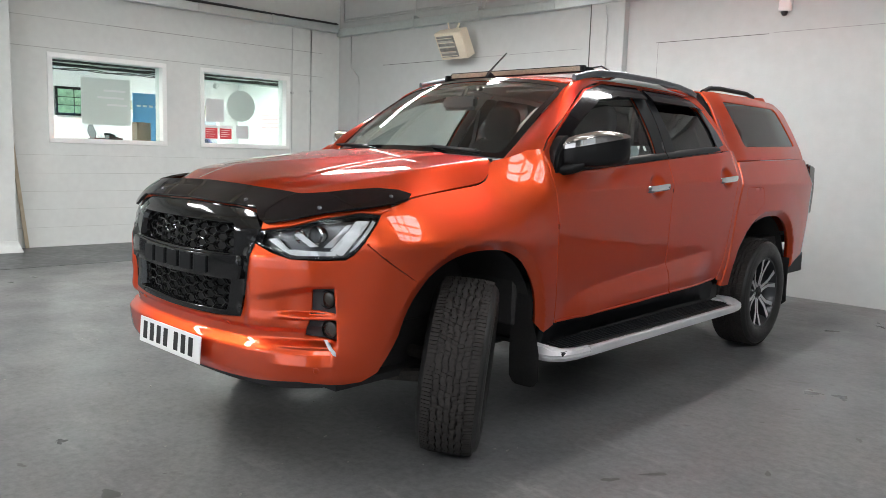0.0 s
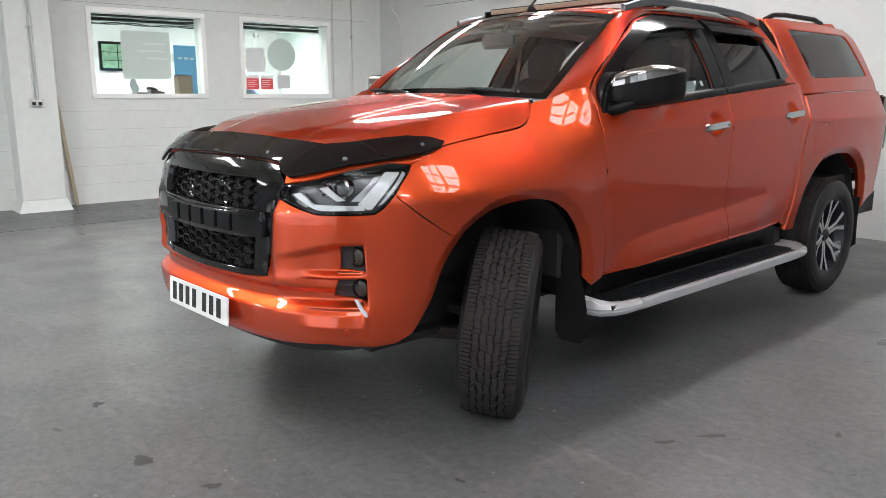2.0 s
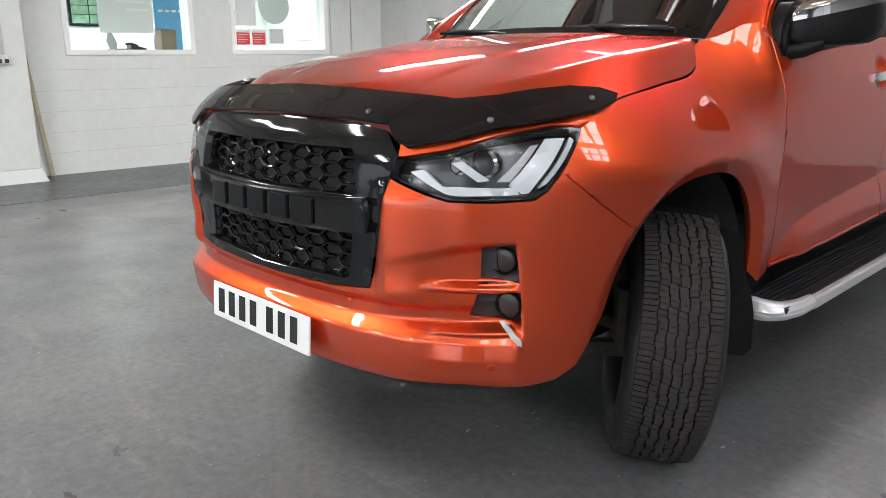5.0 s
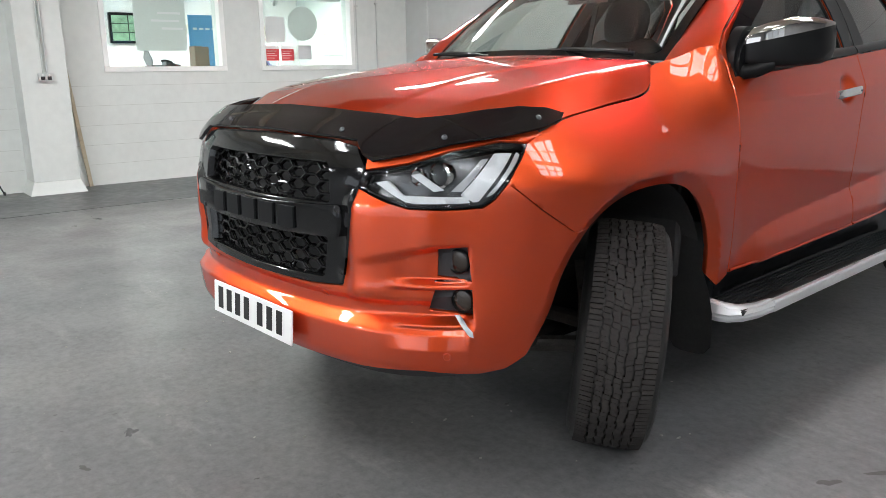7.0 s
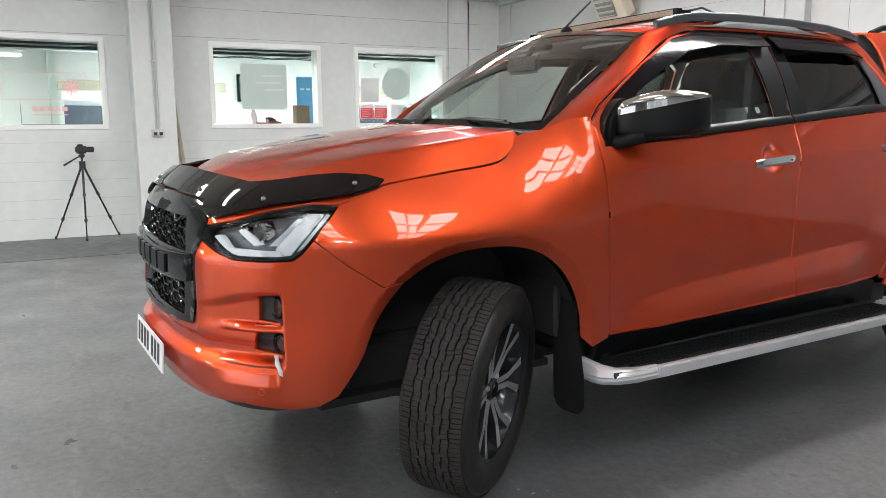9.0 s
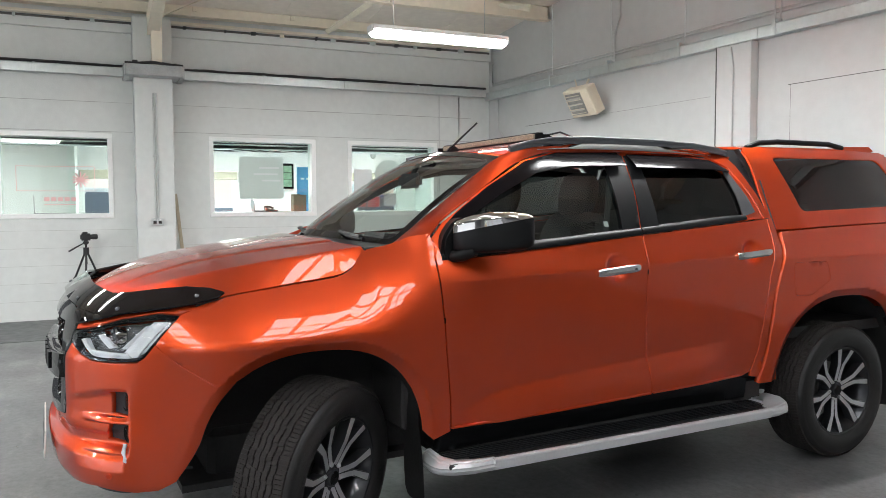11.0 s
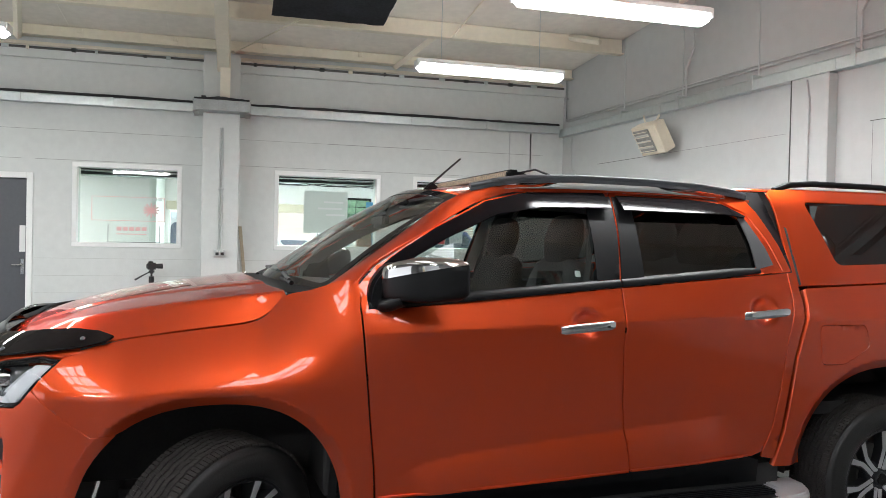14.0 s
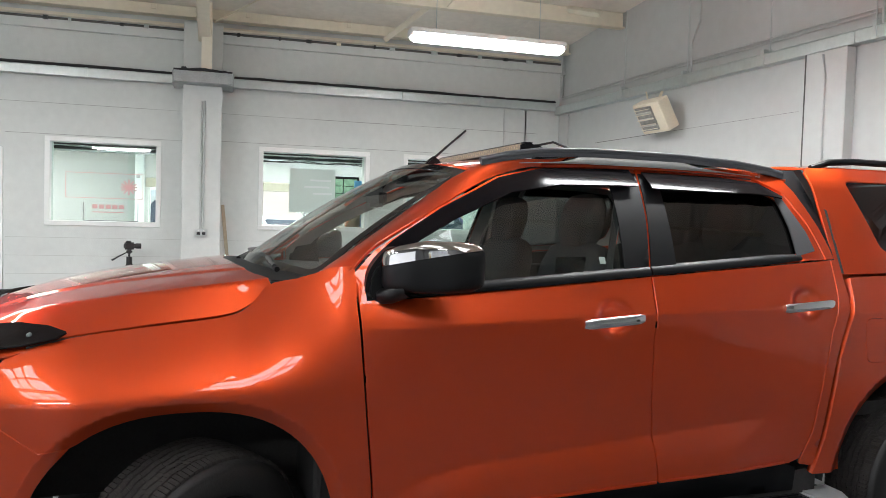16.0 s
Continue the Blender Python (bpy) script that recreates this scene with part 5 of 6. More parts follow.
# ---- lamps of the nose ----
M_lampgrey = mat("lamp_grey", (.50, .51, .52), .35, metal=.4)
M_foglens = mat("fog_lens", (.040, .030, .022), .22, metal=.3, coat=.4, bump=.25, bscale=120)
for sg in (1, -1):
    f = (lambda p: list(p)) if sg > 0 else both
    lamp = panel("headlamp", f(grown(HEAD, .985)), skin, mat("headlamp_bowl", (.085, .087, .09), .25, metal=.6) if sg > 0 else bpy.data.materials["headlamp_bowl"], TRUCK, step=.03, lift=-.045, lip=.004, label="clear headlamp with angled daytime light strips")
    for name, pts, up, mt in (("light_strip", [(.556, .976), (.590, .984), (.648, .944), (.800, .941), (.846, .941), (.856, .925), (.69, .922), (.660, .926)], -.014, M_led),
                              ("light_strip", [(.828, .946), (.866, .926), (.882, .928), (.996, 1.063), (.940, 1.063)], -.018, M_led),
                              ("light_strip", [(.668, 1.004), (.700, 1.010), (.778, .960), (.745, .956)], -.022, M_led),
                              ("inner_panel", [(.905, .940), (.925, .950), (1.016, 1.052), (1.006, 1.060)], -.008, M_lampgrey),
                              ("shelf", [(.800, .956), (.834, .956), (.925, 1.056), (.900, 1.052)], -.034, M_lampgrey)):
        panel(name, f(pts), skin, mt, lamp, step=.03, lift=up, lip=.02)
    P, N = lifted(skin, np.array([(sg * .770, 1.008)]))
    q = Vector((N[0][0] * .35, -1, N[0][2] * .2)).to_track_quat("Z", "Y").to_matrix().to_4x4()
    q.translation = P[0] - N[0] * .040
    part("projector_bezel", lathe([(.034, -.02), (.036, .012), (.030, .018), (.026, .008)], 28, m=q), M_mirrorchrome, lamp)
    part("projector_lens", lathe([(.026, .0), (.022, .014), (.012, .022), (.001, .025)], 28, m=q), M_lampglass, lamp)
    q2 = q.copy()
    q2.translation = Vector(P[0] - N[0] * .040) + Vector((-sg * .055, -.035, -.006))
    part("projector_bezel", lathe([(.022, -.02), (.024, .010), (.018, .014), (.002, .0)], 24, m=q2), M_mirrorchrome, lamp)
    panel("lamp_rim", f(grown(HEAD, .998)), skin, M_gloss, lamp, holes=[f(grown(HEAD, .962))], step=.03, lift=.001, lip=.03)
    c = panel("lamp_cover", f(grown(HEAD, .99)), skin, M_lampglass, lamp, step=.03, lift=.004, lip=.004)
    c.visible_shadow = False
    for name, slot in (("upper_lamp_recess", FOG_UP), ("lower_lamp_recess", FOG_LO)):
        r = panel(name, f(grown(slot, 1.03)), skin, M_grey, TRUCK, step=.02, lift=-.024, lip=.004, label="dark grey grained lamp recess")
        cs, cz_ = slot[1][0] - .034, (slot[1][1] + slot[2][1]) / 2
        base = skin(np.array([sg * (cs + .02)]), np.array([cz_]))[0]
        q = Vector((sg * .30, -1, 0)).to_track_quat("Z", "Y").to_matrix().to_4x4()
        q.translation = Vector(base) + Vector((-sg * .020, .004, 0))
        part("fog_bezel", lathe([(.036, -.02), (.036, .004), (.032, .008), (.029, .0)], 28, m=q), M_satin, r)
        part("fog_lens", lathe([(.030, .001), (.024, .003), (.012, .0042), (.001, .0045)], 28, m=q), M_foglens, r)
    panel("bumper_accent", f([(.806, .602), (.822, .600), (.856, .566), (.856, .553), (.848, .557)]), skin, M_lampgrey, TRUCK, step=.02, lift=.006, lip=.014)
    for s, z in ((.783, .497), (.36, .632)):
        P, N = lifted(skin, np.array([(sg * s, z)]))
        q = Vector(N[0]).to_track_quat("Z", "Y").to_matrix().to_4x4()
        q.translation = P[0]
        part("parking_sensor", lathe([(.0125, -.004), (.0125, .003), (.0095, .004), (.0085, .002), (.001, .002)], 20, m=q), M_paint, TRUCK)
panel("lower_valance", [(-.80, .388), (-.5, .362), (.5, .362), (.80, .388), (.95, .432), (.92, .448), (.71, .462), (.33, .448), (-.33, .448), (-.71, .462), (-.92, .448), (-.95, .432)], skin, M_under, TRUCK, step=.06, lift=-.03)

# number plate with plain bars for its marks
pl = part("number_plate", box((-.26, -.003, -.0555), (.26, .003, .0555), .002), M_plate, TRUCK, "white number plate with black bars")
pl.matrix_basis = pose(.006, -1.012, .512, -4, 0, 0)
x = -.225
for k in range(7):
    part("plate_bar", box((x, -.0045, -.036), (x + .034, -.0028, .040)), M_char, pl)
    x += .061 + (.028 if k == 3 else 0)

# ---- wheels ----
AX = Matrix.Rotation(radians(90), 4, "Y")     # turns a lathe onto the axle


def tread_blocks():
    bm = bmesh.new()
    rng = random.Random(5)
    ribs = [(-.108, -.0710, .86, .08, 140), (-.0655, -.0430, .95, .2, 140), (-.0375, -.0160, .96, .25, 140), (-.0110, .0110, .965, .2, 140), (.0160, .0375, .96, -.25, 140), (.0430, .0655, .95, -.2, 140), (.0710, .108, .86, -.08, 140)]
    for n, (x0, x1, fill, skew, count) in enumerate(ribs):
        for k in range(count):
            a0 = math.tau * (k + (.5 if n % 2 else 0)) / count
            da = math.tau / count * fill
            jog = .0020 * (-1) ** (k // 2)
            wear = rng.uniform(-.0006, .0003)
            vs = []
            for r in (.372, .3885 + wear):
                for xx, sh in ((x0 + (jog if n > 0 else 0), -skew), (x1 + (jog if n < 6 else 0), skew)):
                    for e in (-.5, .5):
                        a = a0 + da * e + sh * math.tau / count * .5
                        rr = r - (.006 if n in (0, 6) and abs(xx) > .09 and r > .38 else 0)
                        vs.append(bm.verts.new((xx, rr * math.cos(a), rr * math.sin(a))))
            for q in ((4, 5, 7, 6), (0, 1, 5, 4), (2, 6, 7, 3), (0, 4, 6, 2), (1, 3, 7, 5)):
                bm.faces.new([vs[i] for i in q])
    bmesh.ops.recalc_face_normals(bm, faces=bm.faces[:])
    return bm


def build_wheel():
    prof = [(.242, -.10), (.250, -.112), (.272, -.128), (.308, -.136), (.340, -.132), (.362, -.120), (.374, -.104), (.376, -.07), (.3745, -.05), (.376, 0), (.3745, .05), (.376, .07), (.374, .104), (.362, .120),
            (.352, .128), (.349, .1275), (.340, .132), (.308, .136), (.272, .128), (.260, .120), (.255, .112), (.242, .10)]
    w = part("wheel", lathe([(.236, -.10), (.219, -.06), (.214, .03), (.228, .075), (.242, .100), (.249, .112), (.252, .111), (.241, .09)], 48, m=AX), M_dalloy, TRUCK, "alloy wheel with a road tyre", angle=30)
    part("tyre", lathe(prof, 72, m=AX, close=True), M_rubber, w, "worn black road tyre", angle=50)
    part("tread", tread_blocks(), M_tread, w, angle=20)
    part("rim_lip", lathe([(.245, .1125), (.2535, .1145), (.2550, .112), (.2535, .110), (.245, .1105)], 56, m=AX, close=True), M_dalloy, w)
    part("brake_disc", lathe([(.155, -.02), (.155, .0), (.07, .0), (.06, .02), (.001, .02)], 40, m=AX), mat("brake_disc", (.18, .17, .16), .45, metal=.8) if "brake_disc" not in bpy.data.materials else bpy.data.materials["brake_disc"], w)
    part("hub", lathe([(.080, .02), (.078, .055), (.068, .070), (.038, .072), (.036, .082), (.030, .086), (.001, .087)], 36, m=AX), M_dalloy, w)
    part("hub_cap", lathe([(.029, .0865), (.027, .090), (.001, .091)], 24, m=AX), M_gloss, w)
    for k in range(6):
        t = math.tau * k / 6
        nut = Matrix.Rotation(t + .5, 4, "X") @ Matrix.Translation((.066, .056, 0)) @ AX
        part("wheel_nut", lathe([(.010, 0), (.010, .014), (.006, .018), (.001, .018)], 6, m=nut), M_mach, w)
    bm, bf = bmesh.new(), bmesh.new()
    for k in range(6):
        for e in (-1, 1):
            a = math.tau * k / 6 + .26
            # a bar that starts beside its twin and spreads toward the rim
            ps = ((.050, .0135, 1.0, .074), (.105, .0145, 1.0, .081), (.150, .0185, 1.05, .088), (.247, .0600, 1.55, .106))
            rot = Matrix.Rotation(a, 4, "X")
            for bmx, wd, x0, lift in ((bm, .0135, .046, 0), (bf, .0108, .0, .0012)):
                rows = []
                for r, o, wk, xf in ps:
                    o = e * o
                    xs_ = (xf - x0 if lift == 0 else xf, xf + lift)
                    rows.append([bmx.verts.new(rot @ Vector((xx, o + sgn * wd * wk, r))) for xx, sgn in ((xs_[0], -1), (xs_[0], 1), (xs_[1], 1), (xs_[1], -1))])
                for r0, r1 in zip(rows, rows[1:]):
                    for i in range(4):
                        bmx.faces.new((r0[i], r0[(i + 1) % 4], r1[(i + 1) % 4], r1[i]))
                bmx.faces.new(rows[0])
                bmx.faces.new(rows[-1][::-1])
    for b in (bm, bf):
        bmesh.ops.recalc_face_normals(b, faces=b.faces[:])
    part("spoke_side", bm, M_dalloy, w, "dark painted spoke sides", angle=25)
    part("spoke_face", bf, M_mach, w, "machined bright spoke faces", angle=25)
    return w


def wheel_copy(w, m):
    made = {}
    for o in (w, *w.children):
        c_ = o.copy()
        scene.collection.objects.link(c_)
        c_.parent = made.get(o.parent, TRUCK)
        made[o] = c_
    made[w].matrix_basis = m
    return made[w]


STEER = 36.5
WH = build_wheel()
WH.matrix_basis = pose(.780, 3.075, .388, 35, 0, 0)
wheel_copy(WH, pose(-.780, 3.075, .388, 20, 0, 180))
near = wheel_copy(WH, pose(.762, -.034, .388, 0, 5.0, STEER) @ pose(0, 0, 0, 12, 0, 0))
wheel_copy(WH, pose(-.770, -.05, .388, 0, 0, 180 + STEER) @ pose(0, 0, 0, 50, 0, 0))

# ---- mudflaps, steps, mirrors, handles ----
for sg in (1, -1):
    for v0, u0, u1, z0, z1, tl in ((.392, .715, .884, .215, .72, 6), (3.60, .62, .87, .22, .60, 4)):
        bm = bmesh.new()
        rows = []
        for k in range(7):
            z = z1 + (z0 - z1) * k / 6
            vv = v0 - .02 * math.sin(k / 6 * math.pi) * .5 + (.10 * (z1 - z) * (-1 if v0 < 1 else .5))* .2
            sag = .038 * max(0, k - 4) / 2
            rows.append([bm.verts.new((sg * (u0 + (u1 - u0 - (.055 * float(sstep(.42, .54, z)) if v0 < 1 else 0)) * j / 8), vv + .012 * (j / 8) ** 2, z + sag * abs(j / 4 - 1) ** 5)) for j in range(9)])
        for r0, r1 in zip(rows, rows[1:]):
            for j in range(8):
                bm.faces.new((r0[j], r0[j + 1], r1[j + 1], r1[j]))
        bmesh.ops.solidify(bm, geom=bm.faces[:], thickness=.008)
        part("mudflap", bm, M_under, TRUCK, "black rubber mudflap")
    # side step: silver tube round a black tread board
    path = [(.9655, .68), (.966, .75), (.968, 1.4), (.968, 2.25), (.966, 2.38)]
    sect = [(-.004, -.028), (.010, -.030), (.017, -.026), (.022, .010), (.020, .017), (.015, .021), (-.002, .021)]
    bm = bmesh.new()
    rows = []
    for i, (u, v) in enumerate(path):
        d_ = Vector(path[min(i + 1, len(path) - 1)]) - Vector(path[max(i - 1, 0)])
        d_.normalize()
        rows.append([bm.verts.new((sg * (u + d_.y * o_), v - d_.x * o_, .376 + h_)) for o_, h_ in sect])
    for r0, r1 in zip(rows, rows[1:]):
        for i in range(len(sect)):
            bm.faces.new((r0[i], r0[(i + 1) % len(sect)], r1[(i + 1) % len(sect)], r1[i]))
    bm.faces.new(rows[0])
    bm.faces.new(rows[-1])
    bmesh.ops.recalc_face_normals(bm, faces=bm.faces[:])
    st = part("side_step", bm, M_silver, TRUCK, "silver edged side step with a black ribbed tread", angle=22)
    nose_ = [(.780, .425), (.880, .418), (.930, .432), (.968, .485), (.988, .58), (.9895, .70), (.962, .695), (.952, .60), (.928, .525), (.885, .480), (.780, .478)]
    tail_ = [(.76, 2.43), (.88, 2.425), (.944, 2.36), (.990, 2.36), (.988, 2.45), (.968, 2.53), (.925, 2.58), (.86, 2.60), (.76, 2.605)]
    for pts, lab in ((nose_, "step_nose"), (tail_, "step_tail")):
        bm = bmesh.new()
        low_ = [bm.verts.new((sg * (u - (.012 if u > .9 else 0)), v + (.012 if v < .5 else 0), .344)) for u, v in pts]
        mid_ = [bm.verts.new((sg * u, v, .372)) for u, v in pts]
        top_ = [bm.verts.new((sg * (u - (.016 if u > .92 else 0)), v + (.020 if v < .45 else 0), .399 + .022 * float(sstep(.95, .86, u)) * (1 if v < 1 else .4))) for u, v in pts]
        for r0, r1 in ((low_, mid_), (mid_, top_)):
            for i in range(len(pts)):
                bm.faces.new((r0[i], r0[(i + 1) % len(pts)], r1[(i + 1) % len(pts)], r1[i]))
        bm.faces.new(low_)
        bm.faces.new(top_)
        bmesh.ops.triangulate(bm, faces=bm.faces[-1:])
        bmesh.ops.recalc_face_normals(bm, faces=bm.faces[:])
        bmesh.ops.bevel(bm, geom=[e for e in bm.edges if e.calc_face_angle(0) > .5], offset=.008, segments=3, affect="EDGES")
        part(lab, bm, M_silver, st, angle=45)
    bd = part("tread_board", box((sg * .745, .475, .372), (sg * .962, 2.46, .3945), .006), M_black, st)
    for k in range(8):
        part("tread_rib", box((sg * (.765 + .021 * k), .50 + (.09 if k > 6 else 0), .394), (sg * (.775 + .021 * k), 2.40, .4015), .002), M_satin, bd)
    part("step_inner", box((sg * .70, .50, .385), (sg * .765, 2.50, .47), .01), M_under, st)
    for v in (.8, 1.6, 2.3):
        part("step_bracket", tube([(sg * .35, v, .46), (sg * .74, v, .40)], .02, 8), M_under, st)

    # door mirror
    def sec(u, v, w_, h0, h1, n=28, pw=5.5):
        """A rounded section across the mirror head at plan point (u, v)."""
        out = []
        for k in range(n):
            t = math.tau * k / n
            c_, s_ = math.cos(t), math.sin(t)
            out.append((u, v + w_ * math.copysign(abs(c_) ** (2 / pw), c_), (h0 + h1) / 2 + (h1 - h0) / 2 * math.copysign(abs(s_) ** (2 / pw), s_)))
        return out

    secs = [sec(.850, .640, .042, 1.272, 1.366), sec(.872, .655, .058, 1.264, 1.388), sec(.915, .690, .070, 1.264, 1.402), sec(.965, .738, .074, 1.266, 1.414), sec(1.005, .782, .066, 1.272, 1.413), sec(1.030, .812, .046, 1.288, 1.402), sec(1.040, .826, .018, 1.315, 1.380)]
    secs = [[(.852 + (u - .852) * 1.10, .610 + (v - .655) * 1.10, 1.375 + (z - 1.36) * (1.22 if z > 1.36 else 1.06)) for u, v, z in s_] for s_ in secs]

    def loft(secs_, keep):
        bm_ = bmesh.new()
        rows_ = [[bm_.verts.new((sg * p[0], p[1], p[2])) for p in s_] for s_ in secs_]
        n_ = len(rows_[0])
        for r0, r1 in zip(rows_, rows_[1:]):
            for i in range(n_):
                bm_.faces.new((r0[i], r0[(i + 1) % n_], r1[(i + 1) % n_], r1[i]))
        bm_.faces.new(rows_[0])
        bm_.faces.new(rows_[-1])
        bmesh.ops.recalc_face_normals(bm_, faces=bm_.faces[:])
        if keep:
            bmesh.ops.bisect_plane(bm_, geom=bm_.verts[:] + bm_.edges[:] + bm_.faces[:], plane_co=(sg * .945, .690, keep), plane_no=(-.14 * sg, -.14, 1), clear_inner=True)
        return bm_

    mr = part("door_mirror", loft(secs, 0), M_mirrorblack, TRUCK, "black door mirror with a chrome cap", angle=50)
    big = [[(u + .002, v - .003 if k in range(6, 15) else v - .001, z + .0035) for k, (u, v, z) in enumerate(s_)] for s_ in secs]
    part("mirror_cap", loft(big, 1.386), M_mirrorchrome, mr, "polished chrome mirror cap", angle=50)
    part("mirror_glass", prism([(sg * .885, 1.285), (sg * 1.0, 1.285), (sg * 1.01, 1.39), (sg * .89, 1.385)], .002, frame_of((0, .735, 0), (1, .75 * sg, 0), (0, 0, 1))), M_mirrorchrome, mr)
    arm = tube([(sg * .81, .545, 1.254), (sg * .85, .556, 1.256), (sg * .885, .575, 1.262), (sg * .925, .615, 1.285)], .027, 20)
    part("mirror_arm", arm, M_mirrorblack, mr, angle=60)
    foot_ = fillet([(.494, 1.245), (.502, 1.335), (.556, 1.408), (.610, 1.425), (.640, 1.36), (.662, 1.225), (.55, 1.212)], .035, 4)
    part("mirror_foot", prism(foot_, .072, frame_of((sg * .818 - .036, 0, 0), (0, 1, 0), (0, 0, 1)), bev=.014), M_mirrorblack, mr, angle=50)
    part("mirror_blinker", box((sg * .862, .560, 1.310), (sg * .885, .580, 1.345), .006), mat("orange_lens", (.5, .12, .05), .2) if "orange_lens" not in bpy.data.materials else bpy.data.materials["orange_lens"], mr)
    # chrome pull handles
    for v0, z0, z1 in ((1.288, 1.150, 1.168), (2.192, 1.197, 1.214)):
        ub = float(skin(np.array([s_of_v(v0 - .02)]), np.array([(z0 + z1) / 2]))[0][0]) + .009
        bm, rows = bmesh.new(), []
        for i in range(15):
            t_ = i / 14
            e_ = min(t_, 1 - t_)
            hh, out_ = .0190 * (.78 + .22 * float(sstep(0, .05, e_))), .010 * float(sstep(0, .12, e_)) - .004
            vv, zz = v0 + .252 * t_, z0 + .002 + (z1 - z0) * t_
            rows.append([bm.verts.new((sg * (ub + out_ + .009 * math.cos(a_)), vv, zz + hh * math.copysign(abs(math.sin(a_)) ** .6, math.sin(a_)))) for a_ in [math.tau * q_ / 14 for q_ in range(14)]])
        for r0, r1 in zip(rows, rows[1:]):
            for q_ in range(14):
                bm.faces.new((r0[q_], r0[(q_ + 1) % 14], r1[(q_ + 1) % 14], r1[q_]))
        bm.faces.new(rows[0])
        bm.faces.new(rows[-1])
        bmesh.ops.recalc_face_normals(bm, faces=bm.faces[:])
        hd = part("door_handle", bm, M_chrome, TRUCK, "chrome door pull", angle=60)
        part("handle_mount", box((sg * .865, v0 + .03, z0 - .006), (sg * .886, v0 + .055, z0 + .010), .004), M_mirrorchrome, hd)
        part("handle_mount", box((sg * .865, v0 + .215, z1 - .012), (sg * .886, v0 + .245, z1 + .006), .004), M_mirrorchrome, hd)
        if sg > 0 and v0 < 2:
            part("key_button", box((ub + .010, v0 + .205, z1 - .006), (ub + .0162, v0 + .223, z1 + .003), .002), M_black, hd)

# ---- roof light bar and aerial ----
lb = thing("led_light_bar", "black LED light bar with amber lenses across the cab roof", "light bar", m=pose(0, 0, 0, 0, 0, 3.5))
part("bar_body", box((-.545, 1.225, 1.796), (.49, 1.275, 1.836), .008, seg=2), M_satin, lb)
part("bar_lens", box((-.525, 1.219, 1.802), (.47, 1.227, 1.830), .003), mat("clear_cover", (.36, .31, .23), .15, coat=.6, var=.2, scale=60), lb)
for k in range(40):
    x = -.512 + .0247 * k
    part("led_cell", lathe([(.0105, 0), (.009, -.004), (.003, -.008), (.001, -.008)], 10, m=Matrix.Translation((x, 1.2185, 1.816)) @ Matrix.Rotation(radians(90), 4, "X")), M_amber, lb)
for sx in (-.56, .505):
    part("bar_bracket", prism([(0, 0), (.16, 0), (.12, .03), (.07, .05), (.0, .045)], .012, frame_of((sx, 1.20, 1.775), (0, 1, 0), (0, 0, 1))), M_satin, lb)
    part("bar_foot", box((sx - .02, 1.26, 1.745), (sx + .03, 1.36, 1.80), .006), M_satin, lb)
part("wire", tube([(.50, 1.27, 1.82), (.54, 1.33, 1.835), (.56, 1.38, 1.815), (.57, 1.42, 1.80)], .005, 6), M_black, lb)
ae = part("aerial", prism([(-.045, 0), (.045, 0), (.025, .030), (.0, .045), (-.02, .030)], .03, frame_of((-.04, 1.02, 1.755), (0, 1, 0), (0, 0, 1)), bev=.006), M_satin, TRUCK, "short black roof aerial")
part("aerial_rod", tube([(-.055, 1.03, 1.79), (-.045, 1.10, 1.856), (-.035, 1.180, 1.928)], .006, 8, r2=.0045), M_black, ae)

# ---- cabin ----
part("cabin_floor", box((-.72, .45, .52), (.72, 2.5, .58), .01), M_plastic, TRUCK)
panel("headlining", [(u * .95, v) for u, v in [(-.54, .99), (0, .93), (.54, .99), (.55, 2.45), (-.55, 2.45)]], roof, M_headlin, TRUCK, step=.1, lift=-.035)
bm = prism([(.40, .80), (.86, .80), (.90, 1.10), (.84, 1.235), (.62, 1.275), (.46, 1.285), (.40, 1.28)], 1.40, frame_of((-.70, 0, 0), (0, 1, 0), (0, 0, 1)), bev=.02)
part("dashboard", bm, M_plastic, TRUCK)
part("binnacle", prism([(.66, 1.23), (.84, 1.22), (.82, 1.305), (.70, 1.315)], .34, frame_of((-.55, 0, 0), (0, 1, 0), (0, 0, 1)), bev=.02), M_plastic, TRUCK)
part("console", box((-.14, .85, .58), (.14, 1.75, .90), .03, seg=2), M_plastic, TRUCK)
wm = pose(-.38, .955, 1.145, 62, 0, 0)
bm = bmesh.new()
ring_pts = [wm @ Vector((.185 * math.cos(k * math.tau / 32), .185 * math.sin(k * math.tau / 32), 0)) for k in range(33)]
tube(ring_pts, .016, 8, bm=bm, cap=False)
sw = part("steering_wheel", bm, M_satin, TRUCK)
part("wheel_boss", box((-.07, -.06, -.03), (.07, .06, .02), .02, m=wm, seg=2), M_satin, sw)
for a in (200, 340, 270):
    part("wheel_spoke", tube([wm @ Vector((0, 0, -.01)), wm @ Vector((.18 * math.cos(radians(a)), .18 * math.sin(radians(a)), 0))], .014, 6), M_satin, sw)


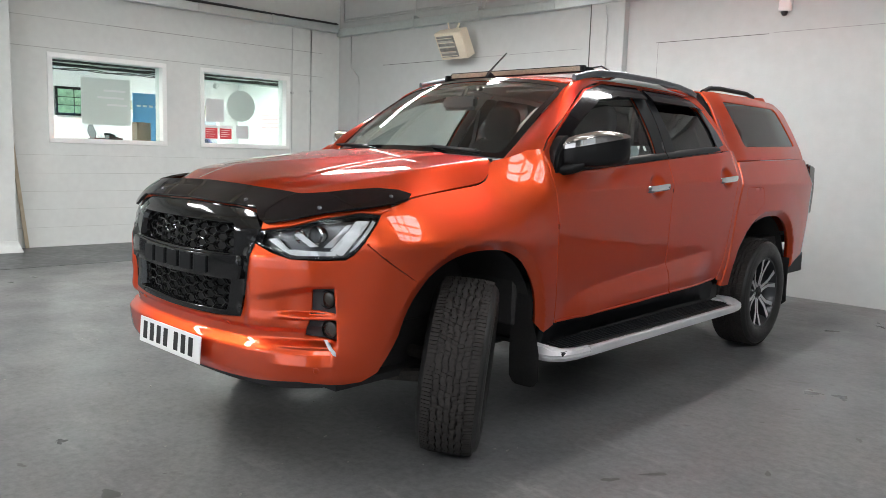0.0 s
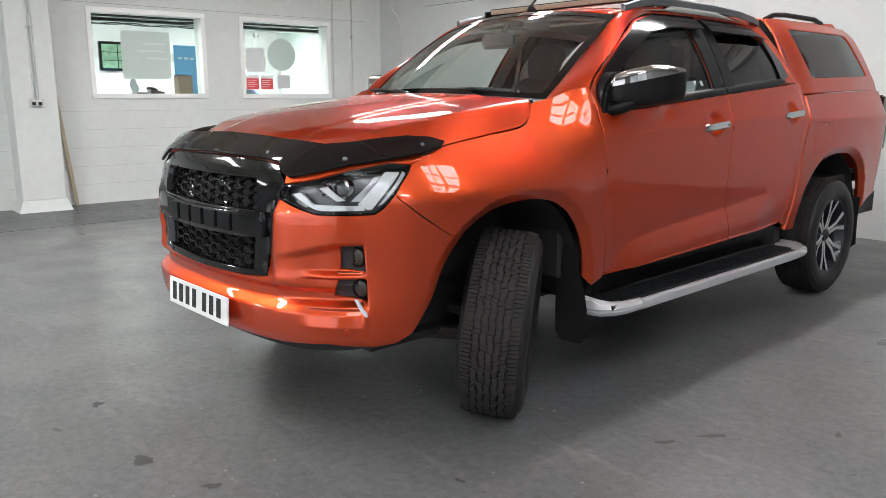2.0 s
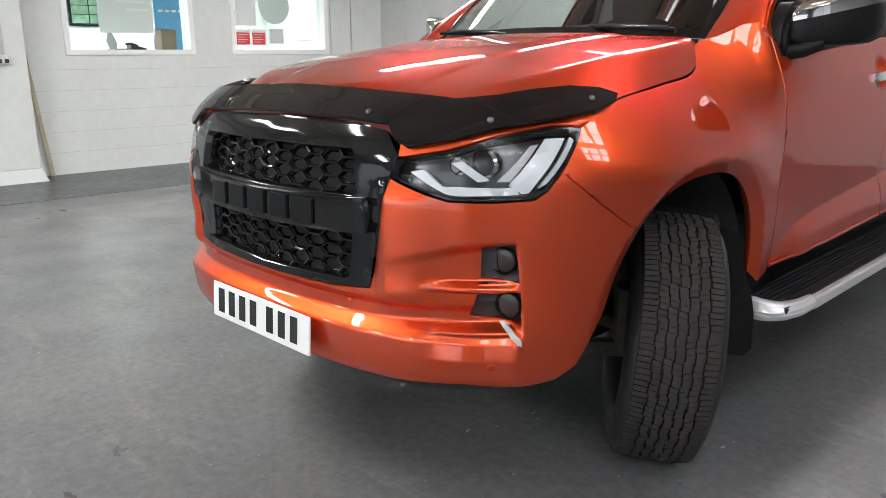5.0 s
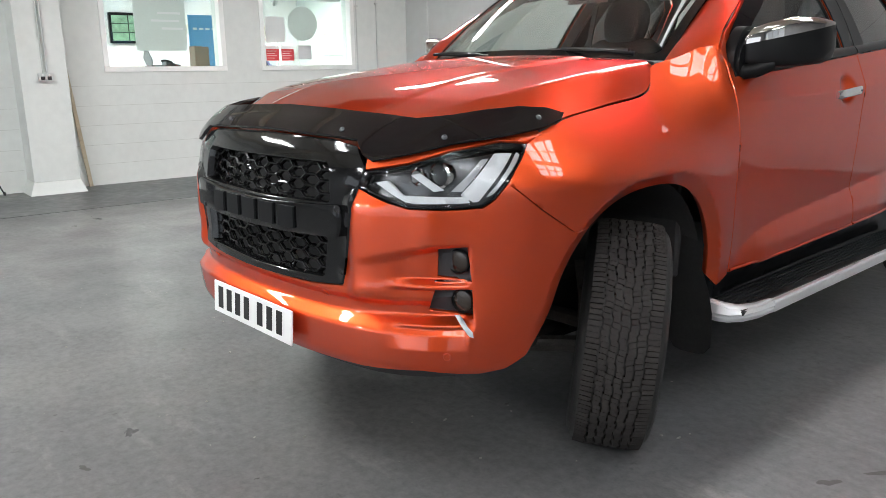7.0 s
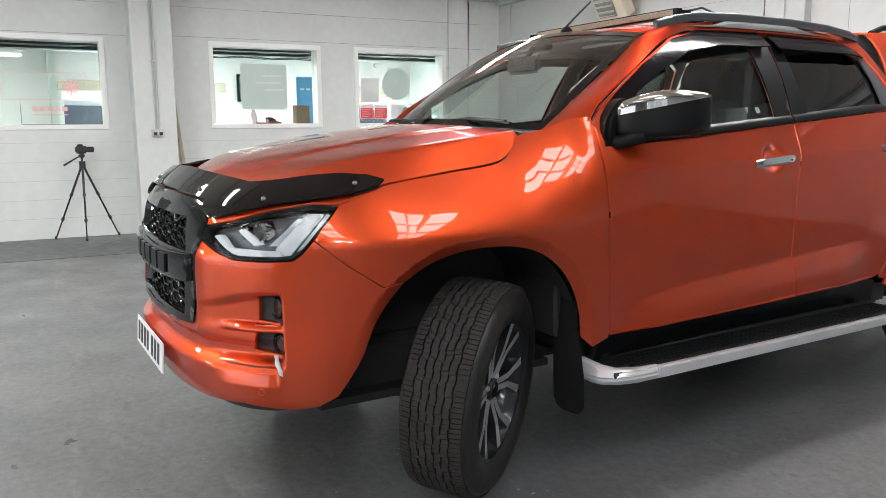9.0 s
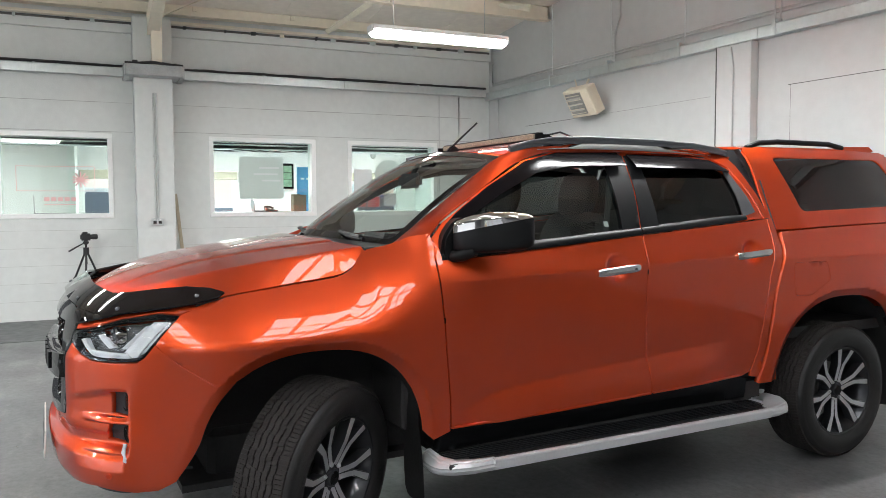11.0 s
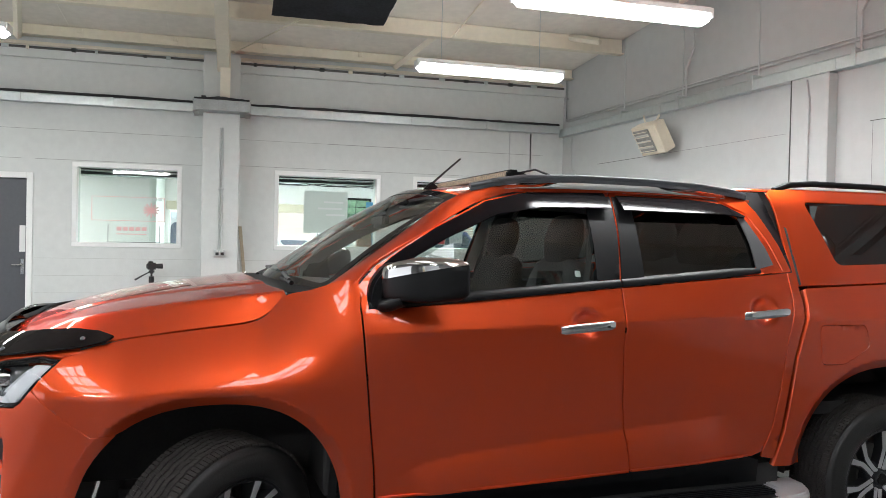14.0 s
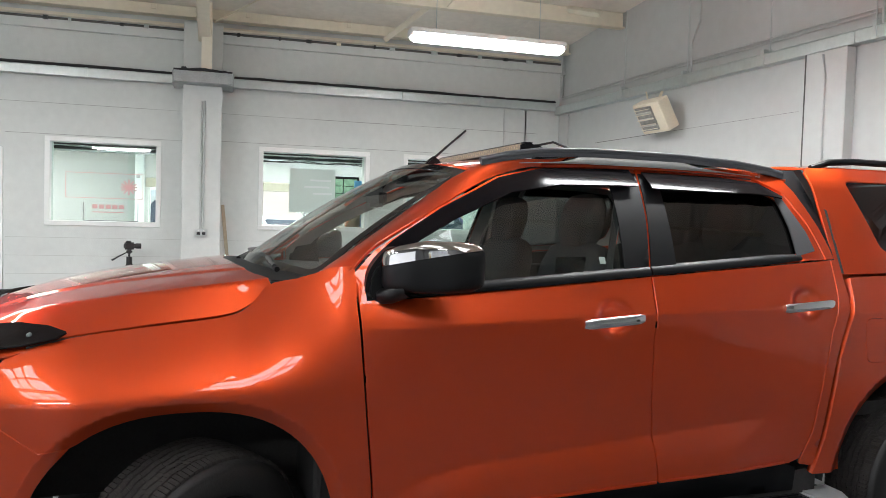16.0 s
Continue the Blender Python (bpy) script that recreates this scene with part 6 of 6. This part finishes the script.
def pad(rows_, wide, m, n=24):
    """A soft upholstered pad: rounded sections (height, half width share, half depth) stacked up."""
    bm_ = bmesh.new()
    rings = []
    for z, half, deep in rows_:
        ring = []
        for k in range(n):
            c_, s_ = math.cos(math.tau * k / n), math.sin(math.tau * k / n)
            ring.append(bm_.verts.new(m @ Vector((wide * half * math.copysign(abs(c_) ** .6, c_), deep * math.copysign(abs(s_) ** .7, s_), z))))
        rings.append(ring)
    for r0, r1 in zip(rings, rings[1:]):
        for i in range(n):
            bm_.faces.new((r0[i], r0[(i + 1) % n], r1[(i + 1) % n], r1[i]))
    bm_.faces.new(rings[0])
    bm_.faces.new(rings[-1])
    bmesh.ops.recalc_face_normals(bm_, faces=bm_.faces[:])
    return bm_


def seat(u, v, wide, back, head):
    s_ = part("seat", box((u - wide / 2, v - .25, .72), (u + wide / 2, v + .25, .92), .05, seg=3), M_cloth, TRUCK, "dark cloth seat")
    tilt = pose(u, v + .22, .84, -15, 0, 0)
    hb = back - .80
    part("seat_back", pad([(0, .48, .07), (.12, .50, .085), (.3, .50, .085), (hb - .10, .47, .075), (hb - .03, .41, .065), (hb, .33, .045), (hb + .012, .2, .02)], wide, tilt), M_cloth, s_, angle=60)
    for hu in head:
        part("headrest", pad([(hb - .02, .36, .035), (hb + .03, .46, .055), (hb + .10, .50, .062), (hb + .17, .46, .055), (hb + .205, .38, .040), (hb + .218, .22, .018)], .27, pose(hu, v + .215, .84, -13, 0, 0)), M_cloth, s_, angle=60)


seat(.37, 1.20, .54, 1.40, (.37,))
seat(-.37, 1.20, .54, 1.40, (-.37,))
seat(0, 1.98, 1.30, 1.40, (.36, 0, -.36))
for sg in (1, -1):
    part("door_lining", box((sg * .745, .50, .56), (sg * .785, 2.45, 1.27), .01), M_plastic, TRUCK)
    part("belt_strap", tube([(sg * .60, 1.60, 1.62), (sg * .63, 1.55, 1.30), (sg * .62, 1.45, .9)], .018, 4), M_plastic, TRUCK)
    bm = tube([(sg * .60, .52, 1.41), (sg * .585, .56, 1.455), (sg * .57, .70, 1.545), (sg * .575, .74, 1.56)], .014, 8)
    part("grab_handle", bm, M_headlin, TRUCK)
    part("sun_visor", box((sg * .12, .99, 1.675), (sg * .52, 1.12, 1.69), .006), M_headlin, TRUCK)
    panel("door_trim", [(.62, 1.17), (2.40, 1.17), (2.40, belt(2.4) + .012), (1.5, belt(1.5) + .012), (.60, belt(.6) + .012)], cab_side(sg), M_plastic, TRUCK, flip=-sg, lift=.055, step=.08)
    panel("inner_post", [(1.56, 1.30), (1.66, 1.30), (1.72, 1.72), (1.62, 1.72)], cab_side(sg), M_plastic, TRUCK, flip=-sg, lift=.05, step=.06)
mr = part("rear_view_mirror", box((-.14, .735, 1.560), (.12, .770, 1.640), .018, seg=2), M_black, TRUCK)
part("mirror_stalk", tube([(0, .76, 1.63), (0, .80, 1.69)], .012, 6), M_black, mr)
part("screen_sensor", box((-.05, .83, 1.675), (.05, .885, 1.705), .01), M_black, mr)
panel("rear_screen", [(-.60, 1.40), (.60, 1.40), (.50, 1.70), (-.50, 1.70)], lambda u, z: np.stack([u, 2.52 - .06 * (z - 1.4), z], -1), M_priv, TRUCK, step=.1)
panel("tax_label", [(1.405, 1.372), (1.430, 1.372), (1.430, 1.397), (1.405, 1.397)], cab_side(1), M_paper, TRUCK, lift=-.014, lip=.001)


# ---- office behind the windows ----
XO = -10.95
structure("office_floor", box((XO - .1, -6, -.1), (XW - TH, 7.5, .0)), M_strip, "dark office floor", "floor")
structure("office_ceiling", box((XO - .1, -6, 2.62), (XW - TH, 7.5, 2.70)), M_white, "plain white office ceiling", "ceiling")
bm = bmesh.new()
OP = [(-1.05, 1.52, 1.05, 2.02), (3.05, 4.75, 1.05, 2.02)]
y = -6.0
for a, b, z0, z1 in OP:
    box((XO - .15, y, 0), (XO, a, 2.7), bm=bm)
    box((XO - .15, a, 0), (XO, b, z0), bm=bm)
    box((XO - .15, a, z1), (XO, b, 2.7), bm=bm)
    y = b
box((XO - .15, y, 0), (XO, 7.5, 2.7), bm=bm)
structure("office_wall_far", bm, M_white, "white office wall with street windows", "wall")
structure("office_wall_south", box((XO, -6.1, 0), (XW - TH, -6.0, 2.7)), M_mint, "pale green office end wall", "wall")
structure("office_wall_north", box((XO, 5.15, 0), (XW - TH, 5.3, 2.7)), M_mint, "pale green office end wall", "wall")
structure("office_partition", box((XO, -1.22, 0), (-9.3, -1.12, 2.7)), M_mint, "pale green office partition", "wall")
for a, b, z0, z1 in OP:
    w = thing("window_5", "street window of the office in a pale frame", "window", kind="structure")
    for k in range(3):
        yy = a + (b - a) * k / 2
        part("window_frame", box((XO - .10, yy - .025, z0), (XO - .04, yy + .025, z1), .003), M_trim, w)
    part("window_sill", box((XO - .12, a, z0), (XO + .06, b, z0 + .03), .004), M_trim, w)
    bl = part("roller_blind", box((XO + .01, a - .05, z1 - .10), (XO + .05, b + .05, z1 + .06), .01), mat("beige_blind", (.58, .53, .42), .8) if "beige_blind" not in bpy.data.materials else bpy.data.materials["beige_blind"], w)
structure("backdrop_west", box((-22, -16, -1), (-21.9, 20, 9)), M_day, "pale bright daylight over the street", "backdrop")
structure("street", box((-22, -16, -.12), (XO - .15, 20, -.02)), mat("street_asphalt", (.10, .10, .105), .8, var=.15, scale=2), "grey street outside the office", "road")
M_pale_pane = mat("pale_pane", (.5, .56, .62), .2)
M_render = mat("pale_render", (.66, .58, .55), .85, var=.08, scale=1.5)
for name, lab, y0, y1, mt in (("brick_terrace", "red brick building across the street with pale window bays", 4.6, 16, M_brick), ("rendered_terrace", "pale rendered building across the street with wide windows", -9, 4.4, M_render)):
    ter = thing(name, lab, "building")
    part("wall", box((-20.8, y0, 0), (-20.2, y1, 3.1)), mt, ter)
    for k in range(4):
        yy = y0 + .8 + 2.7 * k
        wq = part("window", box((-20.2, yy, .9), (-20.16, yy + 1.5, 2.2), .01), M_paper, ter)
        part("pane", box((-20.16, yy + .1, 1.0), (-20.15, yy + 1.4, 2.1)), M_pale_pane, wq)


M_carglass = mat("car_glass", (.09, .11, .15), .1, coat=.5)


def parked(x, y, paint, h=1.0, yaw=0.0, lab=""):
    t = thing("parked_car", lab, "car", "parked cars", m=pose(x, y, -.02, 0, 0, yaw))
    body = [(-2.1, .35), (2.1, .35), (2.15, .70), (1.9, .95), (1.05, 1.02), (.5, 1.45 * h), (-1.3, 1.48 * h), (-1.95, 1.05), (-2.15, .8)]
    part("body", prism(body, 1.75, frame_of((.875, 0, 0), (0, 1, 0), (0, 0, 1)), bev=.05), paint, t)
    gl = [(.95, 1.03), (.46, 1.39 * h), (-1.2, 1.41 * h), (-1.75, 1.05)]
    part("side_window", prism(gl, 1.77, frame_of((.885, 0, 0), (0, 1, 0), (0, 0, 1))), M_carglass, t)
    for yy in (-1.3, 1.35):
        part("wheel", lathe([(.001, -.89), (.2, -.9), (.32, -.88), (.32, .88), (.2, .9), (.001, .89)], 24, m=pose(0, yy, .32) @ Matrix.Rotation(radians(90), 4, "Y")), M_rubber, t)


parked(-14.2, .2, M_carwhite, 1.22, 0, "white car parked outside the office window")
parked(-14.6, 4.4, M_carblue, 1.15, 0, "blue car parked outside the office window")
parked(-14.4, -4.6, M_carblue, 1.0, 0, "dark blue car parked outside the office window")
parked(-17.5, 2.4, M_carwhite, 1.0, 0, "white car parked across the street")

# cable tray and leads under the office ceiling
t = thing("cable_tray", "bundle of dark cables on a tray inside the office", "cable tray")
for yy in (-5.0, -2.0, .3, 2.3, 4.6):
    part("hanger", tube([(-7.69, yy, 2.27), (-7.69, yy, 2.62)], .006, 6), M_galv, t)
part("tray", box((-7.78, -5.5, 2.262), (-7.60, 5.1, 2.275)), M_galv, t)
rr = random.Random(8)
for k in range(6):
    part("lead", tube([(-7.62 - .03 * k, -5.5 + .4 * i, 2.285 + rr.uniform(-.012, .03)) for i in range(27)], .013, 6), M_cable, t)
for k in range(7):
    part("conduit", tube([(-7.74 - .085 * k, -5.5 + 1.06 * i, 2.318 + .044 * k + rr.uniform(-.006, .006)) for i in range(11)], .016, 6), (M_galv, M_cable, M_bridge)[k % 3], t)
for k in range(2):
    part("lead", tube([(-7.585 - .012 * k, .6 + .12 * i, 2.262 - .03 * abs(math.sin(i * .55 + k))) for i in range(14)], .007, 5), M_cable, t)
# screen on the far wall
t = thing("wall_screen", "black framed camera monitor showing small green pictures", "screen")
part("bezel", box((XO, 1.76, 1.76), (XO + .07, 2.62, 2.24), .01), M_gloss, t)
for i in range(3):
    for j in range(3):
        part("picture", box((XO + .07, 1.80 + .265 * i, 1.80 + .135 * j), (XO + .073, 2.05 + .265 * i, 1.925 + .135 * j)), M_screen, t)
# counter with laptop, box and a banner behind
t = thing("counter", "white office counter under the window", "counter")
part("top", box((-8.05, .5, 1.325), (-7.45, 4.6, 1.36), .006), M_trim, t)
part("front", box((-8.0, .55, 0), (-7.95, 4.55, 1.325)), M_white, t)
part("end_panel", box((-8.0, .5, 0), (-7.5, .55, 1.325)), M_white, t)
t = thing("laptop", "open dark laptop on the counter", "laptop")
part("base", box((-7.85, 1.28, 1.361), (-7.62, 1.58, 1.378), .004), M_black, t)
part("lid", box((-.004, -.15, 0), (.004, .15, .20), .003, m=pose(-7.74, 1.27, 1.375, 40, 0, 90)), M_black, t)
t = thing("desk_telephone", "dark desk telephone on the counter", "telephone")
part("body", prism([(0, 0), (.18, 0), (.18, .02), (0, .06)], .16, frame_of((-7.62, 1.42, 1.361), (0, 1, 0), (0, 0, 1)), bev=.006), M_black, t)
part("handset", tube([(-7.66, 1.43, 1.43), (-7.68, 1.50, 1.435), (-7.66, 1.57, 1.41)], .016, 8), M_black, t)
t = thing("cardboard_box", "brown cardboard box on the counter", "box")
part("carton", box((-7.85, 1.87, 1.361), (-7.66, 2.06, 1.61), .004), M_card, t)
part("flap", box((-7.86, 1.86, 1.611), (-7.64, 1.97, 1.616), .001), M_card, t)
t = thing("pull_up_banner", "light blue pull-up banner with a white print", "banner")
part("sheet", box((-8.42, 2.10, .35), (-8.41, 2.85, 2.06), .002), M_blue, t)
part("base", box((-8.50, 2.05, .0), (-8.33, 2.90, .09), .01), M_galv, t)
part("pole", tube([(-8.44, 2.47, .09), (-8.44, 2.47, 2.06)], .012, 8), M_galv, t)
for k in range(4):
    part("print_bar", box((-8.409, 2.16 + .09 * k, 1.86), (-8.407, 2.22 + .09 * k, 1.89)), M_paper, t)
part("print_patch", box((-8.409, 2.55, 1.40), (-8.407, 2.80, 1.62)), mat("pale_blue_print", (.45, .62, .75), .5), t)
t = thing("security_camera", "small white dome camera under the tray", "camera")
part("mount", tube([(-8.2, 3.31, 2.62), (-8.2, 3.31, 2.26)], .02, 8), M_paper, t)
part("dome", lathe([(.001, -.05), (.03, -.042), (.045, -.015), (.05, .02), (.001, .03)], 20, m=Matrix.Translation((-8.2, 3.31, 2.25))), M_paper, t)
t = thing("notice_board", "white notice board with red lines on the far wall", "notice board")
part("board", box((XO, 5.15, 1.35), (XO + .02, 6.4, 2.0), .004), M_paper, t)
nb = thing("red_striped_sign", "white shop sign with faded red print on the partition", "sign")
part("sheet", box((-10.0, 5.10, 1.55), (-8.9, 5.148, 2.0), .004), M_paper, nb)
for k in range(5):
    part("print_bar", box((-9.95, 5.09, 1.60 + .075 * k), (-8.95 - .1 * (k % 3), 5.10, 1.63 + .075 * k)), M_pink, nb)

# films and signs on the glass
GX = XW - .090
t = thing("window_film", "square frosted film with pale print on the middle window", "window film")
part("film", prism([(1.02, 1.545), (1.64, 1.545), (1.64, 2.14), (1.02, 2.14)], .003, frame_of((GX, 0, 0), (0, 1, 0), (0, 0, 1))), M_frost, t)
for k, (a, b) in enumerate(((1.30, 1.58), (1.22, 1.56), (1.34, 1.60))):
    part("print_bar", box((GX + .003, a, 1.975 - .09 * k), (GX + .0045, b, 2.0 - .09 * k)), M_film_bar, t)
t = thing("round_window_film", "round frosted film on the end window", "window film")
part("film", prism([(3.25 + .225 * math.cos(k * math.tau / 48), 1.91 + .225 * math.sin(k * math.tau / 48)) for k in range(48)], .003, frame_of((GX, 0, 0), (0, 1, 0), (0, 0, 1))), M_frost, t)
for a, b in ((2.685, 2.885), (2.905, 3.105)):
    t = thing("red_window_sign", "red and white notice stuck to the window", "sign", "red window notices")
    part("sheet", box((GX, a, 1.42), (GX + .004, b, 1.615), .001), M_paper, t)
    part("red_field", box((GX + .004, a + .008, 1.425), (GX + .0055, b - .008, 1.575)), M_red, t)
    for k in range(4):
        part("print_bar", box((GX + .0055, a + .02, 1.545 - .03 * k), (GX + .0065, b - .04 - .03 * (k % 2), 1.552 - .03 * k)), mat("pale_print", (.8, .6, .58), .6) if "pale_print" not in bpy.data.materials else bpy.data.materials["pale_print"], t)
t = part("grey_window_notice", box((GX, 3.165, 1.44), (GX + .004, 3.37, 1.625), .001), mat("grey_notice", (.55, .57, .58), .6))
tagged(t, "small grey notice stuck to the window", "sign")
t = part("white_window_notice", box((GX, 2.70, 1.66), (GX + .004, 2.98, 1.99), .001), mat("pale_notice", (.66, .69, .68), .6))
tagged(t, "pale paper notice stuck to the window", "sign")
t = thing("window_lettering", "faded red outline and lettering bars on the window glass", "window film")
for p, q in (((-1.74, 1.965), (-.83, 1.972)), ((-1.74, 1.650), (-.83, 1.657)), ((-1.74, 1.650), (-1.733, 1.972)), ((-.837, 1.650), (-.83, 1.972))):
    part("outline_bar", box((GX, p[0], p[1]), (GX + .002, q[0], q[1])), M_pink, t)
for k in range(5):
    part("logo_bar", box((GX, -1.43 + .078 * k, 1.520), (GX + .002, -1.368 + .078 * k, 1.572)), M_pink, t)
part("print_bar", box((GX, -1.43, 1.470), (GX + .002, -1.06, 1.482)), M_pink, t)
for k in range(6):
    ang = math.tau * k / 12
    ray = box((-.10, -.009, 0), (.10, .009, .002), m=frame_of((GX + .001 + .0004 * k, -1.0, 1.80), (0, math.cos(ang), math.sin(ang) * .8), (0, -math.sin(ang) * .8, math.cos(ang))))
    part("print_ray", ray, M_ray, t)
for k in range(6):
    part("print_bar", box((GX, -1.24 + .065 * k, 1.925), (GX + .002, -1.19 + .065 * k, 1.965)), M_film_bar, t)
t = thing("acrylic_screen", "clear acrylic screen with dark edges behind the window", "screen")
for p, q in (((-1.56, 1.362), (-.90, 1.368)), ((-1.56, 1.362), (-1.554, 1.60)), ((-.906, 1.362), (-.90, 1.60))):
    part("edge", box((-7.46, p[0], p[1]), (-7.44, q[0], q[1])), M_cable, t)

# office lamps
for yy in (-3.2, 0.8, 3.6):
    la = bpy.data.lights.new("office_lamp", "AREA")
    la.shape, la.size, la.size_y, la.energy, la.color = "RECTANGLE", .5, 1.4, OFFICE_W / 3, (1, .99, .96)
    t = thing("office_lamp", "lit flat office ceiling lamp", "ceiling light", "office lamps")
    part("diffuser", box((-9.45, yy - .75, 2.585), (-8.95, yy + .75, 2.618), .004), M_tube, t)
    lo = new("office_glow", la)
    lo.matrix_basis = pose(-9.2, yy, 2.57)
    lo.parent = t
la = bpy.data.lights.new("street_daylight", "AREA")
la.shape, la.size, la.size_y, la.energy, la.color = "RECTANGLE", 5.5, 1.0, 60, (.9, .95, 1)
lo = new("street_daylight", la)
lo.matrix_basis = look((XO - .3, 1.8, 1.6), (0, 1.8, 1.0))

# ---- tripod with a small camera ----
t = thing("tripod", "black photo tripod with a small camera standing by the wall", "tripod")
apex = Vector((-6.98, -.955, .90))
for fx, fy in ((-7.10, -1.30), (-6.76, -.975), (-7.10, -.60)):
    foot = Vector((fx, fy, .012))
    d = (foot - apex)
    leg = part("leg", tube([apex + d * .03, apex + d * .42], .0135, 8), M_black, t)
    part("leg_tube", tube([apex + d * .40, apex + d * .75], .0105, 8), M_satin, leg)
    part("leg_tube", tube([apex + d * .73, foot], .008, 8), M_satin, leg)
    for k in (.41, .74):
        part("leg_clamp", tube([apex + d * (k - .018), apex + d * (k + .018)], .019, 8), M_black, leg)
    part("rubber_foot", tube([foot + Vector((0, 0, .03)), foot - Vector((0, 0, .012))], .014, 8), M_black, leg)
part("spider", tube([apex - Vector((0, 0, .05)), apex + Vector((0, 0, .03))], .035, 12), M_black, t)
part("column", tube([apex - Vector((0, 0, .18)), apex + Vector((0, 0, .09))], .013, 10), M_black, t)
hd = part("pan_head", box(apex + Vector((-.035, -.035, .07)), apex + Vector((.035, .035, .12)), .012, seg=2), M_black, t)
part("pan_handle", tube([apex + Vector((0, -.02, .09)), apex + Vector((.02, -.11, .04)), apex + Vector((.03, -.20, -.015))], .007, 8, r2=.012), M_black, hd)
cm = thing("compact_camera", "small black camcorder on the tripod head", "camera", m=pose(*(apex + Vector((0, .01, .165))), 0, 0, 12))
part("body", box((-.035, -.075, -.045), (.035, .055, .045), .016, seg=3), M_black, cm)
part("lens", lathe([(.001, 0), (.028, 0), (.034, .02), (.034, .075), (.027, .078), (.001, .07)], 20, m=Matrix.Translation((0, .05, .0)) @ Matrix.Rotation(radians(-90), 4, "X")), M_black, cm)
part("viewfinder", box((-.025, -.05, .04), (.025, .01, .065), .008), M_black, cm)


# ---- marks and crumbs on the floor ----
M_stain = mat("oily_floor_stain", (.045, .042, .038), .30, var=.3, scale=30)
M_crumb = mat("pale_grit", (.34, .33, .30), .9, var=.4, scale=60)
rs = random.Random(21)
bm = bmesh.new()
TR = pose(0, 0, 0, 0, 0, 3.5)


def blot(bm, x, y, rx, ry, turn, z):
    n = 16
    ph = [rs.uniform(0, 6.28) for _ in range(3)]
    ring = []
    for k in range(n):
        a = math.tau * k / n
        r = 1 + .25 * math.sin(2 * a + ph[0]) + .18 * math.sin(3 * a + ph[1]) + .12 * math.sin(5 * a + ph[2])
        p = Vector((rx * r * math.cos(a), ry * r * math.sin(a), 0))
        p.rotate(Matrix.Rotation(turn, 3, "Z"))
        ring.append(bm.verts.new((x + p.x, y + p.y, z)))
    bm.faces.new(ring)


for u, v, rx, ry, tn in ((1.52, .38, .05, .018, .9), (1.42, .19, .04, .016, 1.2), (1.60, 2.40, .02, .012, 0), (1.44, 2.30, .05, .02, .4), (1.30, 1.9, .03, .012, .2), (1.62, 1.75, .022, .012, 1), (2.0, 1.5, .03, .012, 2),
                         (.2, -1.35, .05, .03, .5), (.55, -1.25, .03, .02, 1.3), (-.3, -1.5, .025, .012, .4), (1.1, -.6, .02, .012, 0), (1.85, .75, .028, .012, 2.2), (1.2, 3.2, .05, .02, .8), (1.75, 3.0, .04, .015, .2)):
    w = TR @ Vector((u, v, 0))
    blot(bm, w.x, w.y, rx, ry, tn, .0012)
for k in range(90):
    blot(bm, rs.uniform(-3, 4.5), rs.uniform(-4.2, 4), rs.uniform(.004, .014), rs.uniform(.003, .009), rs.uniform(0, 3), .0011)
ob = part("floor_stain", bm, M_stain)
tagged(ob, "small dark oily spots on the floor paint", "stain", kind="stuff")
bm = bmesh.new()
for k in range(170):
    x, yv = rs.gauss(-.2, 1.6), rs.gauss(-1.6, 1.3)
    s_ = rs.uniform(.003, .008)
    q = pose(x, yv, s_ * .25, rs.uniform(-20, 20), rs.uniform(-20, 20), rs.uniform(0, 180))
    bmesh.ops.create_cube(bm, size=1, matrix=q @ Matrix.Diagonal((s_ * rs.uniform(.8, 2), s_, s_ * .6, 1)))
ob = part("floor_grit", bm, M_crumb)
tagged(ob, "scattered pale crumbs of grit on the floor", "grit", kind="stuff")
